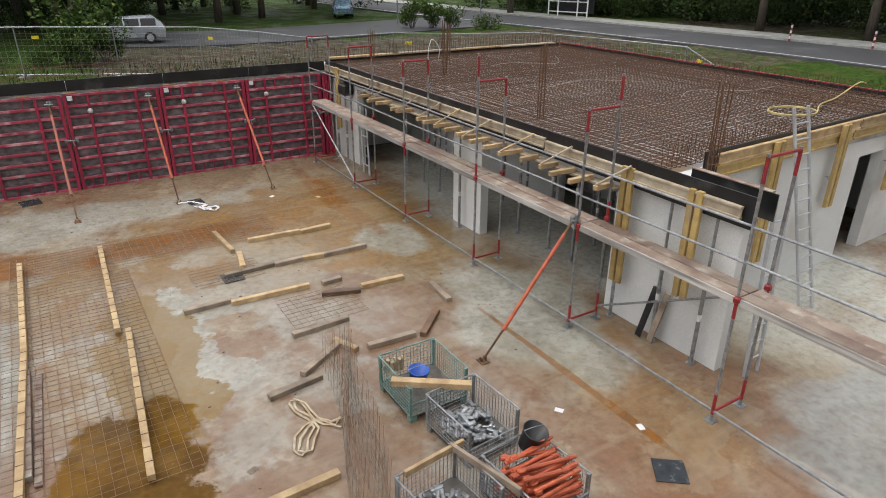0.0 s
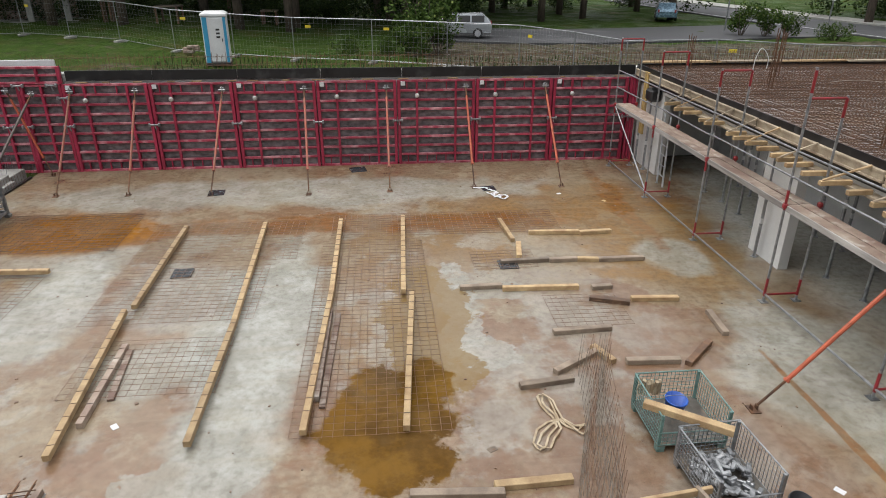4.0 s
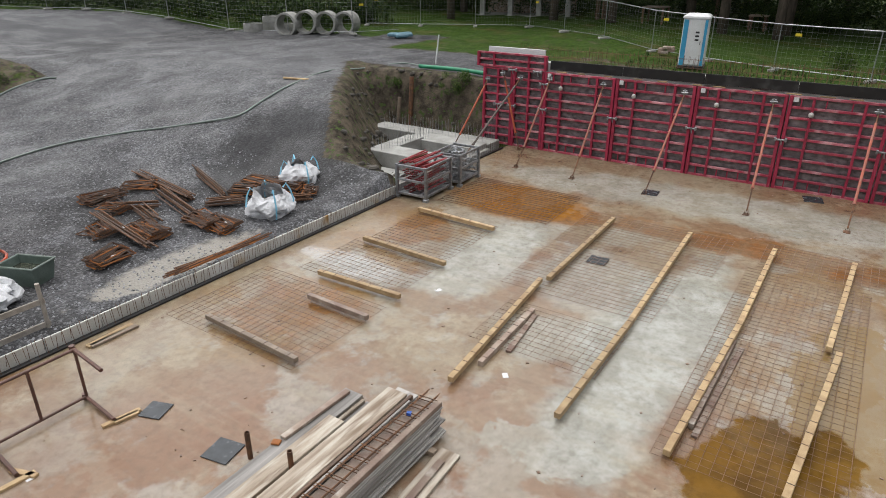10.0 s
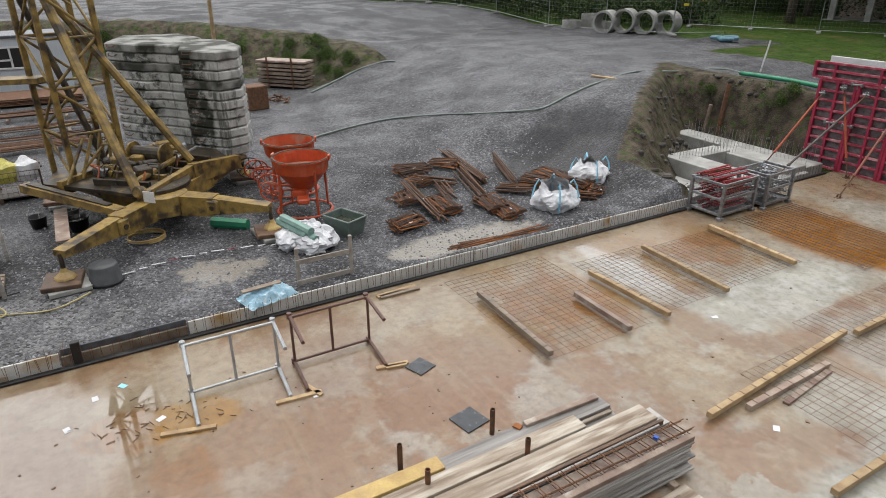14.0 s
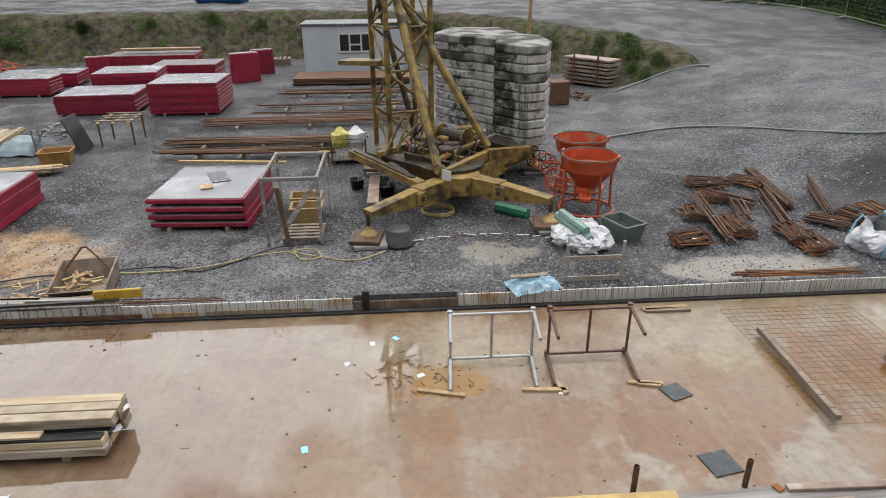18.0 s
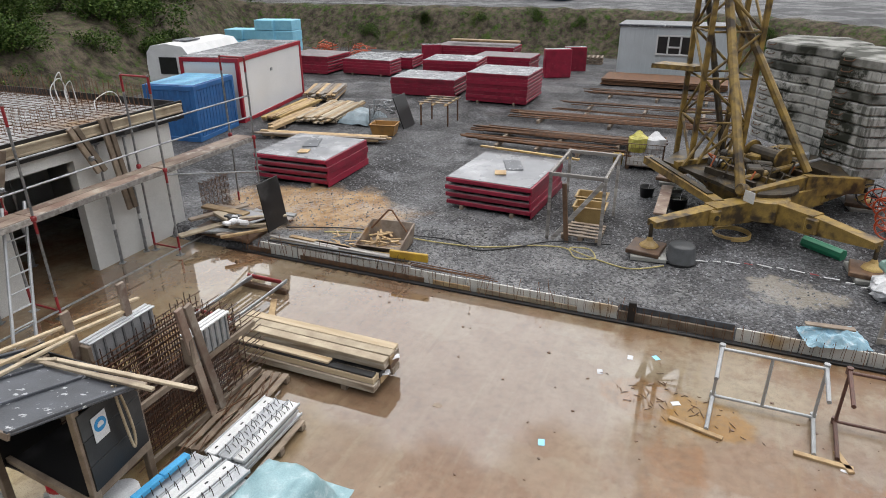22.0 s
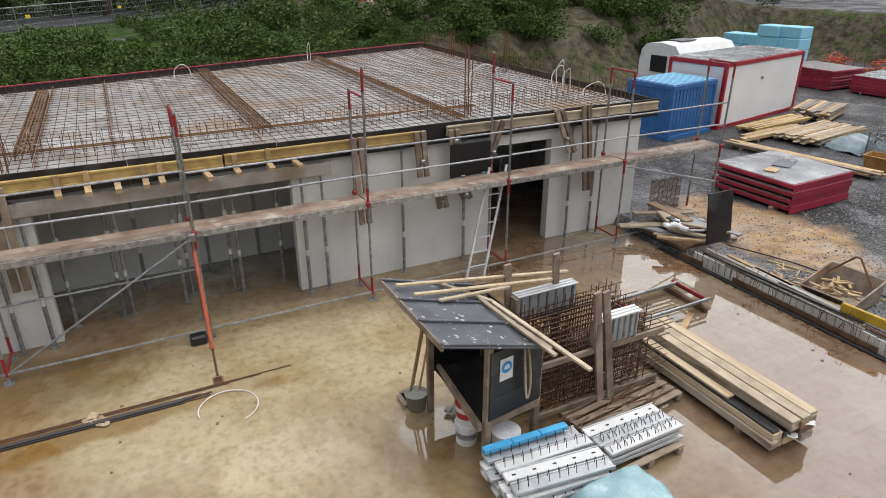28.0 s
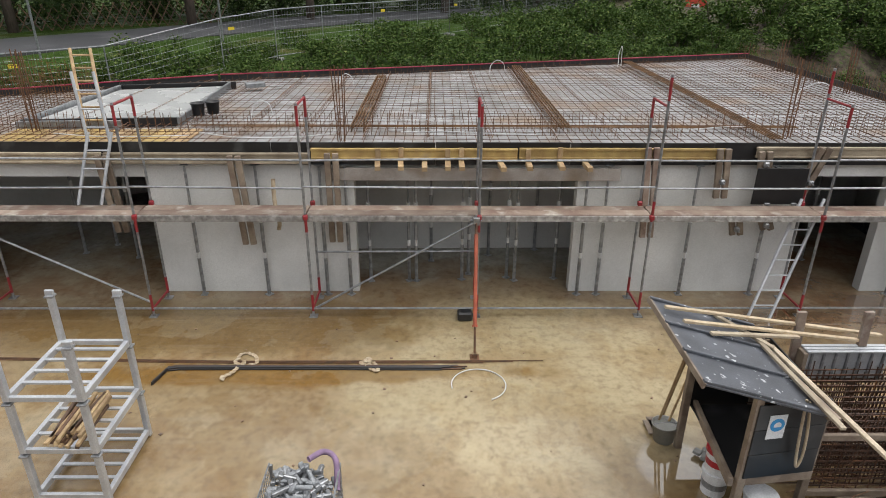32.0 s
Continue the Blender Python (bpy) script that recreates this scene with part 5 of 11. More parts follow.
# ---------- things on the slab, north part ----------
BEAMS = [
    (-4.81, 13.13, 4.02, -89),
    (-4.72, 9.01, 3.96, -85),
    (-2.87, 12.82, 4.78, -88),
    (-2.78, 8.79, 3.28, -90),
    (-1.10, 13.34, 3.87, -90),
    (-1.17, 9.33, 4.17, -92),
    (0.39, 13.35, 4.10, -92),
    (0.34, 9.22, 4.02, -94),
    (-4.46, 8.80, 2.10, -88),
    (-4.31, 9.05, 1.39, -83),
    (-1.11, 9.41, 2.70, -91),
    (-0.98, 9.28, 2.78, -92),
    (-8.24, 12.93, 2.36, -3),
    (-8.15, 10.60, 2.40, -3),
    (-7.91, 8.76, 2.09, 2),
    (-7.62, 7.82, 1.51, -1),
    (4.10, 14.19, 1.24, -3),
    (5.12, 14.14, 0.81, 3),
    (2.96, 14.45, 1.35, -86),
    (3.04, 13.25, 0.79, -100),
    (3.06, 12.65, 1.09, 2),
    (3.91, 12.63, 0.64, 2),
    (4.47, 12.60, 0.47, -9),
    (5.22, 12.57, 1.05, 0),
    (1.90, 11.50, 0.87, 1),
    (3.10, 11.34, 1.56, -2),
    (4.35, 11.28, 0.43, 4),
    (4.32, 10.71, 0.77, -19),
    (5.24, 10.71, 0.94, -4),
    (3.47, 9.68, 1.09, 3),
    (3.08, 8.71, 1.00, 32),
    (3.59, 8.89, 0.54, -67),
    (2.45, 8.19, 0.90, 8),
    (4.36, 8.62, 0.91, -3),
    (5.23, 8.78, 0.90, 43),
    (6.02, 9.72, 0.82, -95),
    (0.78, 6.01, 1.19, -4),
    (1.77, 6.11, 1.02, 2),
    (-8.16, 6.15, 2.42, -3),
    (-10.31, 4.94, 0.86, 89),
    (-10.38, 4.91, 0.89, 93),
]
for i, (x, y, ln, ang) in enumerate(BEAMS):
    g = Geo()
    w, h = (0.1, 0.1) if ln > 1.2 else (0.12, 0.09)
    if i in (9, 11, 39, 40):
        h = 0.045
    g.box((0, 0, h / 2), (ln, w, h), ch=0.006)
    mt = DECK if i in (8, 9, 10, 11, 15) else WOOD_DARK if i in (27, 34) else (WOOD if i < 8 or 12 <= i < 20 or i % 3 == 1 else WOOD_WET)
    lab = {DECK: "reddish worn timber beam lying on the wet slab", WOOD: "squared pale softwood beam lying on the wet slab", WOOD_DARK: "dark soaked timber beam lying on the wet slab", WOOD_WET: "weathered grey-brown timber beam lying on the wet slab"}[mt]
    ob = thing("timber_beam", lab, "timber beam", "timber beams laid out on the slab", at=(x, y, 0.06 if i < 8 or 12 <= i < 16 or i == 38 else 0.0), rz=radians(ang))
    part("beam", g, mt, ob)
    if ln > 1.8:
        k = int(ln / 0.15)
        for j in range(1, k, 2):
            g = Geo()
            g.box((-ln / 2 + j * 0.15, 0, h + 0.003), (0.012, w * 0.96, 0.006))
            part("pencil_line", g, WOOD_DARK, ob)


def floor_mat(x0, x1, y0, y1, gap, material, label, r=0.0042, z=0.03):
    """A welded mat; every bar is a part."""
    ob = thing("reinforcement_mat", label, "reinforcement mat", "mats on the slab", at=(x0, y0, z))
    n1, n2 = round((x1 - x0) / gap), round((y1 - y0) / gap)
    long_bar = Geo().path([(0, (y1 - y0) * t, rnd(0, 0.018)) for t in (0, 0.25, 0.5, 0.75, 1)], r, 4).mesh("bar")
    cross_bar = Geo().path([((x1 - x0) * t, 0, 2 * r + rnd(0, 0.018)) for t in (0, 0.25, 0.5, 0.75, 1)], r, 4).mesh("bar")
    for i in range(n1 + 1):
        part("bar", long_bar, material, ob, at=((x1 - x0) * i / n1 + rnd(-0.012, 0.012), rnd(-0.02, 0.02), 0), rz=rnd(-0.004, 0.004))
    for i in range(n2 + 1):
        part("bar", cross_bar, material, ob, at=(rnd(-0.02, 0.02), (y1 - y0) * i / n2 + rnd(-0.012, 0.012), 0), rz=rnd(-0.004, 0.004))
    return ob


dull = "thin grey-brown welded wire mat lying over timber beams"
for x0, x1, y0, y1 in ((-5.6, -2.0, 13.2, 15.5), (-5.6, -2.5, 10.6, 12.9), (-5.05, -2.7, 8.4, 10.0), (-1.45, 0.85, 11.0, 14.1), (-1.45, 0.85, 7.2, 10.9), (-1.3, 4.35, 14.3, 15.75), (3.05, 4.5, 9.8, 11.0), (1.9, 3.3, 12.3, 13.2)):
    floor_mat(x0, x1, y0, y1, 0.15, RUST_PALE, dull)
for x0, x1, y0, y1 in ((-10.2, -6.9, 5.9, 8.4), (-9.55, -7.05, 8.75, 10.7), (-9.35, -7.1, 10.8, 13.15)):
    floor_mat(x0, x1, y0, y1, 0.15, RUST, "rust-brown welded wire mat lying over timber beams")
floor_mat(-9.5, -6.2, 14.0, 16.4, 0.15, RUST, "bright orange rusted wire mat on a rust stain", 0.008)


def cover(x, y, s, rz, material=None):
    ob = thing("drain_cover", "square dark rubber cover lying over a floor drain", "cover", "drain covers on the slab", at=(x, y, 0), rz=rz)
    part("plate", Geo().box((0, 0, 0.012), (s, s, 0.02), ch=0.004), material or PLASTIC_BLACK, ob)
    return ob


DARKSLATE = mat("wet_dark_rubber", (0.045, 0.052, 0.06), 0.3, dark=(0.025, 0.03, 0.034), scale=9, wet=0.1)
for x, y, s, rz in ((-7.85, 4.09, 0.36, 0.35), (-6.31, 4.07, 0.42, 0.2), (6.0, 3.93, 0.42, 0.9), (3.05, 17.7, 0.4, 0.1), (2.66, 12.55, 0.42, 0.0), (-4.32, 12.73, 0.42, 0.05), (-4.76, 17.97, 0.45, 0.1), (-0.79, 19.9, 0.5, 0.2)):
    cover(x, y, s, rz, DARKSLATE)


def strap(x, y, seed, label, material=None, spread=0.5):
    """Lifting sling thrown on the floor, as a flat ribbon."""
    r = random.Random(seed)
    ob = thing("lifting_sling", label, "sling", "slings lying about")
    for k in range(3):
        px, py, a = x + r.uniform(-0.1, 0.1), y + r.uniform(-0.1, 0.1), r.uniform(0, 6.3)
        pts = []
        for s in range(26):
            pts.append((px, py))
            a += r.uniform(-0.75, 0.75) + 0.18 * (-1) ** k
            px += 0.07 * math.cos(a) * spread * 2
            py += 0.07 * math.sin(a) * spread * 2
        g = Geo()
        v, f = [], []
        for s, (qx, qy) in enumerate(pts):
            nxp = pts[min(s + 1, 25)]
            pv = pts[max(s - 1, 0)]
            d = math.atan2(nxp[1] - pv[1], nxp[0] - pv[0]) + math.pi / 2
            z = 0.012 + 0.02 * abs(math.sin(s * 0.9 + k)) + 0.008 * k
            v += [(qx + 0.03 * math.cos(d), qy + 0.03 * math.sin(d), z), (qx - 0.03 * math.cos(d), qy - 0.03 * math.sin(d), z + 0.006)]
        f = [(2 * s, 2 * s + 1, 2 * s + 3, 2 * s + 2) for s in range(25)]
        n0 = len(v)
        v += [(a0, b0, c0 - 0.008) for a0, b0, c0 in v]
        f += [tuple(i + n0 for i in q[::-1]) for q in f]
        f += [(2 * s, 2 * s + 2, n0 + 2 * s + 2, n0 + 2 * s) for s in range(25)] + [(2 * s + 1, n0 + 2 * s + 1, n0 + 2 * s + 3, 2 * s + 3) for s in range(25)]
        g.add(v, f)
        part("strap", g, material or SLING, ob)
    return ob


SLING = mat("dirty_cream_webbing", (0.5, 0.42, 0.3), 0.8, dark=(0.3, 0.22, 0.13), scale=8)
loop = [(2.26, 7.93), (2.38, 7.79), (2.4, 7.54), (2.41, 7.34), (2.57, 7.15), (2.76, 7.16), (2.62, 7.03), (2.49, 7.19), (2.4, 7.31), (2.23, 7.24), (2.04, 7.09), (1.93, 6.87), (1.99, 6.73), (2.09, 6.75), (2.19, 6.97), (2.34, 7.16), (2.33, 7.42), (2.23, 7.62), (2.22, 7.82), (2.25, 7.92)]
ob = thing("lifting_sling", "dirty cream webbing sling lying in loops on the slab", "sling", "slings lying about")
for k in range(2):
    v = []
    for s in range(len(loop) * 3 - 2):
        a, c, t = loop[s // 3], loop[min(s // 3 + 1, len(loop) - 1)], (s % 3) / 3
        x, y = a[0] + (c[0] - a[0]) * t + 0.05 * k, a[1] + (c[1] - a[1]) * t - 0.04 * k + 0.03 * math.sin(s * 0.5 + 2 * k)
        d = math.atan2(c[1] - a[1], c[0] - a[0]) + math.pi / 2
        z = 0.014 + 0.02 * abs(math.sin(s * 0.45 + k)) + 0.01 * k
        w = 0.016
        v += [(x + w * math.cos(d), y + w * math.sin(d), z), (x - w * math.cos(d), y - w * math.sin(d), z + 0.005)]
    q = len(v) // 2
    v += [(x, y, z - 0.008) for x, y, z in v]
    f = [(2 * s, 2 * s + 1, 2 * s + 3, 2 * s + 2) for s in range(q - 1)]
    f += [tuple(i + 2 * q for i in e[::-1]) for e in f] + [(2 * s, 2 * s + 2, 2 * q + 2 * s + 2, 2 * q + 2 * s) for s in range(q - 1)] + [(2 * s + 1, 2 * q + 2 * s + 1, 2 * q + 2 * s + 3, 2 * s + 3) for s in range(q - 1)]
    part("strap", Geo().add(v, f), SLING, ob)
strap(3.0, 17.2, 5, "pale crumpled webbing beside a drain cover", BAG, 0.32)


def scrap(x, y, z, w, d, rz, material, label, name="scrap_sheet", h=0.004):
    g = Geo()
    g.box((0, 0, h / 2 + 0.002), (w, d, h))
    return solid(name, g, material, label, "litter", "litter on the ground", at=(x, y, z), rz=rz)


for x, y, mt in ((5.6, 5.65, BAG), (6.35, 4.75, BAG), (-3.95, 7.75, BAG), (-6.5, 9.6, BAG), (5.0, 17.1, BAG), (-8.0, 2.35, BAG), (-7.0, -1.45, BLUE_PALE), (-9.6, -0.6, BAG), (-8.6, 0.2, BAG), (-9.75, -0.2, BLUE_PALE), (-9.0, -1.0, BAG), (1.35, 6.8, WOOD_WET), (6.1, 16.4, YELLOW), (-7.2, -3.1, WOOD_WET)):
    scrap(x, y, 0, 0.13, 0.09, rnd(0, 3), mt, "small scrap of paper or foil on the wet slab")


def wire_basket(x, y, w, d, h, rz, material, label, gap=0.06):
    """A mesh pallet box with feet, rims and wire sides."""
    ob = thing("wire_basket", label, "wire basket", "baskets on the slab", at=(x, y, 0), rz=rz)
    for sx in (-1, 1):
        for sy in (-1, 1):
            part("corner_post", Geo().box((sx * (w / 2 - 0.02), sy * (d / 2 - 0.02), h / 2 + 0.05), (0.04, 0.04, h), ch=0.005), material, ob)
            part("foot", Geo().box((sx * (w / 2 - 0.06), sy * (d / 2 - 0.06), 0.05), (0.11, 0.11, 0.1), ch=0.008), material, ob)
    part("base", Geo().box((0, 0, 0.115), (w, d, 0.03), ch=0.005), GRIME, ob, "grimy steel floor")
    for ax, s in (("x", -1), ("x", 1), ("y", -1), ("y", 1)):
        g = Geo()
        ln = d if ax == "x" else w

        def P(a, z):
            return (s * w / 2, a, z) if ax == "x" else (a, s * d / 2, z)

        top = h + 0.05 - (0.28 if (ax == "y" and s < 0) else 0)
        side = part("wire_side", Geo().tube(P(-ln / 2, 0.13), P(ln / 2, 0.13), 0.008, 4), material, ob)
        k = int(ln / gap)
        upright = Geo().tube(P(0, 0.12), P(0, top), 0.0042, 4, cap=False).mesh("wire")
        for i in range(k + 1):
            a = -ln / 2 + ln * i / k
            part("wire", upright, material, side, at=(0, a, 0) if ax == "x" else (a, 0, 0))
        k = int((top - 0.12) / gap)
        long_wire = Geo().tube(P(-ln / 2, 0.0), P(ln / 2, 0.0), 0.0042, 4, cap=False).mesh("wire")
        for i in range(1, k):
            part("wire", long_wire, material, side, at=(0, 0, 0.12 + (top - 0.12) * i / k))
        part("rim", Geo().tube(P(-ln / 2, top), P(ln / 2, top), 0.012, 6), material, ob)
    return ob


GREENSTEEL = mat("pale_green_basket_paint", (0.2, 0.34, 0.32), 0.5, 0.2, dark=(0.1, 0.18, 0.16), scale=8)
GRIME = mat("grimy_box_floor", (0.13, 0.12, 0.105), 0.6, dark=(0.06, 0.05, 0.04), scale=6, third=(0.22, 0.17, 0.12), third_scale=4)
wire_basket(4.05, 7.02, 0.98, 0.98, 0.56, 0.0, GREENSTEEL, "pale green wire mesh pallet box holding odds and ends")
wire_basket(4.15, 5.85, 0.85, 1.0, 0.56, 0.06, GALV, "galvanised wire mesh box half filled with metal clamps")
wire_basket(4.12, 4.46, 0.85, 1.0, 0.56, 0.08, GALV, "galvanised wire mesh box heaped with orange steel fittings")
wire_basket(3.08, 4.75, 0.9, 0.9, 0.56, 0.1, GALV, "wire mesh box with timber rim holding grey fittings")


def heap(name, label, category, cx, cy, z, w, d, count, maker, material, top=0.25):
    """Loose pieces heaped in a container; each piece is a part."""
    ob = thing(name, label, category)
    for k in range(count):
        g = Geo()
        maker(g)
        o = part("piece", g, material, ob)
        u, v = rnd(-1, 1), rnd(-1, 1)
        o.location = (cx + u * w / 2, cy + v * d / 2, z + top * (1 - 0.5 * (u * u + v * v)) * rnd(0.1, 1))
        o.rotation_euler = (rnd(-0.35, 0.35), rnd(-0.35, 0.35), rnd(0, 6.28))
    return ob


def clip_piece(g):
    g.box((0, 0, 0), (rnd(0.16, 0.3), 0.05, 0.05), ch=0.01)
    g.box((0.08, 0.03, 0.02), (0.06, 0.12, 0.05), ch=0.01)


def rod_piece(g):
    ln = rnd(0.5, 0.75)
    g.tube((-ln / 2, 0, 0), (ln / 2, 0, 0), 0.028, 6)
    g.box((ln / 2 - 0.05, 0, 0), (0.08, 0.09, 0.06), ch=0.01)


heap("steel_clamps", "grey metal formwork clamps in a wire box", "clamp heap", 4.15, 5.85, 0.12, 0.6, 0.75, 46, clip_piece, GALV, 0.22)
shore = thing("orange_fittings", "heap of orange painted steel shoring tubes in a wire box", "tube heap")
for k in range(46):
    g = Geo()
    ln = rnd(0.62, 0.82)
    g.tube((-ln / 2, 0, 0), (ln / 2, 0, 0), 0.026, 8)
    g.tube((ln / 2 - 0.1, 0, 0), (ln / 2 - 0.06, 0, 0), 0.034, 8)
    g.box((-ln / 2 + 0.06, 0, 0.02), (0.09, 0.07, 0.05), ch=0.01)
    o = part("piece", g, ORANGE, shore)
    o.location = (4.16 + rnd(-0.06, 0.08), 4.1 + 0.62 * rnd(0, 1), 0.2 + 0.44 * (k / 46) + rnd(0, 0.03))
    o.rotation_euler = (rnd(0, 6), rnd(-0.1, 0.12), rnd(-0.28, 0.1))
heap("grey_fittings", "grey metal fittings in a wire box", "clamp heap", 3.08, 4.75, 0.12, 0.6, 0.6, 44, clip_piece, GALV, 0.22)
BUCKET_BLUE = mat("blue_bucket_plastic", (0.02, 0.11, 0.5), 0.35, dark=(0.015, 0.08, 0.38), scale=6)


def bucket(x, y, z, r, h, material, label, tilt=0.0, filled=None):
    ob = thing("bucket", label, "bucket", "buckets", at=(x, y, z))
    ob.rotation_euler = (tilt, tilt * 0.5, 0)
    part("body", Geo().lathe([(0, 0.002), (r * 0.8, 0.002), (r, h), (r * 1.06, h), (r * 1.06, h - 0.02), (r * 0.97, h - 0.02), (r * 0.78, 0.02), (0, 0.02)], 20), material, ob, smooth=True)
    g = Geo()
    g.path([(r * math.cos(a), 0.25 * r, h + r * 0.2 * math.sin(a)) for a in [math.pi * i / 10 for i in range(11)]], 0.005, 5)
    part("handle", g, GALV, ob)
    if filled:
        part("filling", Geo().lathe([(0, h * 0.8), (r * 0.93, h * 0.8), (r * 0.9, h * 0.78)], 20), filled, ob)
    return ob


bucket(3.95, 7.0, 0.3, 0.15, 0.24, BUCKET_BLUE, "bright blue plastic bucket in a wire box", 0.1)
bucket(4.33, 4.86, 0.5, 0.16, 0.3, PLASTIC_BLACK, "dark grey builder's bucket on orange fittings", 0.3)
g = Geo()
g.box((0, 0, 0), (1.15, 0.12, 0.1), ch=0.006)
solid("timber_beam", g, WOOD, "pale squared beam laid across a wire box", "timber beam", at=(3.88, 6.48, 0.62), rz=-0.63)
g = Geo()
g.box((0, 0, 0), (0.05, 1.1, 0.1), ch=0.005)
solid("timber_board", g, WOOD_WET, "whitish board lying on the rim of a wire box", "board", at=(3.55, 4.72, 0.63), rz=0.25)
g = Geo()
g.box((0, 0, 0), (0.9, 0.05, 0.09), ch=0.005)
solid("timber_board", g, WOOD, "pale board lying on the rim of a wire box", "board", at=(3.15, 5.18, 0.62), rz=0.12)
# work gloves and rags lie over the rim of the green box
ob = thing("rags", "grey-green rags hanging over the rim of a wire box", "rags")
for k in range(6):
    part("rag", Geo().path([(3.58 + 0.06 * k, 7.36 + rnd(-0.03, 0.03), 0.6 - 0.25 * t + rnd(-0.03, 0.03)) for t in (0, 0.3, 0.6, 1)], 0.03, 5), SLING, ob)
# upright stack of mats beside the boxes
MESHGREY = mat("dull_grey_brown_mesh", (0.27, 0.235, 0.2), 0.6, 0.2, dark=(0.13, 0.09, 0.06), scale=6)
for k in range(5):
    ob = thing("reinforcement_mat", "bent wire mat standing on edge beside the wire boxes", "reinforcement mat", "mats standing on edge")
    row = [(3.5 - 0.1 * k + 0.05 * math.sin(i * 0.4 + k) - 0.9 * (3.3 - i * 0.2) / 3.2, 5.3 + i * 0.2) for i in range(17)]
    for x, y in row:
        part("upright_wire", Geo().tube((x, y, 0.02), (x + 0.1 + rnd(-0.03, 0.03), y + 0.12, 0.62), 0.0042, 3, cap=False), MESHGREY if k % 3 else RUST_PALE, ob)
    for j in range(5):
        z = 0.06 + j * 0.13
        part("long_wire", Geo().path([(x + 0.1 * z / 0.6, y + 0.2 * z, z + 0.05 * math.sin(y)) for x, y in row], 0.0042, 3), MESHGREY if k % 3 else RUST_PALE, ob)


# ---------- things on the slab, west part ----------
def pipe_frame(x, y0, y1, z, material, label):
    """A tube frame standing on edge with four arms."""
    ob = thing("tube_frame", label, "trestle frame", "tube frames standing on edge")
    h = 0.92
    for y in (y0, y1):
        bar("upright", (x, y, 0.05), (x, y, h), 0.024, material, ob)
        for zz in (0.07, h):
            bar("arm", (x - 0.02, y, zz), (x + 0.8, y - 0.06, zz - 0.02), 0.03, material, ob)
            bar("ring", (x - 0.05, y, zz - 0.05), (x - 0.05, y, zz + 0.05), 0.045, material, ob)
    bar("rail", (x, y0, h), (x, y1, h), 0.024, material, ob)
    bar("rail", (x, y0, 0.09), (x, y1, 0.09), 0.024, material, ob)
    bar("middle_post", (x, (y0 + y1) / 2, 0.09), (x, (y0 + y1) / 2, h), 0.024, material, ob)
    return ob


BROWNSTEEL = mat("brown_primed_steel", (0.13, 0.06, 0.045), 0.5, dark=(0.08, 0.04, 0.03), scale=8)
pipe_frame(-8.9, 0.7, 2.05, 0, mat("dull_zinc_tube", (0.46, 0.48, 0.49), 0.5, 0.4, dark=(0.34, 0.35, 0.36), scale=7), "bare galvanised tube frame standing on timber scraps")
pipe_frame(-8.92, 2.33, 3.66, 0, BROWNSTEEL, "brown primed tube frame standing on timber scraps")
for x, y, ln, ang in ((-8.1, 0.5, 0.75, 75), (-8.05, 2.1, 0.7, 85), (-8.12, 2.35, 0.4, 20), (-8.1, 3.7, 0.55, 80), (-8.05, 3.75, 0.35, 78)):
    g = Geo()
    g.box((0, 0, 0.02), (ln, 0.08, 0.04), ch=0.004)
    solid("timber_scrap", g, WOOD, "short timber batten under a tube frame", "batten", "battens under the frames", at=(x, y, 0), rz=radians(ang))
for x, y, h in ((-5.88, 2.74, 0.46), (-5.9, 4.19, 0.43), (-5.18, 4.26, 0.42), (-5.37, 2.87, 0.4)):
    g = Geo()
    g.lathe([(0.0, 0.001), (0.036, 0.001), (0.036, h), (0.028, h), (0.028, h - 0.08), (0, h - 0.08)], 12)
    solid("pipe_stub", g, RUST, "short rusty steel pipe stub standing out of the slab", "pipe stub", "pipe stubs in the slab", at=(x, y, 0), smooth=False)



def plank(parent, cx, cy, z, w, ln, h, rz=0.0, material=None, name="plank"):
    g = Geo()
    g.box((0, 0, h / 2), (w, ln, h), ch=0.006)
    return part(name, g, material or GREYBOARD, parent, at=(cx, cy, z), rz=rz)


ob = thing("board_stack", "tall stack of grey weathered formwork boards on the slab", "board stack")
for k in range(11):
    off = rnd(-0.05, 0.05) - (0.3 if k in (2, 3, 7) else 0.0)
    spread = 0.2 - 0.012 * k
    for j in range(2):
        plank(ob, -4.58 + 0.38 * j + spread * (j - 0.3) * 0.5 + rnd(-0.02, 0.02), 3.75 + off + rnd(-0.04, 0.04), 0.08 + k * 0.038, 0.36, 4.5 + rnd(-0.1, 0.1), 0.034, material=OLDGREY)
for y in (2.2, 4.0, 5.6):
    plank(ob, -4.3, y, 0, 0.9, 0.1, 0.08, material=WOOD_WET, name="bearer")
ob = thing("loose_boards", "pale wide plank and brown boards lying on the board stack", "planks")
plank(ob, -4.66, 3.55, 0.5, 0.33, 4.7, 0.05, 0.015, OLDPLANK)
# dark strip in place of the shaded gap beside the wide plank
plank(ob, -4.45, 3.6, 0.5, 0.05, 4.6, 0.075, 0.0, WOOD_DARK)
plank(ob, -4.39, 3.6, 0.5, 0.035, 4.4, 0.06, 0.01, OLDGREY)
plank(ob, -4.22, 3.7, 0.5, 0.26, 4.5, 0.02, 0.0, DECK)
plank(ob, -4.05, 3.75, 0.5, 0.09, 4.5, 0.075, 0.0, DECK)
ob = thing("rebar_ladder", "rusty welded spacer ladder lying on the board stack", "reinforcement")
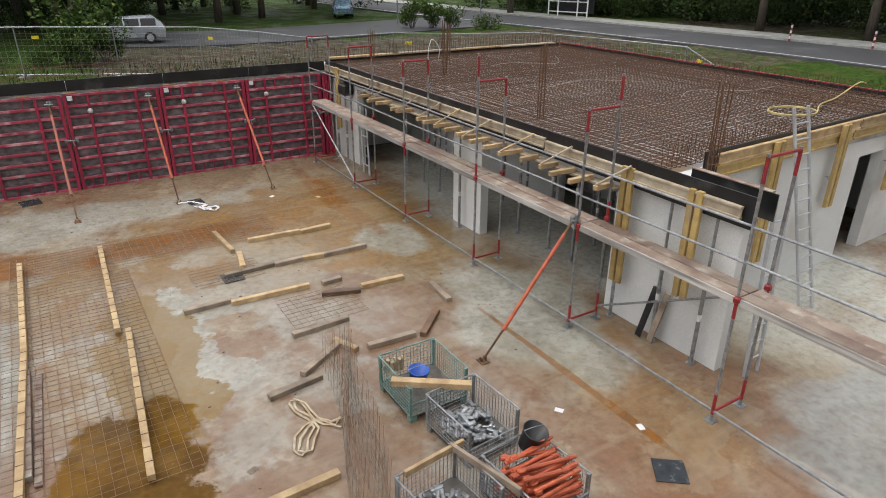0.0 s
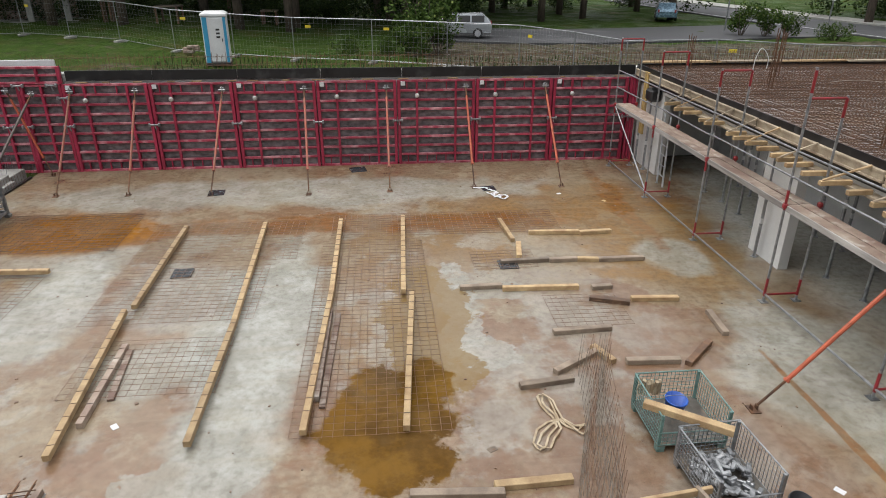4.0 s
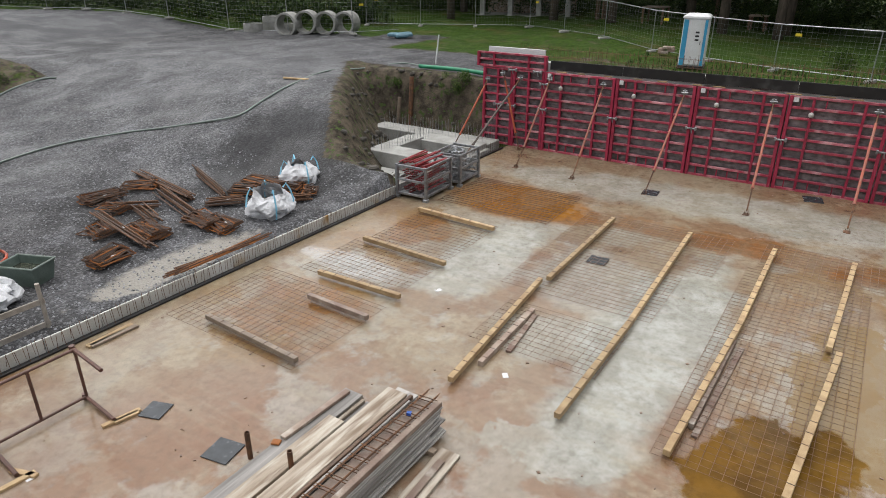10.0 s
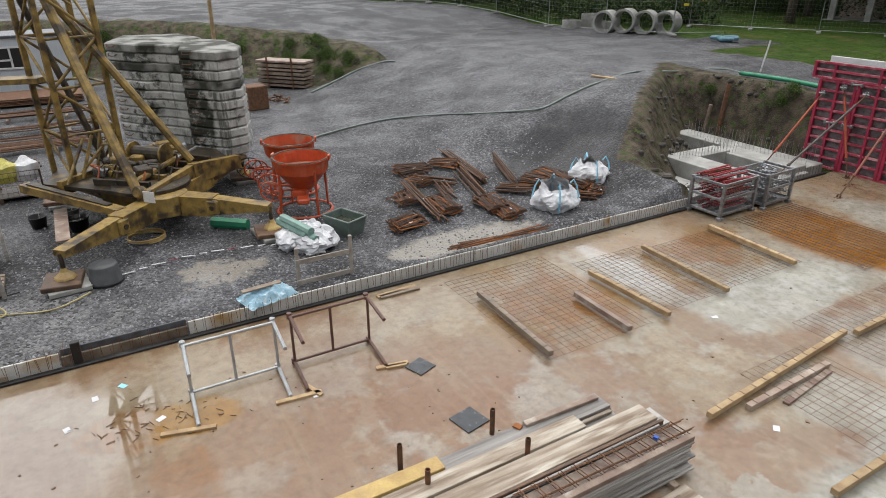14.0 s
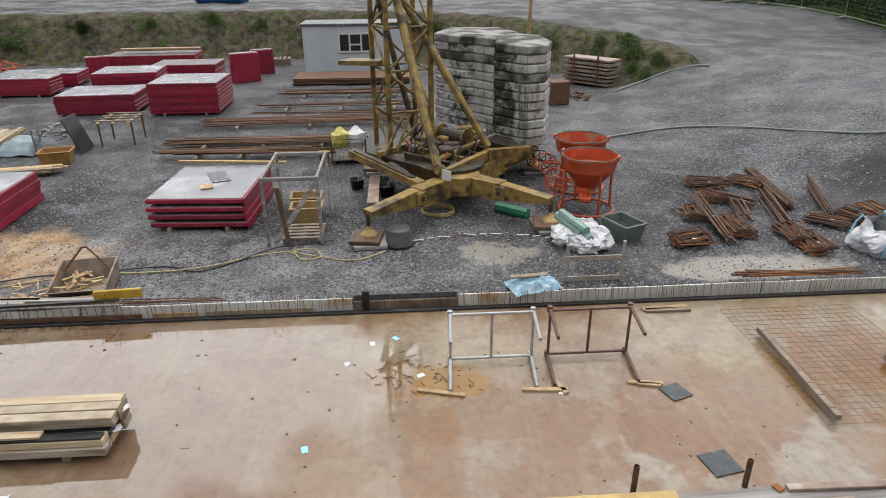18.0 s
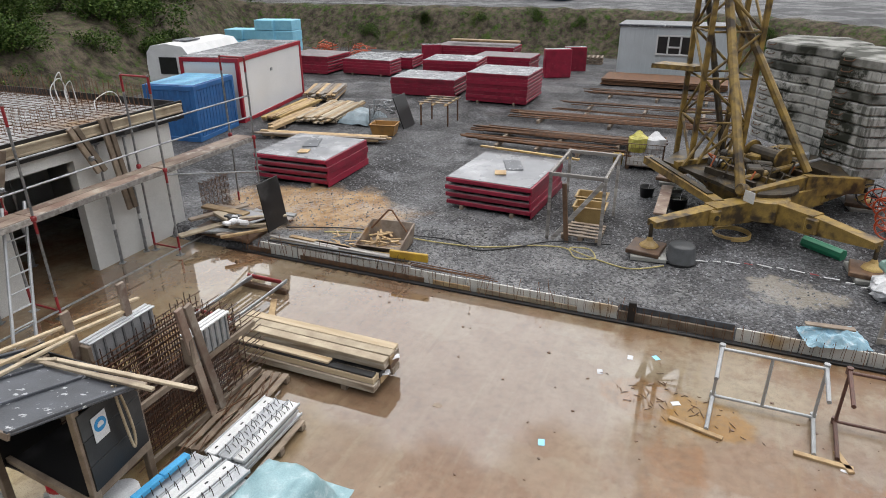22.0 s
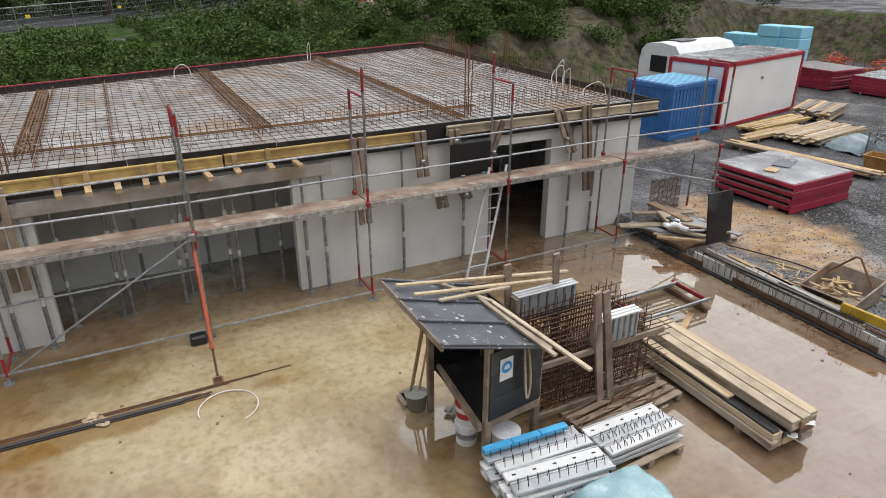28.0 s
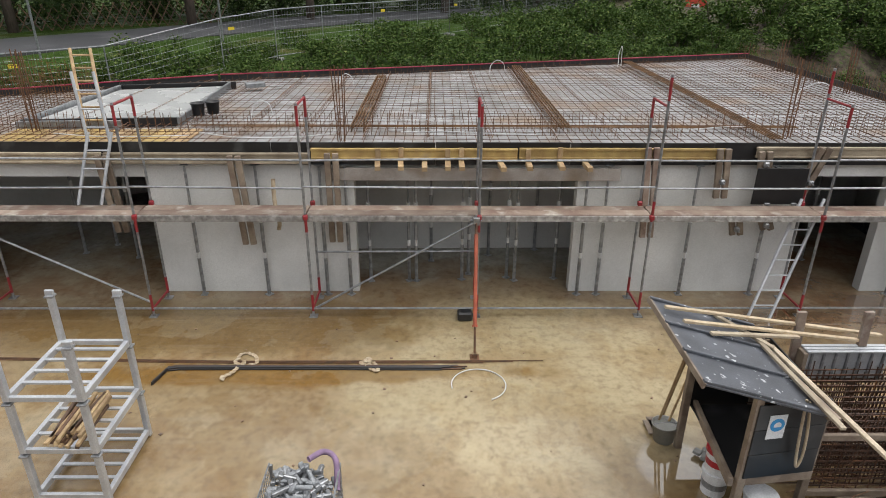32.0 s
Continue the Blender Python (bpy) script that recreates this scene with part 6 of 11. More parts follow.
for k in range(2):
    for s in (-0.09, 0.09):
        bar("rail", (-4.28 + s + 0.03 * k, 3.4, 0.55 + 0.06 * k), (-4.23 + s + 0.03 * k, 6.1, 0.55 + 0.06 * k), 0.007, RUST, ob)
    for i in range(13):
        y = 3.5 + 0.2 * i
        bar("rung", (-4.41 + 0.05 * (y - 3.4) / 2.5 + 0.03 * k, y, 0.56 + 0.06 * k), (-4.12 + 0.05 * (y - 3.4) / 2.5 + 0.03 * k, y + 0.03, 0.56 + 0.06 * k), 0.007, RUST, ob)
scrap(-4.2, 5.5, 0.6, 0.06, 0.05, 0.3, BUCKET_BLUE, "blue plastic spacer on the spacer ladder", "spacer", 0.04)
ob = thing("plank_pile", "low pile of old stained scaffold planks on the slab", "planks")
for cx, cy, z, w, ln, h, rz, mt in ((-5.62, 3.85, 0.0, 0.36, 4.3, 0.06, 0.0, OLDPLANK), (-5.24, 3.75, 0.0, 0.3, 4.4, 0.06, -0.02, OLDGREY), (-4.98, 3.7, 0.0, 0.2, 4.5, 0.05, 0.0, OLDPLANK), (-5.58, 3.9, 0.065, 0.34, 4.15, 0.05, 0.012, OLDGREY), (-5.33, 3.6, 0.065, 0.06, 4.6, 0.05, 0.01, OLDPLANK),
                                   (-5.32, 3.05, 0.12, 0.28, 4.5, 0.06, 0.01, OLDPLANK), (-5.68, 5.25, 0.118, 0.1, 1.3, 0.05, -0.03, DECK), (-5.62, 1.75, 0.118, 0.24, 2.9, 0.06, 0.0, YELLOW), (-5.72, 4.5, 0.118, 0.12, 0.1, 0.03, 0.4, RUST_BRIGHT)):
    plank(ob, cx, cy, z, w, ln, h, rz, mt)
ob = thing("plank_pile", "single weathered planks lying beside the board stack", "planks")
plank(ob, -3.62, 4.15, 0, 0.3, 3.2, 0.05, 0.05, OLDPLANK)
plank(ob, -3.62, 4.25, 0.055, 0.1, 2.5, 0.04, 0.05, DECK)
plank(ob, -3.66, 3.0, 0.055, 0.07, 1.8, 0.05, 0.03, OLDGREY)
g = Geo()
for k in range(60):
    a, x, y = rnd(0, 3.14), -8.6 + random.gauss(0, 0.35), 0.1 + random.gauss(0, 0.45)
    s = rnd(0.05, 0.13)
    g.tube((x, y, 0.008), (x + s * math.cos(a), y + s * math.sin(a), 0.012), 0.005, 4)
tagged(part("offcuts", g, RUST), "rusty wire offcuts scattered on the wet slab", "litter", kind="stuff")
g = Geo()
for k in range(420):
    a, x, y = rnd(0, 3.14), rnd(-10.3, 7), rnd(-10.3, 20)
    s = rnd(0.015, 0.05)
    g.box((x, y, 0.006), (s, s * rnd(0.4, 1), 0.01), rz=a)
tagged(part("crumbs", g, WOOD_DARK), "wood crumbs, leaves and specks of dirt on the slab", "litter", kind="stuff")


# ---------- slab edge towards the yard ----------
edge = thing("slab_edge_formwork", "low white edge boards with a black bitumen strip along the slab", "edge formwork", kind="structure")
g0 = Geo().box((0, 0, 0.14), (0.035, 0.98, 0.28), ch=0.004).mesh("edge_panel")
EDGE = mat("stained_white_board", (0.62, 0.62, 0.59), 0.6, dark=(0.5, 0.49, 0.45), scale=2, third=(0.36, 0.22, 0.07), third_scale=0.9, third_spread=(0.58, 0.7))
for i in range(26):
    y = -9.0 + i
    if y in (-1, 0):
        continue
    o = part("edge_panel", g0, EDGE, edge, at=(-10.79 + rnd(-0.01, 0.01), y + 0.5, 0))
    o.rotation_euler = (0, rnd(-0.05, 0.02), rnd(-0.01, 0.01))
part("bitumen_strip", Geo().box((-10.69, 5.0, 0.025), (0.1, 29.8, 0.05), ch=0.01), BLACK, edge)
for y, w in ((0.0, 1.96),):
    part("timber_edge", Geo().box((-10.8, y, 0.1), (0.05, w, 0.2), ch=0.006), WOOD_WET, edge)
    part("dark_edge_sheet", Geo().box((-10.85, y, 0.17), (0.03, w, 0.28), ch=0.004), mat("blue_black_sheet", (0.1, 0.115, 0.135), 0.4, dark=(0.04, 0.045, 0.055), scale=5), edge)
for y, ln, mt in ((-2.75, 2.0, PALEWOOD), (-4.3, 0.8, WOOD), (-6.4, 3.0, WOOD_DARK), (-9.0, 0.6, WOOD_DARK)):
    part("edge_lath", Geo().box((-10.745, y, 0.09), (0.03, ln, 0.11), ch=0.005), mt, edge, rz=0.0)
part("dark_post", Geo().box((-10.76, -0.75, 0.22), (0.1, 0.14, 0.44), ch=0.01), BLACK, edge, "short black post")
starters("edge_starter_bars", "thin rusty starter bars along the slab edge", (-10.66, -9.4, 0.0), (-10.66, 13.6, 0.0), 0.15, 0.38, r=0.005, tilt=0.03)
starters("edge_starter_bars", "thin rusty starter bars along the slab edge", (-10.72, -9.0, 0.1), (-10.72, 13.6, 0.1), 0.15, 0.26, r=0.004, tilt=0.03)
starters("edge_starter_bars", "thin rusty starter bars along the slab edge", (-10.66, 16.3, 0.0), (-10.66, 20.2, 0.0), 0.15, 0.38, r=0.005, tilt=0.03)
ob = thing("rebar_bundle", "bundle of long rusty bars lying along the slab edge", "reinforcement")
for k in range(16):
    bar("bar", (-10.95 + rnd(-0.14, 0.1), 6.5 + rnd(-0.1, 0.4), 0.36 + 0.022 * (k % 3)), (-10.92 + rnd(-0.1, 0.1), 8.9 + rnd(-0.5, 0.3), 0.36 + 0.022 * (k % 3)), 0.015, RUST_BRIGHT if k % 5 == 0 else RUST, ob)
ob = thing("board_pile", "pale boards and dark steel strips lying along the slab edge", "boards")
for k, (x, y, ln, w, mt) in enumerate(((-10.95, -7.3, 3.0, 0.12, NEWWOOD), (-10.86, -6.9, 2.6, 0.1, WOOD), (-11.02, -6.6, 2.2, 0.14, OLDGREY), (-10.8, -7.0, 3.4, 0.06, PLASTIC_BLACK), (-10.92, -6.3, 2.0, 0.1, NEWWOOD), (-10.76, -6.6, 2.8, 0.05, GALV), (-11.1, -7.6, 1.6, 0.12, WOOD), (-10.9, -7.9, 1.8, 0.08, OLDGREY), (-10.84, -6.0, 1.4, 0.07, DECK))):
    part("board", Geo().box((0, 0, 0.02), (w, ln, 0.035), ch=0.004), mt, ob, at=(x, y, 0.3 + 0.022 * (k % 4)), rz=rnd(-0.05, 0.05))
ob = thing("rebar_bundle", "thin rusty bars lying along the slab edge", "reinforcement")
for k in range(5):
    bar("bar", (-10.92 + rnd(-0.08, 0.08), -5.4 + rnd(0, 0.3), 0.31 + 0.015 * (k % 2)), (-10.92 + rnd(-0.08, 0.08), -3.4 + rnd(-0.3, 0.3), 0.31 + 0.015 * (k % 2)), 0.011, RUST, ob)
solid("yellow_channel", Geo().box((0, 0, 0.09), (0.07, 0.85, 0.18), ch=0.012), mat("worn_machine_yellow", (0.55, 0.36, 0.03), 0.5, dark=(0.38, 0.22, 0.03), scale=4), "yellow painted steel channel lying on the boards", "steel channel", at=(-10.98, -5.35, 0.37), rz=0.08)
g = Geo()
for k in range(46):
    x, y = -11.35 + rnd(-0.5, 0.3), -6.8 + rnd(-0.9, 0.9)
    g.box((x, y, YARD + 0.05 + rnd(0, 0.05)), (rnd(0.02, 0.05), rnd(0.12, 0.4), 0.02), rz=rnd(-1.2, 1.2))
tagged(part("wood_offcuts", g, WOOD), "splintered pale wood offcuts strewn beside the slab edge", "offcuts", kind="stuff")
g = Geo()
for k in range(26):
    y = -9.4 + 9.0 * rnd(0, 1)
    a = (-10.68 + rnd(-0.03, 0.03), y, 0.02)
    g.tube(a, (a[0] + rnd(-0.25, 0.05), y + rnd(-0.18, 0.18), rnd(0.35, 0.62)), 0.006, 4, cap=False)
tagged(part("bent_starters", g, RUST), "bent rusty starter bars leaning all ways along the slab edge", "reinforcement", kind="stuff")
# blue sack on the slab edge
g = Geo()
nn = 16
for j in range(nn + 1):
    for i in range(nn + 1):
        u, v = i / nn * 2 - 1, j / nn * 2 - 1
        z = 0.2 * (1 - max(abs(u), abs(v)) ** 3) + 0.09 * noise.noise((u * 2.2, v * 3.5, 4)) - 0.06 * abs(noise.noise((u * 5, v * 7, 9)))
        g.v.append((0.3 * u * (1 + 0.2 * noise.noise((v * 3, 1, 1))), 0.5 * v, max(z, 0.0)))
g.f = [(j * (nn + 1) + i, j * (nn + 1) + i + 1, (j + 1) * (nn + 1) + i + 1, (j + 1) * (nn + 1) + i) for j in range(nn) for i in range(nn)]
sack = solid("foil_sack", g, mat("crumpled_blue_foil", (0.36, 0.56, 0.66), 0.35, dark=(0.22, 0.4, 0.52), scale=6, third=(0.6, 0.68, 0.72), third_scale=9), "crumpled pale blue foil sack with a board on it", "sack", at=(-11.0, 2.5, 0.28), rz=0.25)
g = Geo()
g.box((0, 0, 0.02), (0.12, 0.75, 0.03), ch=0.004)
solid("timber_board", g, WOOD_WET, "grey board lying on the blue sack", "board", at=(-11.0, 2.4, 0.49), rz=0.1)


# ---------- stacking racks by the pit ----------
def mesh_rack(x, y, w, d, h, rz, label):
    ob = thing("stacking_rack", label, "stacking rack", "stacking racks at the slab edge", at=(x, y, 0), rz=rz)
    for sx in (-1, 1):
        for sy in (-1, 1):
            part("corner_post", Geo().box((sx * w / 2, sy * d / 2, h / 2), (0.08, 0.08, h), ch=0.008), GALV, ob)
            part("foot", Geo().box((sx * w / 2, sy * d / 2, 0.04), (0.14, 0.14, 0.08), ch=0.008), GALV, ob)
    for z in (0.14, h * 0.55, h - 0.05):
        for s in (-1, 1):
            part("rail", Geo().box((0, s * d / 2, z), (w, 0.04, 0.07), ch=0.006), GALV, ob)
            part("rail", Geo().box((s * w / 2, 0, z), (0.04, d, 0.07), ch=0.006), GALV, ob)
    for s in (-1, 1):
        g = Geo()
        for i in range(int(d / 0.07)):
            g.tube((s * w / 2, -d / 2 + i * 0.07, 0.12), (s * w / 2, -d / 2 + i * 0.07, h - 0.05), 0.003, 3, cap=False)
        for i in range(int(h / 0.07)):
            g.tube((s * w / 2, -d / 2, 0.12 + i * 0.065), (s * w / 2, d / 2, 0.12 + i * 0.065), 0.003, 3, cap=False)
        part("wire_side", g, GALV, ob)
        g = Geo()
        for i in range(int(w / 0.07)):
            g.tube((-w / 2 + i * 0.07, s * d / 2, 0.12), (-w / 2 + i * 0.07, s * d / 2, h - 0.05), 0.003, 3, cap=False)
        for i in range(int(h / 0.07)):
            g.tube((-w / 2, s * d / 2, 0.12 + i * 0.065), (w / 2, s * d / 2, 0.12 + i * 0.065), 0.003, 3, cap=False)
        part("wire_side", g, GALV, ob)
    part("floor_sheet", Geo().box((0, 0, 0.12), (w - 0.08, d - 0.08, 0.02)), GALV, ob)
    return ob


mesh_rack(-10.22, 14.4, 0.95, 1.35, 0.98, 0.05, "grey stacking rack filled with red steel tubes")
mesh_rack(-10.1, 15.95, 0.85, 1.15, 0.98, 0.05, "grey stacking rack filled with metal clamps")
ob = thing("red_tubes", "red painted steel tubes heaped in a stacking rack", "tube heap")
for k in range(60):
    z = 0.15 + 0.95 * (k / 60)
    mt = REDCLAMP if k % 4 else (RUST if k % 8 else ALU)
    x = -10.22 + rnd(-0.42, 0.42)
    bar("tube", (x, 13.75 + rnd(0, 0.2), z + rnd(-0.02, 0.03)), (x + rnd(-0.05, 0.05), 14.95 + rnd(0, 0.15), z + rnd(-0.02, 0.03)), 0.024, mt, ob)
heap("steel_clamps", "metal formwork clamps heaped in a stacking rack", "clamp heap", -10.1, 15.95, 0.25, 0.6, 0.9, 120, clip_piece, GALV, 0.85)


# ---------- things on the slab, south part ----------
shed = thing("tool_shed", "small black-boarded tool shed with grey sheet roof", "shed")
for x, y, h in ((-3.35, -7.0, 2.0), (-3.48, -5.62, 1.92), (-4.32, -5.75, 1.72), (-4.25, -7.05, 1.72)):
    part("post", Geo().box((x, y, h / 2), (0.09, 0.09, h), ch=0.008), WOOD_WET, shed)
part("floor_beam", Geo().box((-3.42, -6.3, 0.72), (0.06, 1.45, 0.12), rz=-0.09, ch=0.006), WOOD_WET, shed)
part("floor_beam", Geo().box((-3.9, -5.66, 0.72), (0.9, 0.06, 0.12), rz=0.12, ch=0.006), WOOD_WET, shed)
part("shelf_floor", Geo().box((-3.85, -6.35, 0.7), (0.85, 1.3, 0.03)), BLACK, shed)
for k in range(3):
    part("side_board", Geo().box((-3.9, -5.63, 0.95 + 0.34 * k), (0.86, 0.025, 0.33), rz=0.14, ch=0.004), BLACK, shed, "black stained side board")
part("back_board", Geo().box((-4.3, -6.4, 1.19), (0.025, 1.34, 1.1), ch=0.004), BLACK, shed)
part("rear_board", Geo().box((-3.85, -7.05, 1.27), (0.9, 0.025, 1.24), ch=0.004), BLACK, shed)
m = Matrix.Translation((-3.45, -6.35, 1.97)) @ Matrix.Rotation(-0.285, 4, "Y")
part("roof_sheet", Geo().box((0, 0, 0), (1.46, 1.86, 0.025), m=m, ch=0.004), SHEET, shed, "wet dark grey roofing sheet flecked white")
for k in range(4):
    part("roof_batten", Geo().box((0, -0.9 + 0.6 * k, 0.03), (1.48, 0.05, 0.035), m=m, ch=0.005), SHEET, shed)
for sx in (-0.73, 0.73):
    part("fascia", Geo().box((sx, 0, -0.01), (0.03, 1.88, 0.07), m=m, ch=0.004), WOOD_WET, shed)
for a, e, mt in (((-2.85, -6.98, 2.22), (-5.93, -7.3, 1.61), NEWWOOD), ((-3.0, -6.72, 2.17), (-5.52, -7.15, 1.63), NEWWOOD), ((-3.3, -6.6, 2.07), (-4.6, -6.95, 1.8), PALEWOOD), ((-3.6, -7.2, 1.98), (-4.1, -6.6, 1.86), PALEWOOD),
                 ((-3.98, -6.8, 1.87), (-4.08, -5.1, 1.87), PALEWOOD), ((-4.12, -6.7, 1.83), (-4.3, -4.72, 1.83), PALEWOOD), ((-4.02, -6.2, 1.86), (-4.16, -5.3, 1.82), WOOD_WET)):
    a, e = Vector(a), Vector(e)
    u = (e - a).normalized()
    side = u.cross(Vector((0, 0, 1))).normalized()
    mm = Matrix.Translation((a + e) / 2) @ Matrix((u, side, side.cross(u) * -1)).transposed().to_4x4()
    solid("loose_batten", Geo().box((0, 0, 0), ((e - a).length, 0.06, 0.035), m=mm, ch=0.004), mt, "pale timber batten lying loose on the shed roof", "batten", "battens on the shed roof")
sign = thing("safety_sign", "white plastic sign with a blue round protective-helmet symbol", "sign")
sm = Matrix.Translation((-3.72, -5.585, 1.5)) @ Matrix.Rotation(0.14, 4, "Z")
part("plate", Geo().box((0, 0, 0), (0.21, 0.008, 0.32), m=sm, ch=0.003), WHITE, sign)
SIGNBLUE = mat("sign_blue", (0.02, 0.28, 0.62), 0.4, dark=(0.02, 0.25, 0.55), scale=4, bump=0)
g = Geo()
g.lathe([(0, 0), (0.085, 0), (0.085, 0.004), (0, 0.004)], 24)
g.v = [tuple(sm @ Vector((x, 0.0045 + z, y + 0.03))) for x, y, z in g.v]
part("disc", g, SIGNBLUE, sign)
g = Geo()
g.lathe([(0, 0), (0.045, 0), (0.045, 0.003), (0, 0.003)], 16)
g.v = [tuple(sm @ Vector((x, 0.009 + z, max(y, -0.02) + 0.025))) for x, y, z in g.v]
part("symbol", g, WHITE, sign)
hose_loop("hanging_strap", "yellow-brown webbing strap hanging on the shed wall", [(-3.98, -5.6, 1.85), (-3.97, -5.55, 1.5), (-4.0, -5.54, 1.1), (-4.03, -5.54, 0.98), (-4.07, -5.55, 1.15), (-4.05, -5.56, 1.5), (-4.02, -5.6, 1.82)], 0.016, SLING, "strap")
BUCKETRED = mat("red_lid_plastic", (0.42, 0.02, 0.03), 0.4, dark=(0.3, 0.015, 0.02), scale=6)


def pail(x, y, z, r, h, body, lid, label):
    ob = thing("paint_pail", label, "pail", "pails under the shed", at=(x, y, z))
    part("body", Geo().lathe([(0, 0), (r * 0.9, 0), (r, h), (0, h)], 20), body, ob, smooth=False)
    part("lid", Geo().lathe([(0, h + 0.03), (r * 1.04, h + 0.025), (r * 1.06, h - 0.02), (r * 1.01, h - 0.02)], 20), lid, ob)
    part("label_band", Geo().lathe([(r * 0.945, h * 0.35), (r * 0.97, h * 0.65)], 20), BUCKETRED if lid is BUCKETRED else GALV, ob)
    return ob


pail(-3.52, -6.2, 0, 0.165, 0.31, WHITE, WHITE, "white plastic pail with a red label under the shed")
pail(-3.52, -6.2, 0.345, 0.165, 0.31, WHITE, BUCKETRED, "white plastic pail with a dark red lid stacked under the shed")
pail(-3.85, -5.72, 0, 0.19, 0.38, BAG, BAG, "greyish plastic pail with a lid under the shed")
bucket(-3.2, -7.15, 0, 0.17, 0.28, CONC, "grey mortar bucket beside the shed post", 0.05, CONC)
for x, y in ((-3.32, -7.35), (-3.25, -7.28), (-3.38, -7.25)):
    ob = thing("shovel", "long wooden handled shovel leaning on the shed", "shovel", "shovels at the shed")
    bar("handle", (x + 0.1, y - 0.05, 0.08), (x - 0.05, y + 0.15, 1.45), 0.017, WOOD, ob)
    part("blade", Geo().box((x + 0.12, y - 0.08, 0.05), (0.24, 0.3, 0.02), ch=0.008), WOOD_WET, ob)
g = Geo()
for k in range(9):
    g.box((-3.75 + rnd(-0.25, 0.2), -6.75 + rnd(-0.25, 0.2), 0.03 + rnd(0, 0.04)), (rnd(0.08, 0.2), rnd(0.06, 0.15), 0.05), rz=rnd(0, 3), ch=0.008)
tagged(part("rubble", g, CONC), "whitish lumps of set mortar under the shed", "rubble", kind="stuff")


def pallet(x, y, w, d, rz, label="weathered timber pallet on the wet slab", z=0.0):
    ob = thing("pallet", label, "pallet", "pallets", at=(x, y, z), rz=rz)
    for k in range(5):
        part("deck_board", Geo().box((0, -d / 2 + 0.06 + k * (d - 0.12) / 4, 0.125), (w, 0.1, 0.022), ch=0.003), WOOD_WET, ob)
    for s in (-1, 0, 1):
        part("bearer", Geo().box((s * (w / 2 - 0.06), 0, 0.065), (0.1, d, 0.095), ch=0.005), WOOD_WET, ob)
    return ob


def stop_end(parent_label, x, y, z, ln, rz, foam=WHITE, standing=True):
    """A recess box strip with bent connection bars."""
    ob = thing("rebend_strip", parent_label, "connection strip", "connection strips stacked on pallets", at=(x, y, z), rz=rz)
    part("casing", Geo().box((0, 0, 0.03), (ln, 0.16, 0.055), ch=0.01), foam, ob)
    for s in (-0.085, 0.085):
        part("lip", Geo().box((0, s, 0.045), (ln, 0.02, 0.05), ch=0.004), ALU, ob)
    if standing:
        for k in range(int(ln / 0.13)):
            a = -ln / 2 + 0.08 + 0.13 * k + rnd(-0.02, 0.02)
            part("bent_bar", Geo().path([(a, -0.06, 0.04), (a, -0.055, 0.15), (a + 0.03, 0.02, 0.16), (a + 0.05, 0.07, 0.1)], 0.0055, 4), DARKSTEEL, ob)
    else:
        for k in range(5):
            part("slot", Geo().box((-ln / 2 + 0.12 + k * (ln - 0.24) / 4, 0, 0.0585), (0.05, 0.025, 0.003)), PLASTIC_BLACK, ob)
    return ob


DARKSTEEL = mat("dark_bare_bar", (0.07, 0.06, 0.055), 0.5, 0.3, dark=(0.035, 0.03, 0.028), scale=9)
pallet(-3.95, -4.95, 1.2, 0.85, -0.1)
pallet(-5.4, -5.0, 1.2, 0.8, 0.05)
for k in range(4):
    for j in range(4):
        stop_end("pale metal connection strip with bent dark bars", -3.95 + rnd(-0.08, 0.08), -5.2 + 0.21 * j - 0.03 * k, 0.14 + 0.085 * k, 1.35, -0.08 + rnd(-0.05, 0.05), WHITE if (k + j) % 3 else ALU, k in (0, 3) and j != 2)
for k in range(3):
    for j in range(3):
        stop_end("pale metal connection strip with bent dark bars", -5.42 + rnd(-0.04, 0.04), -5.22 + 0.2 * j, 0.14 + 0.085 * k, 1.25, 0.02 + rnd(-0.04, 0.04), ALU if (k + j) % 2 else WHITE, j > 0)
foam = thing("foam_strip", "light blue foam strip cut in three on the connection strips", "foam strip", at=(-3.9, -5.34, 0.5), rz=-0.06)
for k in range(3):
    part("piece", Geo().box((-0.41 + 0.41 * k, 0, 0.035), (0.4, 0.1, 0.07), ch=0.008), mat("light_blue_foam", (0.07, 0.4, 0.72), 0.55, dark=(0.05, 0.34, 0.64), scale=4), foam)
# tarpaulin-covered pile
g = Geo()
n = 22
for j in range(n + 1):
    for i in range(n + 1):
        u, v = i / n * 2 - 1, j / n * 2 - 1
        r = max(abs(u), abs(v)) ** 2 * 0.6 + (u * u + v * v) * 0.3
        z = 0.56 * (1 - smooth01((r - 0.2) / 0.7)) + 0.07 * noise.noise((u * 2.4, v * 2.4, 2)) - 0.05 * abs(noise.noise((u * 5, v * 5, 5))) + 0.012 * noise.noise((u * 12, v * 12, 7))
        g.v.append((-4.42 + u * 0.82, -4.02 + v * 0.62, max(z, 0.004)))
g.f = [(j * (n + 1) + i, j * (n + 1) + i + 1, (j + 1) * (n + 1) + i + 1, (j + 1) * (n + 1) + i) for j in range(n) for i in range(n)]
solid("tarpaulin", g, TEAL, "wet teal plastic sheet draped over a pile of material", "tarpaulin", smooth=True)

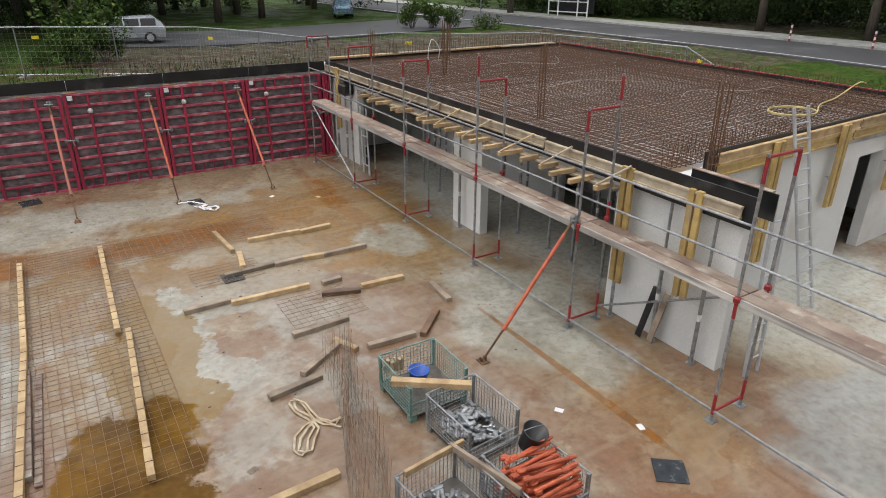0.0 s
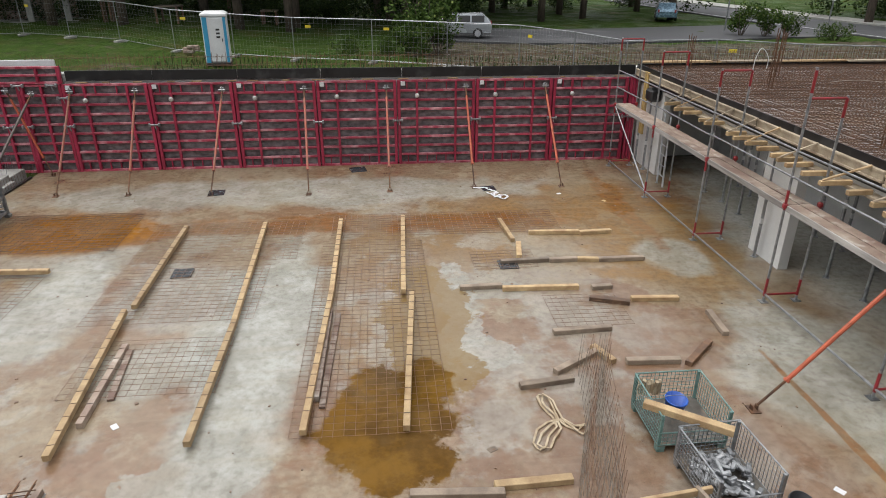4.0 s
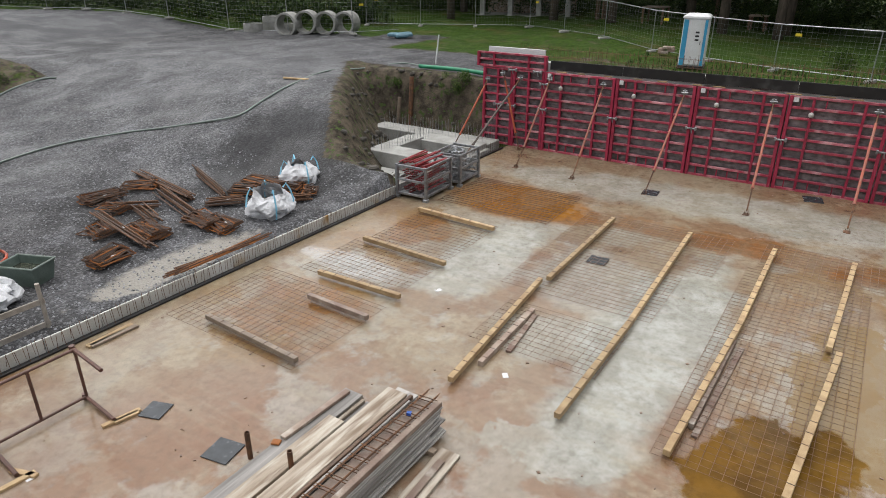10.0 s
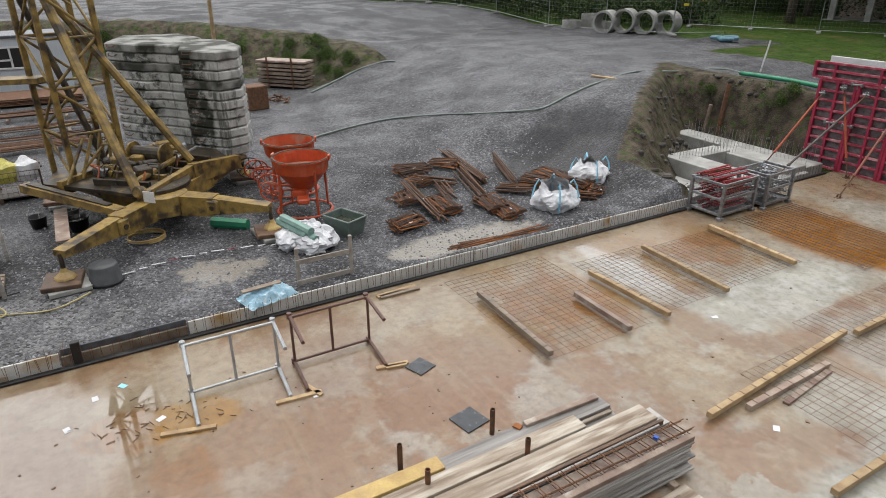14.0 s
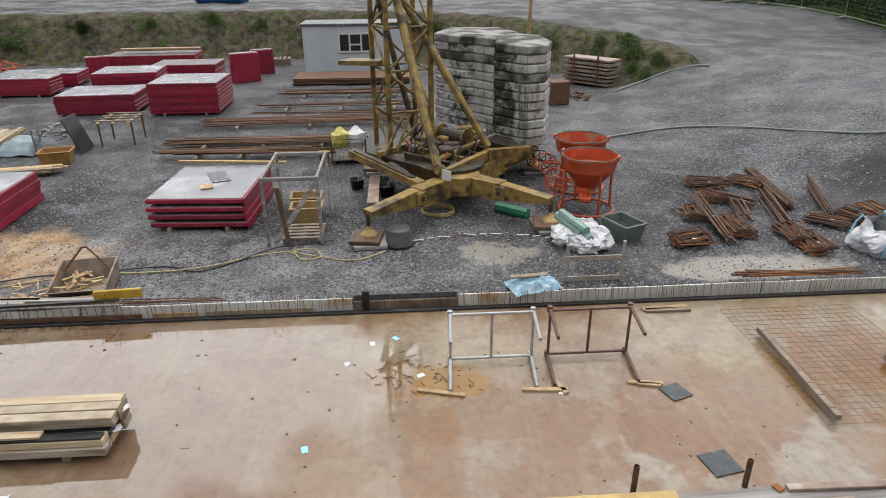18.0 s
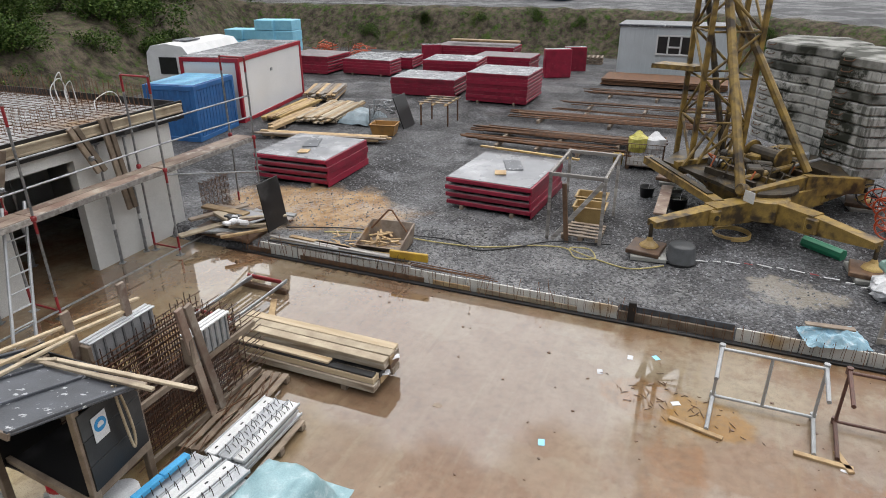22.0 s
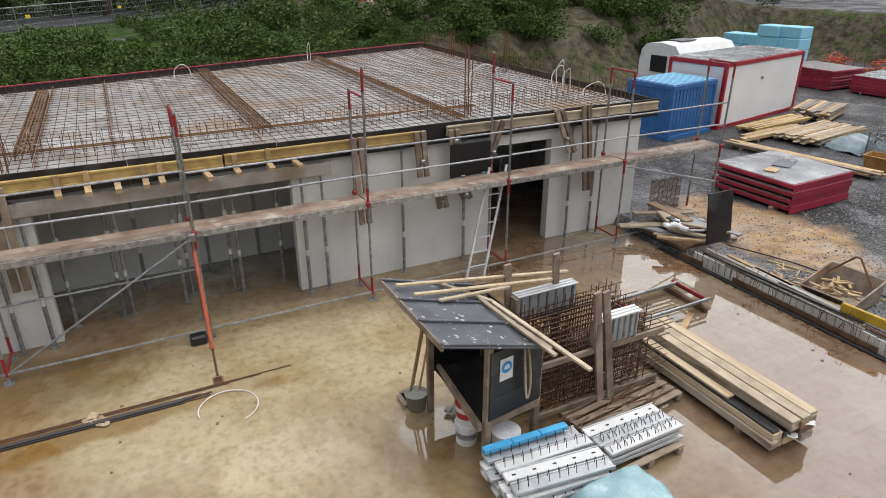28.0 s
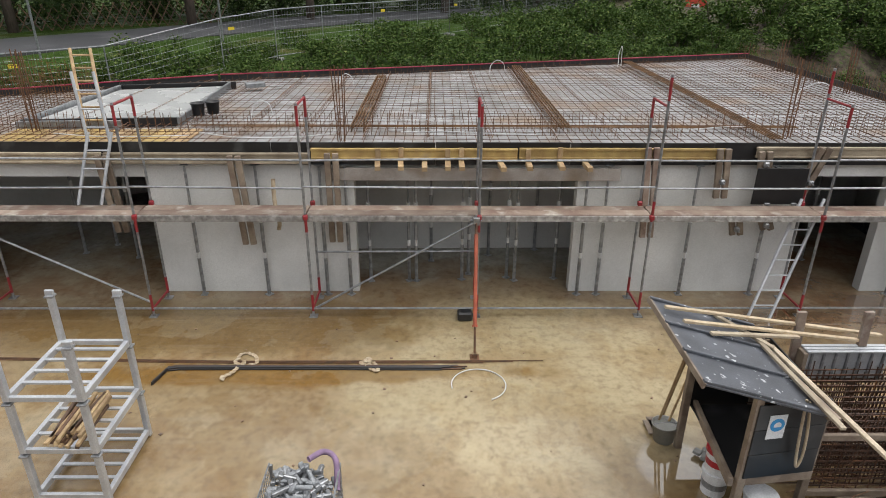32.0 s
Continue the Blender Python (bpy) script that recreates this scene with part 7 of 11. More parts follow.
# timber rack with standing mats
DARKRUST = mat("wet_dark_rust", (0.095, 0.04, 0.02), 0.6, dark=(0.035, 0.02, 0.014), scale=7, third=(0.2, 0.085, 0.03), third_scale=3, third_spread=(0.58, 0.7), vary=0.25)
rack = thing("timber_rack", "rough timber rack holding upright reinforcement mats", "rack")
for x, y, lean, tip in ((-5.5, -5.92, 0.03, 0.17), (-5.66, -5.9, 0.03, 0.19), (-5.62, -7.15, 0.0, 0.05), (-4.75, -7.15, 0.0, 0.05)):
    mm = Matrix.Translation((x, y, 0.98)) @ Matrix.Rotation(-lean, 4, "X") @ Matrix.Rotation(tip, 4, "Y")
    part("post", Geo().box((0, 0, 0), (0.12, 0.05, 2.15), m=mm, ch=0.006), DECK, rack)
for z in (0.2, 1.05):
    for y in (-5.95, -7.1):
        part("rail", Geo().box((-5.6, y, z), (2.3, 0.05, 0.09), ch=0.006), WOOD_WET, rack)
for k in range(10):
    ob = thing("reinforcement_mat", "rusty reinforcement mat standing upright in a timber rack", "reinforcement mat", "mats in the timber rack")
    y = -6.03 - 0.115 * k
    reach = rnd(-0.35, 0.3)
    for i in range(14):
        z = 0.16 + 0.088 * i
        part("long_bar", Geo().tube((-4.3 - reach - rnd(0, 0.12), y + rnd(-0.02, 0.02), z), (-6.7 - reach - rnd(0, 0.2), y + rnd(-0.02, 0.02), z + rnd(-0.02, 0.02)), 0.008, 4, cap=False), DARKRUST, ob)
    for i in range(14):
        part("upright_bar", Geo().tube((-4.6 - 0.15 * i, y, 0.12), (-4.6 - 0.15 * i, y, 1.35 + rnd(-0.05, 0.1)), 0.007, 4, cap=False), DARKRUST, ob)
for cx, cy, w in ((-5.36, -7.08, 1.1), (-5.82, -5.98, 0.75)):
    ob = thing("aluminium_formwork", "ribbed aluminium stop-end panel hung in the timber rack", "panel", "aluminium panels in the rack")
    part("panel", Geo().box((cx, cy, 1.32), (w, 0.1, 0.42), ch=0.008), ALU, ob)
    for dy in (-0.07, 0.0, 0.07):
        part("top_lip", Geo().box((cx, cy + dy, 1.54), (w + 0.02, 0.05, 0.03), ch=0.006), WHITE if cx < -5.5 else ALU, ob)
    part("end_stile", Geo().box((cx + w / 2 + 0.03, cy + 0.03, 1.33), (0.06, 0.16, 0.4), ch=0.006), WOOD_WET, ob)
    for i in range(7):
        part("rib", Geo().box((cx - w / 2 + (i + 0.5) * w / 7, cy + 0.06, 1.32), (0.025, 0.03, 0.4)), GALV, ob)
pallet(-5.9, -5.75, 1.9, 0.7, 0.1)
g = Geo()
for k in range(46):
    x, y = rnd(-6.9, -5.0), rnd(-6.6, -5.5)
    a = rnd(-0.3, 0.5)
    g.tube((x, y, 0.16 + rnd(0, 0.12)), (x + 0.7 * math.cos(a), y + 0.7 * math.sin(a), 0.16 + rnd(0, 0.14)), 0.007, 4)
tagged(part("loose_bars", g, RUST), "loose rusty bars heaped on a pallet", "reinforcement", kind="stuff")

# long timber stack
ob = thing("timber_stack", "stack of long pale softwood beams with dark foil between", "timber stack")
for x, y, z, w, ln, h, mt in ((-7.1, -5.45, 0.1, 0.22, 2.8, 0.12, OLDPLANK), (-7.36, -5.45, 0.1, 0.24, 2.75, 0.12, WOOD), (-7.62, -5.4, 0.1, 0.24, 2.8, 0.12, OLDPLANK), (-7.13, -5.45, 0.225, 0.2, 2.7, 0.1, NEWWOOD), (-7.62, -5.4, 0.225, 0.3, 2.75, 0.12, WOOD_DARK),
                             (-7.3, -5.4, 0.225, 0.2, 2.7, 0.1, PLASTIC_BLACK), (-7.1, -5.4, 0.33, 0.13, 2.65, 0.035, PLASTIC_BLACK), (-7.12, -5.95, 0.37, 0.14, 2.1, 0.04, NEWWOOD), (-7.33, -5.42, 0.35, 0.15, 2.8, 0.13, OLDPLANK), (-7.5, -5.42, 0.35, 0.15, 2.85, 0.13, WOOD), (-7.68, -5.4, 0.35, 0.16, 2.8, 0.13, OLDPLANK),
                             (-7.31, -5.42, 0.485, 0.17, 2.85, 0.05, PALEWOOD), (-7.5, -5.44, 0.485, 0.17, 2.85, 0.05, PALEWOOD), (-7.69, -5.42, 0.485, 0.17, 2.85, 0.05, NEWWOOD)):
    part("beam", Geo().box((0, 0, h / 2), (w, ln, h), ch=0.006), mt, ob, at=(x, y + rnd(-0.03, 0.03), z), rz=rnd(-0.008, 0.008))
for y in (-6.6, -4.6):
    part("bearer", Geo().box((-7.4, y, 0.05), (0.8, 0.1, 0.1), ch=0.006), WOOD_WET, ob)
for k in range(9):
    part("torn_foil", Geo().box((-7.3 - 0.05 * k, -4.02 + rnd(-0.03, 0.06), 0.42 + rnd(-0.18, 0.1)), (0.05, rnd(0.05, 0.14), 0.004), rz=rnd(0, 3)), BAG, ob)
solid("timber_board", Geo().box((0, 0, 0.02), (1.5, 0.12, 0.035), ch=0.004), WOOD, "wet brown board lying by the scaffold frames", "board", at=(-8.35, -6.95, 0), rz=0.55)
# scaffold frames lying flat
ob = thing("scaffold_pile", "pile of galvanised and red scaffold frames lying on the slab", "scaffold frames")
for k in range(3):
    z = 0.14 + 0.06 * k
    for y in (-8.2, -7.42):
        bar("tube", (-7.5 - 0.05 * k, y + 0.07 * k, z), (-9.5 + 0.04 * k, y + 0.05 * k, z), 0.024, GALV, ob)
    for x in (-9.45, -7.9):
        bar("cross_tube", (x + 0.06 * k, -8.2, z), (x + 0.06 * k, -7.4, z), 0.024, REDCLAMP, ob)
for x in (-9.3, -7.8):
    part("bearer", Geo().box((x, -7.8, 0.05), (0.1, 1.1, 0.1), ch=0.006), WOOD_DARK, ob)

# stacking rack tower
ob = thing("stacking_rack_tower", "three galvanised stacking racks piled up, short battens in the middle one", "stacking rack")
X0, X1, Y0, Y1 = 4.03, 4.88, -7.25, -6.05
for x in (X0, X1):
    for y in (Y0, Y1):
        for z in (0.0, 0.75, 1.5):
            part("post", Geo().box((x, y, z + 0.37), (0.075, 0.075, 0.7), ch=0.008), ALU, ob)
            part("lug", Geo().box((x, y, z + 0.735), (0.11, 0.11, 0.03), ch=0.006), GALV, ob)
        part("horn", Geo().box((x, y, 2.27), (0.12, 0.04, 0.1), ch=0.015), ALU, ob)
for z in (0.1, 0.8, 1.55):
    for y in (Y0, Y1):
        part("end_rail", Geo().box(((X0 + X1) / 2, y, z), (X1 - X0, 0.05, 0.07), ch=0.006), ALU, ob)
    for x in (X0, X1):
        part("side_rail", Geo().box((x, (Y0 + Y1) / 2, z), (0.06, Y1 - Y0, 0.09), ch=0.006), ALU, ob)
    for k in range(4):
        part("slat", Geo().box(((X0 + X1) / 2, Y0 + 0.2 + 0.24 * k, z + 0.02), (X1 - X0, 0.05, 0.03), ch=0.004), ALU, ob)
ob = thing("batten_bundle", "short sawn battens piled in the stacking rack", "battens")
for k in range(22):
    part("batten", Geo().box((4.22 + 0.055 * (k % 8), -6.5 + rnd(-0.12, 0.12), 0.88 + 0.045 * (k // 8)), (0.045, 0.8, 0.04), rz=rnd(-0.1, 0.1), ch=0.004), WOOD if k % 3 else WOOD_DARK, ob)
wire_basket(1.53, -5.4, 0.83, 0.95, 0.7, 0.0, GALV, "galvanised wire mesh box heaped with grey clamps")
heap("steel_clamps", "grey metal formwork clamps heaped in a wire box", "clamp heap", 1.53, -5.42, 0.55, 0.6, 0.7, 90, clip_piece, GALV, 0.42)
hose_loop("purple_sling", "pale purple webbing sling hanging over a wire box", [(1.45, -5.75, 0.92), (1.3, -5.9, 0.9), (1.16, -5.85, 0.82), (1.12, -5.6, 0.6)], 0.035, mat("purple_webbing", (0.3, 0.2, 0.32), 0.8), "sling")
# bars on the floor
ob = thing("rebar_bundle", "bundle of dark bars with bent ends lying on the slab", "reinforcement")
for k in range(9):
    y = -8.93 + 0.018 * (k % 5)
    z = 0.015 + 0.024 * (k // 5)
    g = Geo()
    g.path([(-0.5 + rnd(-0.1, 0.4), y + 0.02, z), (2.0, y, z), (4.2 + rnd(-0.05, 0.05), y, z), (4.38, y + 0.04, z), (4.46, y + 0.45, z + 0.02)], 0.014, 5)
    part("bar", g, PLASTIC_BLACK if k % 3 else DARKRUST, ob)
ob = thing("rebar_bundle", "two thin rusty bars lying on the slab", "reinforcement")
for k in range(3):
    g = Geo()
    g.path([(7.6, -9.22 + 0.03 * k, 0.012), (3.3, -9.1 + 0.03 * k, 0.012), (-1.8 + 0.5 * k, -9.1 + 0.03 * k, 0.012)], 0.009, 5)
    part("bar", g, RUST, ob)
strap(3.1, -9.0, 12, "cream webbing sling round a bundle of bars", SLING, 0.17)
strap(1.0, -8.98, 15, "cream webbing sling round a bundle of bars", SLING, 0.15)
hose_loop("hose_ring", "white plastic hose lying in a ring on the slab", [(-0.68 + 0.43 * math.cos(a), -8.42 + 0.42 * math.sin(a), 0.02) for a in [2.0 + 0.3 * i for i in range(16)]], 0.009, WHITE, "hose")
g = Geo().box((0, 0, 0.09), (0.28, 0.2, 0.18), ch=0.03)
solid("cable_box", g, PLASTIC_BLACK, "small dark grey box at the foot of the scaffolding", "box", at=(-0.55, -10.5, 0))


# ---------- ladders ----------
def ladder(foot, top, width, along, label="bare aluminium ladder leaning on the scaffolding"):
    ob = thing("ladder", label, "ladder", "ladders")
    f, t = Vector(foot), Vector(top)
    s = Vector((width / 2, 0, 0)) if along == "x" else Vector((0, width / 2, 0))
    for k in (-1, 1):
        bar("stile", f + s * k, t + s * k, 0.03, ALU, ob)
    n = int((t - f).length / 0.28)
    for i in range(1, n):
        p = f.lerp(t, i / n)
        bar("rung", p - s, p + s, 0.016, ALU, ob)
    return ob


ladder((-6.05, -10.45, 0), (-7.0, -11.2, 2.15), 0.42, "x")
ladder((11.67, 5.47, 0), (11.1, 6.15, 3.85), 0.42, "x", "long aluminium ladder leaning on the roof edge")
ladder((8.9, 4.75, 0), (8.95, 4.9, 2.9), 0.34, "x", "aluminium ladder standing by the wall corner")
ladder((6.3, -11.1, 2.05), (6.05, -11.5, 3.3), 0.42, "x", "short aluminium ladder from deck to roof")
ladder((6.2, -11.7, 3.0), (6.35, -11.9, 4.3), 0.4, "x", "wooden ladder end rising above the roof")
ladder((8.2, 17.6, 0.0), (8.35, 18.0, 2.0), 0.4, "y", "aluminium ladder under the scaffold deck")
for y, mt, lab in ((6.45, BLACK, "black board leaning on the pale wall"), (6.2, WOOD_WET, "weathered batten leaning on the pale wall")):
    mm = Matrix.Translation((8.27, y, 0.5)) @ Matrix.Rotation(0.16, 4, "Y") @ Matrix.Rotation(0.12, 4, "X")
    solid("leaning_board", Geo().box((0, 0, 0), (0.03, 0.12, 1.0), m=mm, ch=0.004), mt, lab, "board")
solid("tool_bag", Geo().box((0, 0, 0), (0.35, 0.5, 0.34), ch=0.05), BLACK, "black sheet hung on the scaffold rail", "sheet", at=(8.25, 19.0, 2.4))
hose_loop("hanging_sling", "cream sling hanging from the scaffold rail", [(2.95, -11.2, 2.52), (2.95, -11.15, 2.1), (2.9, -11.15, 1.7), (2.93, -11.15, 1.55)], 0.04, SLING, "sling")

# materials piled on the slab corner by the south wing
ob = thing("corner_pile", "boards, bars and bags piled on the slab corner", "material pile")
for k in range(26):
    x, y = -11.5 + rnd(-0.75, 0.75), -10.1 + rnd(-0.8, 0.8)
    z = 0.3 + 0.35 * rnd(0, 1) * (1 - abs(x + 11.5))
    mt = (WOOD_WET, PALEWOOD, WOOD, GALV, GREYBOARD, WOOD_DARK)[k % 6]
    part("layer", Geo().box((x, y, z), (rnd(0.08, 0.25), rnd(0.6, 1.5), rnd(0.03, 0.08)), rz=rnd(-0.5, 1.2), ch=0.008), mt, ob)
for k in range(4):
    part("sheet", Geo().box((-11.9 + 0.1 * k, -10.2 + rnd(-0.2, 0.2), 0.26 + 0.05 * k), (rnd(0.7, 1.1), rnd(0.8, 1.2), 0.03), rz=rnd(-0.2, 0.2), ch=0.004), (PALEWOOD, PLYTOP, WOOD_WET, PLYTOP)[k], ob)
part("base", Geo().box((-11.5, -10.15, 0.22), (1.5, 1.7, 0.1), ch=0.02), WOOD_DARK, ob)
for k in range(9):
    g = Geo().box((0, 0, 0), (rnd(0.1, 0.25), rnd(0.1, 0.25), rnd(0.05, 0.12)), rz=rnd(0, 3), ch=0.03)
    part("bag", g, BAG if k % 3 else PLASTIC_BLACK, ob, at=(-11.0 + rnd(-0.4, 0.3), -9.7 + rnd(-0.5, 0.5), 0.5 + rnd(0, 0.1)))
mm = Matrix.Translation((-11.45, -9.05, 0.95)) @ Matrix.Rotation(0.15, 4, "X")
solid("black_sheet", Geo().box((0, 0, 0), (0.75, 0.03, 1.15), m=mm, ch=0.004), BLACK, "black coated plywood sheet standing on edge", "sheet")
ob = thing("reinforcement_cage", "rusty wall cage standing beside the end wall", "reinforcement")
for i in range(7):
    for j in range(5):
        bar("upright_bar", (-11.7 - 0.15 * i, -11.3 - 0.03 * j, 0.2), (-11.7 - 0.15 * i, -11.3 - 0.03 * j, 1.1), 0.006, RUST, ob)
for j in range(6):
    bar("cross_bar", (-11.65, -11.35, 0.3 + 0.15 * j), (-12.7, -11.35, 0.3 + 0.15 * j), 0.006, RUST, ob)


# ---------- yard: formwork stacks ----------
def panel_stack(x, y, w, d, n, rz, label, top=PLYTOP, step=0.155, closed="x"):
    """Flat stack of framed panels on bearers."""
    ob = thing("panel_stack", label, "panel stack", "stacks of formwork panels in the yard", at=(x, y, YARD), rz=rz)
    for s in (-0.3, 0.3):
        part("bearer", Geo().box((0, s * d, 0.04), (w * 1.04, 0.1, 0.12), ch=0.008), WOOD_WET, ob)
    for k in range(n):
        z = 0.1 + k * step
        j, j2 = rnd(-0.03, 0.03), rnd(-0.03, 0.03)
        g = Geo()
        for s in (-1, 1):
            g.box((j, j2 + s * (d / 2 - 0.03), z + 0.06), (w, 0.06, 0.115), ch=0.016)
            g.box((j + s * (w / 2 - 0.03), j2, z + 0.06), (0.06, d - 0.1, 0.115), ch=0.016)
        panel = part("panel_frame", g, REDSTACK, ob)
        if closed == "y":
            part("end_rail", Geo().box((j, j2 + d / 2 + 0.012, z + 0.12 - step / 2), (w - 0.02, 0.03, step - 0.003), ch=0.004), REDSTACK, panel)
        else:
            part("end_rail", Geo().box((j + w / 2 + 0.012, j2, z + 0.12 - step / 2), (0.03, d - 0.02, step - 0.003), ch=0.004), REDSTACK, panel)
        part("sheet", Geo().box((j, j2, z + 0.122), (w - 0.05, d - 0.05, 0.02)), top if k == n - 1 else PLY, panel)
        # black filler that puts the shade of the open gap between panels
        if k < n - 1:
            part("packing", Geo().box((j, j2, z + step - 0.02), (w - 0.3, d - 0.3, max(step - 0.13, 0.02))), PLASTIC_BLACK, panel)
    return ob


RED_LAB = "stack of red framed formwork panels with a wet grey plywood top"
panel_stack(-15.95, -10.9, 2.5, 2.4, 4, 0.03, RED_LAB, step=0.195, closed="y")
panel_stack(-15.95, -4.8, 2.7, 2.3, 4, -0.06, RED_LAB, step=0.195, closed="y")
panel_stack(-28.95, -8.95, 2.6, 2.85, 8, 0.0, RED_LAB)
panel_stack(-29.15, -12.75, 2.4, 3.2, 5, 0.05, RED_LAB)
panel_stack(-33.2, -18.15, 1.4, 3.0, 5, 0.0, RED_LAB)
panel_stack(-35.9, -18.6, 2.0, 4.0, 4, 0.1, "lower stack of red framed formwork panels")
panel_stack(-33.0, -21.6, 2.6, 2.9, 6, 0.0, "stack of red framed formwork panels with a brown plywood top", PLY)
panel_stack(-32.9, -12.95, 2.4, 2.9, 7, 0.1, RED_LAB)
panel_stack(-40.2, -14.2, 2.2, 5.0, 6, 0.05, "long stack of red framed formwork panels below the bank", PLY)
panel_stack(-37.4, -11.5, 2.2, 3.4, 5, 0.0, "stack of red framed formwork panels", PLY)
for x, y, w, h in ((-38.8, -16.9, 1.25, 1.05), (-35.75, -8.1, 1.45, 1.5), (-38.3, -7.65, 1.2, 1.35)):
    ob = thing("standing_panel", "red framed formwork panel standing upright in the yard", "formwork panel", "panels standing in the yard", at=(x, y, YARD), rz=0.45)
    part("frame", Geo().box((0, 0, h / 2), (0.5, w, h), ch=0.03), REDSTACK, ob)
    part("sheet", Geo().box((0, 0, h + 0.006), (0.44, w - 0.06, 0.012)), PLYTOP, ob)
for sx, sy, ox, oy in ((-16.0, -10.95, 0, 0), (-16.15, -4.8, 0.1, 0.2)):
    ztop = YARD + 0.1 + 3 * 0.195 + 0.134
    solid("loose_sheet", Geo().box((0, 0, 0.012), (0.9, 0.45, 0.02), ch=0.003), SHEET, "dark plastic sheet lying on a panel stack", "sheet", at=(sx - 0.2 + ox, sy - 0.1 + oy, ztop), rz=0.4)
    solid("timber_scrap", Geo().box((0, 0, 0.02), (0.35, 0.3, 0.03), ch=0.004), WOOD, "plywood offcut lying on a panel stack", "offcut", at=(sx + 0.7, sy + 0.2 - oy, ztop), rz=0.3)
solid("timber_board", Geo().box((0, 0, 0.03), (0.1, 3.0, 0.05), ch=0.005), YELLOW, "yellow formwork beam lying on a panel stack", "board", at=(-17.4, -4.6, YARD + 0.86), rz=-0.12)
solid("plank_bundle", Geo().box((0, 0, 0.06), (0.5, 4.5, 0.12), ch=0.02), WOOD, "light timber ladders and planks on a panel stack", "planks", at=(-40.2, -13.8, YARD + 1.18), rz=0.03)

# ---------- yard: bars, pipes and timber ----------
for x, y0, y1, k, w, r, lab in ((-31.2, -5.6, 1.0, 12, 1.0, 0.02, ""), (-28.2, -6.0, 1.0, 8, 0.8, 0.02, ""), (-26.7, -5.9, 1.0, 6, 0.5, 0.02, ""), (-25.3, -7.4, 0.5, 18, 0.9, 0.025, ""), (-22.4, -7.9, -1.5, 20, 0.9, 0.03, ""), (-20.95, -7.8, -2.6, 14, 0.4, 0.03, "")):
    ob = thing("rebar_bundle", "long rusty reinforcement bars lying on bearers in the yard", "reinforcement", "bars stored in the yard")
    for i in range(k):
        px = x + rnd(-w / 2, w / 2)
        bar("bar", (px, y0 + rnd(-0.3, 0.5), YARD + 0.16 + rnd(0, 0.12)), (px + rnd(-0.2, 0.2), y1 + rnd(-0.5, 0.5), YARD + 0.16 + rnd(0, 0.12)), r, RUST if i % 4 else WOOD_DARK, ob)
    for y in (y0 + 1.2, (y0 + y1) / 2, y1 - 1.2):
        part("bearer", Geo().box((x, y, YARD + 0.07), (w + 0.5, 0.1, 0.14), ch=0.008), WOOD_WET, ob)
for y in (-5.6, -3.6, -2.9):
    strap(-22.2, y, int(-y * 7), "white webbing sling on a bundle of bars", BAG, 0.3)
ob = thing("mat_pile", "flat pile of dark rusty reinforcement mats by the hut", "reinforcement mats", at=(-35.2, -2.4, YARD))
for k in range(5):
    part("mat", Geo().box((rnd(-0.05, 0.05), rnd(-0.05, 0.05), 0.1 + 0.06 * k), (2.3, 6.0, 0.045), ch=0.01), RUST, ob)
def loose_timber(x, y, w, ln, layers, per, rz, label, mats, h=0.045, z=YARD):
    ob = thing("timber_pile", label, "timber pile", "timber piles in the yard", at=(x, y, z), rz=rz)
    for k in range(layers):
        for j in range(per):
            part("board", Geo().box((rnd(-0.25, 0.25), -w / 2 + (j + 0.5) * w / per + rnd(-0.03, 0.03), 0.1 + k * (h + 0.006) + h / 2), (ln * rnd(0.85, 1.05), w / per * 0.92, h), rz=rnd(-0.03, 0.03), ch=0.005), mats[(j + k) % len(mats)], ob)
    for s in (-0.35, 0.35):
        part("bearer", Geo().box((s * ln, 0, 0.05), (0.1, w, 0.1), ch=0.006), WOOD_WET, ob)
    return ob


loose_timber(-22.6, -16.25, 0.8, 3.9, 2, 4, 0.12, "stack of yellow formwork beams beside the container", (WOOD, YELLOW, WOOD), 0.08)
loose_timber(-21.6, -15.4, 0.5, 3.8, 1, 2, 0.1, "yellow formwork beams lying in the yard", (WOOD,), 0.12)
loose_timber(-22.9, -14.5, 1.5, 3.6, 4, 9, 0.12, "neat stack of new pale boards in the yard", (PALEWOOD, WOOD, PALEWOOD))
loose_timber(-26.2, -16.9, 1.5, 2.8, 5, 8, 0.35, "mixed pile of grey and pale boards", (WOOD_WET, WOOD, GREYBOARD), 0.06)
loose_timber(-19.3, -12.9, 0.5, 4.8, 2, 3, 1.75, "long planks lying between the piles", (WOOD, WOOD_WET, WOOD), 0.06)
# tarp and cage
g = Geo()
n = 14
for j in range(n + 1):
    for i in range(n + 1):
        u, v = i / n * 2 - 1, j / n * 2 - 1
        z = 0.45 * (1 - max(abs(u), abs(v)) ** 3) + 0.1 * noise.noise((u * 2.5, v * 2.5, 8))
        g.v.append((-22.6 + u * 0.9, -12.9 + v * 0.7, YARD + max(z, 0.02)))
g.f = [(j * (n + 1) + i, j * (n + 1) + i + 1, (j + 1) * (n + 1) + i + 1, (j + 1) * (n + 1) + i) for j in range(n) for i in range(n)]
solid("tarpaulin", g, mat("grey_blue_foil", (0.22, 0.29, 0.33), 0.4, dark=(0.14, 0.19, 0.22), scale=3), "grey-blue foil thrown over material in the yard", "tarpaulin", smooth=False)
basket = wire_basket(-22.4, -11.7, 1.0, 1.2, 0.8, 0.3, GALV, "galvanised wire mesh box full of fittings in the yard")
basket.location.z = YARD
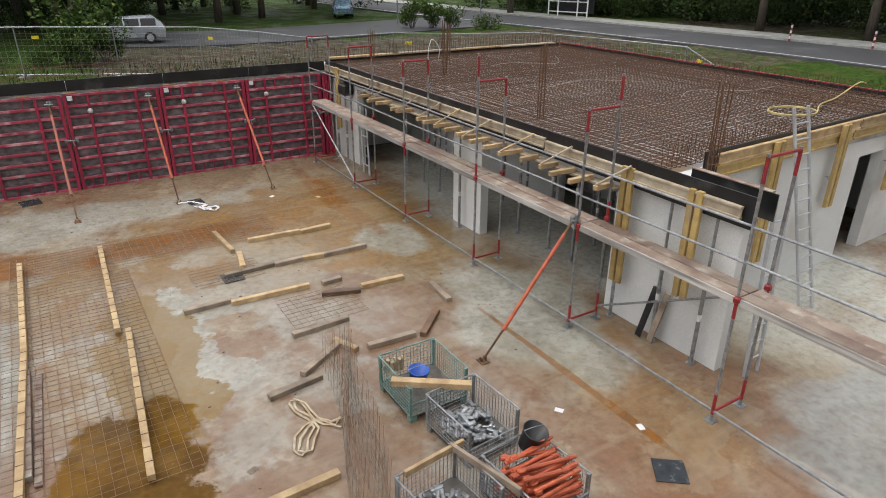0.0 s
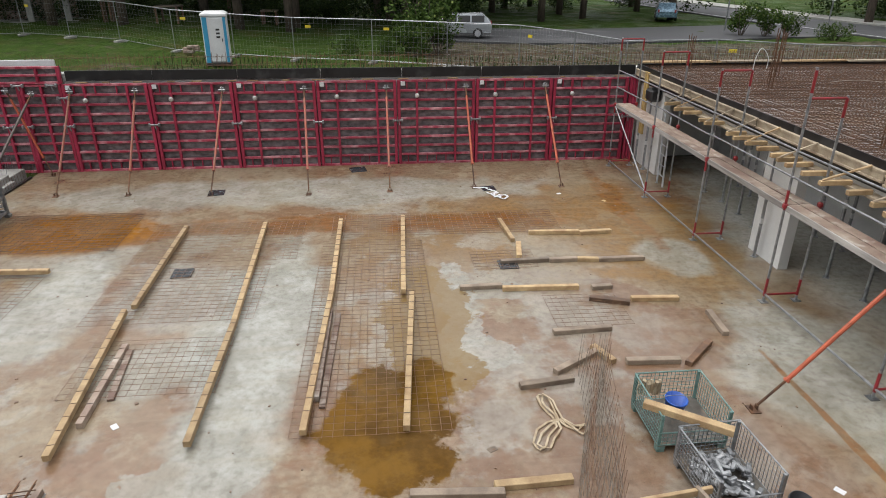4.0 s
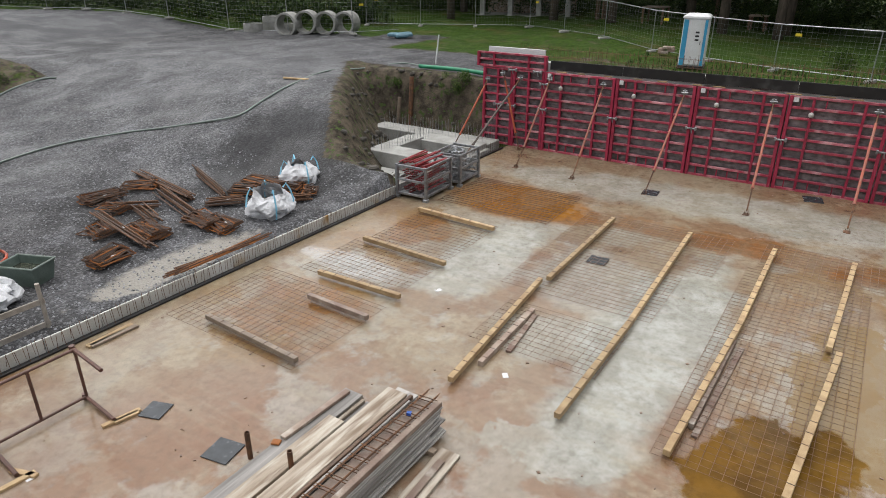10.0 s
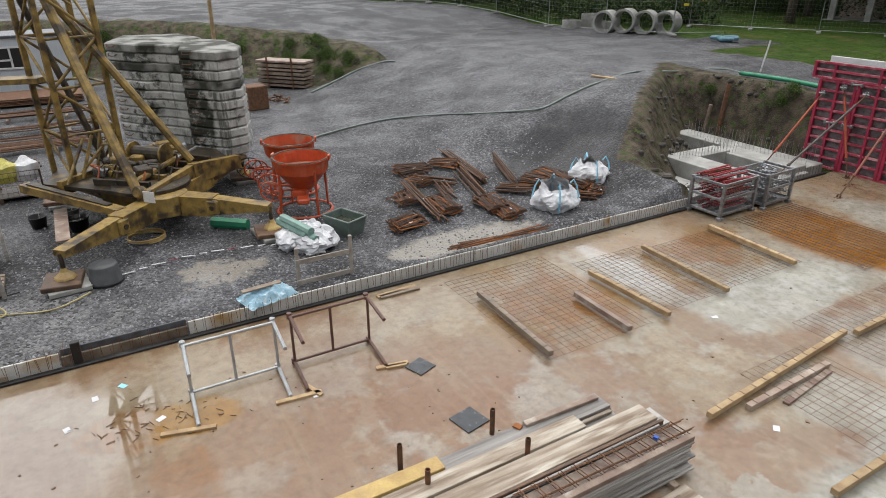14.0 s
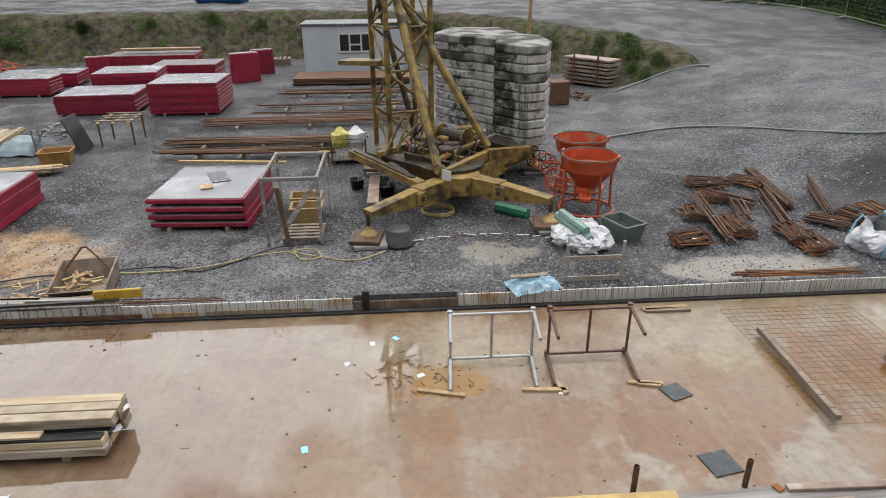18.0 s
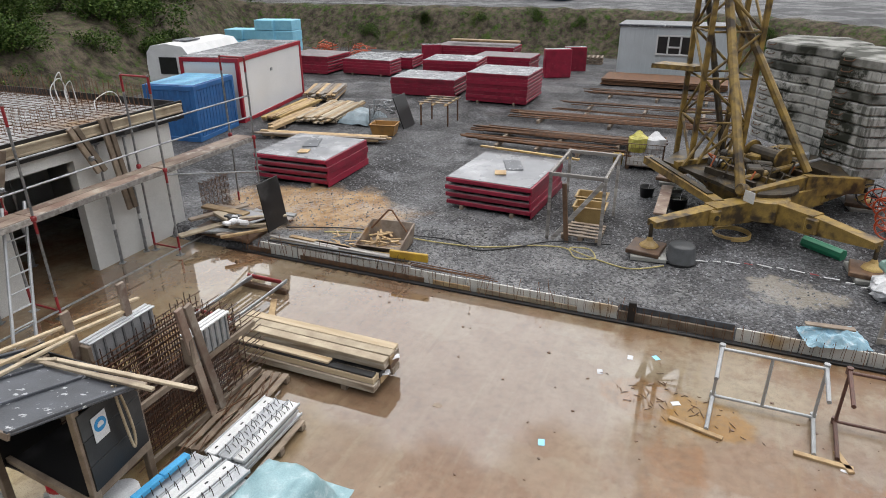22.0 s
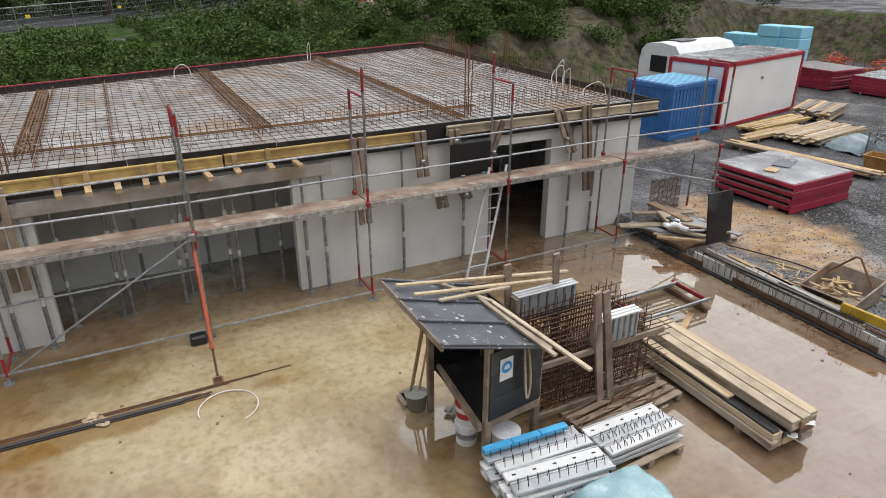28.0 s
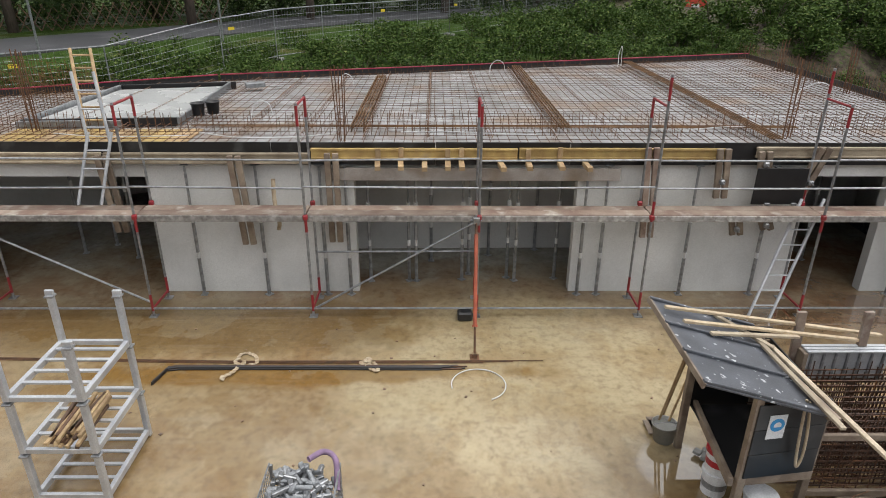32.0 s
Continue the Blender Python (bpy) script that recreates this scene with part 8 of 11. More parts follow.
heap("grey_fittings", "grey fittings heaped in a wire box", "clamp heap", -22.4, -11.7, YARD + 0.5, 0.7, 0.9, 30, clip_piece, GALV, 0.4)
mm = Matrix.Translation((-22.2, -10.85, YARD + 0.62)) @ Matrix.Rotation(0.35, 4, "X")
solid("black_sheet", Geo().box((0, 0, 0), (1.0, 0.04, 1.25), m=mm, ch=0.01), PLASTIC_BLACK, "dark sheet leaning on a wire box", "sheet")


def tub(x, y, w, d, h, material, label, rz=0.0, z=YARD, fill=None):
    ob = thing("mortar_tub", label, "tub", "mortar tubs", at=(x, y, z), rz=rz)
    g = Geo()
    a, b, t = w / 2, d / 2, 0.03
    v = [(-a * 0.82, -b * 0.82, 0), (a * 0.82, -b * 0.82, 0), (a * 0.82, b * 0.82, 0), (-a * 0.82, b * 0.82, 0), (-a, -b, h), (a, -b, h), (a, b, h), (-a, b, h)]
    v += [(-a + t, -b + t, h), (a - t, -b + t, h), (a - t, b - t, h), (-a + t, b - t, h), (-a * 0.8, -b * 0.8, 0.03), (a * 0.8, -b * 0.8, 0.03), (a * 0.8, b * 0.8, 0.03), (-a * 0.8, b * 0.8, 0.03)]
    f = [(3, 2, 1, 0)] + [(i, (i + 1) % 4, 4 + (i + 1) % 4, 4 + i) for i in range(4)] + [(4 + i, 4 + (i + 1) % 4, 8 + (i + 1) % 4, 8 + i) for i in range(4)] + [(8 + i, 8 + (i + 1) % 4, 12 + (i + 1) % 4, 12 + i) for i in range(4)] + [(12, 13, 14, 15)]
    g.add(v, f)
    part("shell", g, material, ob)
    for s in (-1, 1):
        part("rim", Geo().box((0, s * b, h), (w + 0.06, 0.05, 0.035), ch=0.01), material, ob)
        part("rim", Geo().box((s * a, 0, h), (0.05, d + 0.02, 0.035), ch=0.01), material, ob)
    if fill:
        part("filling", Geo().box((0, 0, h * 0.6), (w * 0.9, d * 0.9, 0.02)), fill, ob)
    return ob


TUBYEL = mat("yellow_tub_plastic", (0.42, 0.29, 0.12), 0.5, dark=(0.3, 0.2, 0.08), scale=4)
WATER = mat("dirty_water", (0.06, 0.07, 0.05), 0.08, dark=(0.05, 0.05, 0.04), scale=2, bump=0)
tub(-20.95, -11.05, 0.7, 0.95, 0.4, mat("brown_tub", (0.42, 0.22, 0.06), 0.5, dark=(0.25, 0.14, 0.05), scale=4), "brown plastic mortar tub in the yard", 0.2, fill=RUST)
tub(-15.05, -2.35, 0.75, 0.55, 0.42, TUBYEL, "dirty yellow mortar tub inside a timber frame", 1.6)
tub(-15.8, -2.45, 0.75, 0.55, 0.42, TUBYEL, "dirty yellow mortar tub inside a timber frame", 1.6, fill=WOOD_WET)
tub(-13.4, 5.05, 0.85, 0.6, 0.42, mat("grey_green_plastic", (0.13, 0.17, 0.15), 0.5, dark=(0.08, 0.11, 0.09), scale=5), "grey-green plastic trough full of water on the gravel", 0.4, fill=WATER)
bench = thing("work_trestle", "rough trestle table of pale battens on the gravel", "trestle", at=(-23.35, -9.85, YARD), rz=0.05)
for sx in (-0.6, 0.6):
    for sy in (-0.55, 0.55):
        part("leg", Geo().box((sx, sy, 0.42), (0.05, 0.05, 0.84)), RUST, bench)
for k in range(3):
    part("batten", Geo().box((0, -0.5 + 0.5 * k, 0.86), (1.6, 0.09, 0.05), ch=0.005), WOOD, bench)
for k in range(4):
    part("slat", Geo().box((-0.65 + 0.42 * k, 0, 0.91), (0.09, 1.3, 0.04), ch=0.005), WOOD_WET, bench)
# timber frame with tubs and a pallet
fr = thing("timber_stand", "open frame of grey squared timber standing on the gravel", "timber frame", at=(-14.6, -2.45, YARD))
for sx in (-1.0, 1.0):
    for sy in (-0.6, 0.6):
        part("post", Geo().box((sx, sy, 0.78), (0.07, 0.07, 1.56), ch=0.006), OLDGREY, fr)
    part("beam", Geo().box((sx, 0, 1.56), (0.07, 1.3, 0.08), ch=0.006), OLDGREY, fr)
for sy in (-0.6, 0.6):
    part("beam", Geo().box((0, sy, 1.57), (2.1, 0.06, 0.08), ch=0.006), OLDGREY, fr)
mm = Matrix.Translation((1.04, 0.05, 0.75)) @ Matrix.Rotation(-0.62, 4, "X")
part("brace", Geo().box((0, 0, 0), (0.05, 0.1, 1.8), m=mm, ch=0.006), OLDGREY, fr)
mm = Matrix.Translation((1.09, -0.2, 0.7)) @ Matrix.Rotation(0.1, 4, "X")
part("brace", Geo().box((0, 0, 0), (0.05, 0.1, 1.4), m=mm, ch=0.006), WOOD_DARK, fr)
pallet(-14.1, -2.3, 0.9, 0.9, 1.57, "timber pallet lying on the gravel", YARD)
# steel tipping skip at the slab edge
sk = thing("tipping_skip", "rusty steel tipping skip with yellow lip", "skip", at=(-11.65, -6.25, YARD), rz=0.1)
SKIP = mat("worn_skip_steel", (0.34, 0.29, 0.24), 0.7, 0.2, dark=(0.17, 0.12, 0.085), scale=4, third=(0.3, 0.17, 0.07), third_scale=2)
g = Geo()
v = [(-0.5, -0.6, 0.05), (0.3, -0.6, 0.05), (0.3, 0.6, 0.05), (-0.5, 0.6, 0.05), (-0.65, -0.62, 0.6), (0.6, -0.62, 0.32), (0.6, 0.62, 0.32), (-0.65, 0.62, 0.6)]
v += [(x * 0.94, y * 0.94, z + (0.04 if i < 4 else 0)) for i, (x, y, z) in enumerate(v)]
f = [(3, 2, 1, 0), (0, 1, 5, 4), (1, 2, 6, 5), (2, 3, 7, 6), (3, 0, 4, 7), (8, 9, 10, 11), (12, 13, 9, 8), (13, 14, 10, 9), (14, 15, 11, 10), (15, 12, 8, 11), (4, 5, 13, 12), (5, 6, 14, 13), (6, 7, 15, 14), (7, 4, 12, 15)]
g.add(v, f)
sk.scale = (0.85, 0.85, 0.78)
part("tray", g, SKIP, sk)
part("lip", Geo().box((0.62, 0.15, 0.12), (0.05, 0.7, 0.16), ch=0.01), YELLOW, sk, "yellow painted lip")
bar("bail", (-0.3, -0.5, 0.45), (-0.45, -0.05, 1.0), 0.025, RUST, sk)
bar("bail", (-0.3, 0.5, 0.45), (-0.45, 0.05, 1.0), 0.025, RUST, sk)
bar("bail", (-0.45, -0.05, 1.0), (-0.45, 0.05, 1.0), 0.025, RUST, sk)
for k in range(14):
    part("scrap_piece", Geo().box((rnd(-0.4, 0.3), rnd(-0.45, 0.45), 0.2 + rnd(0, 0.15)), (rnd(0.2, 0.55), 0.06, 0.03), rz=rnd(0, 3)), WOOD, sk)

# ---------- crane ----------
crane = thing("tower_crane", "faded yellow tower crane base with lattice mast and stabiliser legs", "crane")
CX, CY = -18.0, 1.5


def beam_box(name, p, q, w, h, material, parent, h2=None):
    """A welded box girder from p to q, tapering in height."""
    p, q = Vector(p), Vector(q)
    d = (q - p).normalized()
    s = d.cross(Vector((0, 0, 1))).normalized() * w / 2
    u = Vector((0, 0, 1))
    h2 = h if h2 is None else h2
    g = Geo()
    v = [p - s - u * h / 2, p + s - u * h / 2, p + s + u * h / 2, p - s + u * h / 2, q - s - u * h2 / 2, q + s - u * h2 / 2, q + s + u * h2 / 2, q - s + u * h2 / 2]
    g.add(v, [(0, 3, 2, 1), (4, 5, 6, 7), (0, 1, 5, 4), (1, 2, 6, 5), (2, 3, 7, 6), (3, 0, 4, 7)])
    return part(name, g, material, parent)


GREASE = mat("greasy_dark_steel", (0.07, 0.055, 0.035), 0.5, 0.3, dark=(0.025, 0.02, 0.015), scale=5, third=(0.2, 0.13, 0.04), third_scale=3, third_spread=(0.55, 0.7))
BX, BY = -15.7, 1.45
for fx, fy in ((-13.55, -0.78), (-14.05, 3.5), (-18.6, 4.0), (-19.0, -0.7)):
    mx, my = BX + (fx - BX) * 0.5, BY + (fy - BY) * 0.5
    beam_box("leg_inner", (BX, BY, YARD + 0.68), (mx, my, YARD + 0.7), 0.4, 0.52, CRANE, crane, 0.44)
    beam_box("leg_outer", (mx, my, YARD + 0.7), (fx, fy, YARD + 0.72), 0.3, 0.4, CRANE, crane, 0.14)
    turn = math.atan2(fy - BY, fx - BX)
    part("hinge_plate", Geo().box((mx, my, YARD + 0.7), (0.3, 0.46, 0.36), rz=turn, ch=0.04), CRANE, crane)
    part("hinge_pin", Geo().tube((mx + 0.26 * math.sin(turn), my - 0.26 * math.cos(turn), YARD + 0.7), (mx - 0.26 * math.sin(turn), my + 0.26 * math.cos(turn), YARD + 0.7), 0.06, 10), GREASE, crane)
    bar("jack_screw", (fx, fy, YARD + 0.3), (fx, fy, YARD + 0.72), 0.045, GREASE, crane)
    part("jack_foot", Geo().lathe([(0.05, 0.42), (0.08, 0.34), (0.19, 0.25), (0.21, 0.21), (0.0, 0.2)], 8, (fx, fy, YARD)), YELLOW, crane, "worn yellow jack foot")
    for k, (w, d) in enumerate(((0.95, 0.75), (0.75, 0.7))):
        part("packing_slab", Geo().box((fx - 0.04 + 0.06 * k, fy - 0.05 * k, YARD + 0.055 + 0.1 * k), (w, d, 0.1), rz=0.1 - 0.25 * k, ch=0.015), CONC if k == 0 else WOOD_DARK, crane)
part("leg_cap", Geo().lathe([(0.0, 0.98), (0.5, 0.98), (0.56, 0.94), (0.58, 0.5), (0.4, 0.42), (0.0, 0.42)], 14, (BX, BY, YARD)), CRANE, crane)
part("slewing_ring", Geo().lathe([(0.0, 0.96), (0.86, 0.96), (0.9, 0.98), (0.9, 1.06), (0.86, 1.1), (0, 1.1)], 28, (-16.3, 1.3, YARD)), GREASE, crane)
part("platform", Geo().prism([(-15.45, 0.95), (-16.8, 2.3), (-17.6, 3.4), (-19.3, 3.2), (-19.9, 1.2), (-18.6, -0.6), (-17.4, -0.95)], YARD + 0.98, YARD + 1.06), GREASE, crane)
beam_box("front_girder", (-15.25, 1.0, YARD + 0.98), (-16.6, 2.3, YARD + 1.02), 0.16, 0.3, CRANE, crane, 0.46)
beam_box("front_girder", (-16.6, 2.3, YARD + 1.02), (-17.75, 3.7, YARD + 0.84), 0.2, 0.5, CRANE, crane, 0.36)
beam_box("back_girder", (-17.0, -0.6, YARD + 1.0), (-19.6, 2.0, YARD + 1.0), 0.16, 0.34, CRANE, crane, 0.4)
beam_box("jib_foot", (-17.7, -1.35, YARD + 0.96), (-15.0, 0.5, YARD + 0.86), 0.26, 0.2, CRANE, crane, 0.16)
beam_box("jib_channel", (-17.55, -1.24, YARD + 1.08), (-15.3, 0.3, YARD + 0.97), 0.15, 0.03, GREASE, crane)
for k in range(5):
    f = 0.12 + 0.19 * k
    beam_box("cross_girder", (-15.5 - 2.0 * f, 0.95 + 2.2 * f, YARD + 1.14), (-16.4 - 2.6 * f, -0.1 + 1.9 * f, YARD + 1.14), 0.1, 0.15, CRANE if k % 2 else GREASE, crane)
part("pivot_plate", Geo().lathe([(0.0, -0.1), (0.12, -0.1), (0.14, -0.07), (0.14, 0.07), (0.12, 0.1), (0.0, 0.1)], 16), CRANE, crane, at=(-15.35, 0.95, YARD + 1.14)).rotation_euler = (1.3, 0, 0.7)
plate = part("rating_plate", Geo().box((-15.12, 1.1, YARD + 1.06), (0.02, 0.3, 0.26), rz=-0.8, ch=0.004), WHITE, crane, "white rating plate with red and grey bars")
for k in range(4):
    part("bar_mark", Geo().box((-15.105, 1.115, YARD + 1.14 - 0.055 * k), (0.012, 0.24 if k else 0.18, 0.025), rz=-0.8), REDCLAMP if k < 2 else GALV, plate)
MX, MY, MW, MH = -18.25, 0.1, 0.62, 9.0
rot = Matrix.Rotation(0.35, 3, "Z")
corners = [Vector((MX, MY, 0)) + rot @ Vector((sx * MW, sy * MW, 0)) for sx, sy in ((-1, -1), (1, -1), (1, 1), (-1, 1))]
for c in corners:
    part("mast_chord", Geo().box((c.x, c.y, YARD + 0.9 + MH / 2), (0.12, 0.12, MH), rz=0.35, ch=0.01), CRANE, crane)
for i in range(4):
    a, b2 = corners[i], corners[(i + 1) % 4]
    for k in range(8):
        z0, z1 = YARD + 1.0 + 1.1 * k, YARD + 2.1 + 1.1 * k
        p, q = (a, b2) if (k + i) % 2 else (b2, a)
        bar("lacing", (p.x, p.y, z0), (q.x, q.y, z1), 0.035, CRANE, crane)
        bar("strut", (a.x, a.y, z1), (b2.x, b2.y, z1), 0.03, CRANE, crane)
bar("raking_tube", (-18.83, -0.9, YARD + 6.8), (-16.95, 2.38, YARD + 1.25), 0.1, CRANE, crane)
bar("raking_tube", (-18.7, -0.28, YARD + 6.3), (-15.4, 0.92, YARD + 1.1), 0.11, CRANE, crane)
bar("raking_tube", (-19.2, -0.9, YARD + 6.6), (-18.3, 0.5, YARD + 1.1), 0.08, GREASE, crane)
for k in range(6):
    f0, f1 = 0.16 * k, 0.16 * k + 0.08
    bar("raking_lacing", (-18.7 + 3.3 * f0, -0.28 + 1.2 * f0, YARD + 6.3 - 5.2 * f0), (-17.9, 0.5, YARD + 6.2 - 5.1 * f1), 0.032, CRANE, crane)
beam_box("cab_step", (-18.8, -1.5, YARD + 3.3), (-18.2, -0.4, YARD + 3.35), 0.6, 0.12, CRANE, crane)
for k in range(20):
    f, e = rnd(0, 1), rnd(0.1, 0.9)
    mx, my = -15.9 - 1.9 * f - 1.6 * e, 0.9 + 2.0 * f - 0.9 * e
    part("machine_part", Geo().box((mx, my, YARD + 1.12 + rnd(0, 0.14)), (rnd(0.12, 0.5), rnd(0.12, 0.4), rnd(0.1, 0.36)), rz=rnd(0, 3), ch=0.03), (GREASE, CRANE, GREASE, GALV, CRANE)[k % 5], crane)
part("winch_drum", Geo().tube((-17.9, 1.2, YARD + 1.4), (-17.3, 1.8, YARD + 1.4), 0.2, 14), GREASE, crane)
for s in (-0.3, 0.3):
    part("winch_flange", Geo().tube((-17.6 + s * 1.05, 1.5 + s * 1.05, YARD + 1.4), (-17.6 + s * 1.15, 1.5 + s * 1.15, YARD + 1.4), 0.29, 16), CRANE, crane)
for k in range(2):
    bar("hydraulic_cylinder", (-16.0 - 0.4 * k, 0.95 + 0.3 * k, YARD + 1.2), (-17.1 - 0.4 * k, 2.0 + 0.3 * k, YARD + 1.3), 0.07, CRANE, crane)
    bar("piston_rod", (-17.1 - 0.4 * k, 2.0 + 0.3 * k, YARD + 1.3), (-17.5 - 0.4 * k, 2.4 + 0.3 * k, YARD + 1.35), 0.035, GALV, crane)
part("oil_tank", Geo().lathe([(0, 0.42), (0.1, 0.42), (0.13, 0.38), (0.13, 0.02), (0.0, 0.0)], 14, (-18.0, 2.35, YARD + 1.06)), GALV, crane)
for k in range(16):
    a = 0.4 * k
    c = (-17.0 + 0.95 * math.cos(a), 1.1 + 0.9 * math.sin(a))
    g = Geo().path([(c[0], c[1], YARD + 1.1), (c[0] - 0.12, c[1] + 0.1, YARD + rnd(1.25, 1.5)), (c[0] - rnd(0.2, 0.5), c[1] + rnd(-0.3, 0.4), YARD + rnd(1.2, 1.5)), (c[0] - 0.5, c[1] + rnd(-0.3, 0.3), YARD + 1.1)], 0.022, 5)
    part("hydraulic_hose", g, GREASE if k % 4 else mat("orange_hose", (0.5, 0.12, 0.03), 0.5), crane)
for k in range(4):
    bar("base_brace", (-17.0 - 0.35 * k, -0.45 + 0.35 * k, YARD + 1.06), (-17.5 - 0.3 * k, 0.1 + 0.2 * k, YARD + 2.0), 0.04, CRANE, crane)
tape = thing("barrier_tape", "red and white barrier tape lying on the gravel by the crane", "barrier tape")
for k in range(13):
    f = k / 13
    x, y = -13.3 - 0.45 * math.sin(3.1 * f), -0.3 + 4.0 * f
    part("stripe", Geo().box((x, y, YARD + 0.05), (0.03, 0.16 if k % 2 else 0.28, 0.01), rz=0.25 * math.cos(6 * f)), REDCLAMP if k % 4 == 1 else WHITE, tape)
bal = thing("crane_ballast", "tall pile of algae-streaked concrete ballast blocks on the crane", "ballast")
PILES = ([(-19.1, 2.8), (-18.15, 3.55), (-18.4, 4.2), (-19.2, 4.5), (-21.0, 4.45), (-21.7, 3.75), (-20.6, 3.1)],
         [(-22.05, 1.25), (-20.9, 2.05), (-20.75, 2.4), (-20.0, 2.95), (-20.9, 3.3), (-22.0, 4.0), (-23.6, 3.6), (-23.9, 1.9)])
for k in range(11):
    z0 = YARD + 0.85 + k * 0.262
    for q, poly in enumerate(PILES):
        cx, cy = sum(c[0] for c in poly) / len(poly), sum(c[1] for c in poly) / len(poly)
        j, e = rnd(-0.04, 0.04), rnd(-0.03, 0.03)
        big = [(x + j, y + e) for x, y in poly]
        small = [(cx + (x - cx) * 0.965, cy + (y - cy) * 0.965) for x, y in big]
        g = Geo()
        n = len(poly)
        v = [(x, y, z0 + 0.004) for x, y in small] + [(x, y, z0 + 0.045) for x, y in big] + [(x, y, z0 + 0.215) for x, y in big] + [(x, y, z0 + 0.25) for x, y in small]
        f = [tuple(range(n))[::-1], tuple(range(3 * n, 4 * n))] + [(r * n + i, r * n + (i + 1) % n, (r + 1) * n + (i + 1) % n, (r + 1) * n + i) for r in range(3) for i in range(n)]
        g.add(v, f)
        slab_block = part("ballast_block", g, MOSS if k in (7 + q, 10) else BALLAST, bal)
        a, c = Vector((*big[0], 0)), Vector((*big[1], 0))
        d = (c - a).normalized()
        o = Vector((d.y, -d.x, 0))
        pts = [a + d * w + o * h + Vector((0, 0, z0 + 0.2 - z)) for w, h, z in ((0.12, 0.0, 0.0), (0.15, 0.05, 0.05), (0.28, 0.06, 0.06), (0.41, 0.05, 0.05), (0.44, 0.0, 0.0))]
        part("lifting_loop", Geo().path(pts, 0.014, 5), RUST, slab_block)


# ---------- concrete hoppers ----------
def hopper(x, y, rz, label, inside, wheels):
    ob = thing("concrete_hopper", label, "concrete bucket", "orange concrete buckets", at=(x, y, YARD), rz=rz)
    part("cone", Geo().lathe([(0.2, 0.62), (0.24, 0.66), (0.56, 1.12), (0.6, 1.42), (0.63, 1.42), (0.63, 1.46), (0.57, 1.46), (0.56, 1.4), (0.52, 1.12), (0.2, 0.72)], 28), HOPPER, ob, smooth=False)
    part("spout", Geo().box((0.15, 0, 0.6), (0.5, 0.3, 0.18), ch=0.03), HOPPER, ob)
    part("residue", Geo().lathe([(0, 1.12), (0.5, 1.16)], 24), inside, ob)
    for k in range(4):
        a = math.pi / 4 + k * math.pi / 2
        c, s = math.cos(a), math.sin(a)
        bar("leg", (0.58 * c, 0.58 * s, 0.03), (0.55 * c, 0.55 * s, 1.2), 0.028, HOPPER, ob)
    g = Geo()
    g.path([(0.6 * math.cos(b), 0.6 * math.sin(b), 0.04) for b in [2 * math.pi * i / 20 for i in range(21)]], 0.03, 6)
    part("base_ring", g, HOPPER, ob)
    for wx, wy, wz, wr, mt in ((0.3, -0.62, 0.62, 0.25, HOPPER), (-0.2, -0.82, 0.62, 0.27, HOPPER), (-0.55, -1.0, 0.55, 0.3, PLASTIC_BLACK))[:wheels]:
        g = Geo()
        g.path([(wx, wy + wr * math.cos(b), wz + wr * math.sin(b)) for b in [2 * math.pi * i / 18 for i in range(19)]], 0.02, 5)
        for k in range(4):
            b = math.pi * k / 4
            g.tube((wx, wy + wr * math.cos(b), wz + wr * math.sin(b)), (wx, wy - wr * math.cos(b), wz - wr * math.sin(b)), 0.012, 5)
        g.tube((wx, wy, wz), (wx * 0.3, -0.1, wz), 0.03, 6)
        part("hand_wheel", g, mt, ob)
    part("chute_arm", Geo().box((0.42, 0.1, 0.5), (0.5, 0.26, 0.14), rz=0.3, ch=0.03), HOPPER, ob)
    for s in (-1, 1):
        part("lifting_lug", Geo().box((0, 0.62 * s, 1.46), (0.16, 0.05, 0.14), ch=0.015), HOPPER, ob)
    g = Geo().path([(0.6 * math.cos(b), 0.6 * math.sin(b), 1.46 + 0.006 * math.sin(5 * b)) for b in [2 * math.pi * i / 24 for i in range(25)]], 0.026, 6)
    part("crusted_rim", g, GREASE, ob, "cement-crusted rim")
    ob.scale = (1.16, 1.16, 0.98)
    return ob


hopper(-15.3, 4.72, -0.6, "bright orange steel concrete bucket on a ring base", mat("dried_orange_residue", (0.5, 0.12, 0.05), 0.8, dark=(0.3, 0.1, 0.06), scale=4), 2)
hopper(-17.0, 4.95, -0.3, "orange steel concrete bucket with cement-crusted rim", CONC, 3)

# ---------- small things in the yard ----------
ob = thing("mortar_bucket", "large upturned dark grey mortar bucket on the gravel", "bucket", "buckets", at=(-13.45, -0.1, YARD))
part("body", Geo().lathe([(0.33, 0.0), (0.31, 0.02), (0.27, 0.36), (0.24, 0.39), (0, 0.39)], 24), mat("dark_grey_rubber", (0.06, 0.065, 0.07), 0.55), ob, smooth=True)
part("rim", Geo().lathe([(0.3, 0.0), (0.35, 0.0), (0.35, 0.035), (0.3, 0.035)], 24), PLASTIC_BLACK, ob)
bucket(-16.7, -0.4, YARD, 0.24, 0.34, PLASTIC_BLACK, "dark mortar bucket by the crane leg", 0.03, WATER)
bucket(-17.6, -0.55, YARD, 0.2, 0.3, CONC, "grey mortar bucket by the crane leg", 0.0, WATER)
bucket(-17.4, -1.25, YARD, 0.2, 0.3, PLASTIC_BLACK, "black bucket by the crane leg", 0.0)
bucket(-20.2, -2.45, YARD, 0.17, 0.34, mat("yellow_pail", (0.65, 0.42, 0.04), 0.4), "yellow plastic pail beside a crate", 0.0)
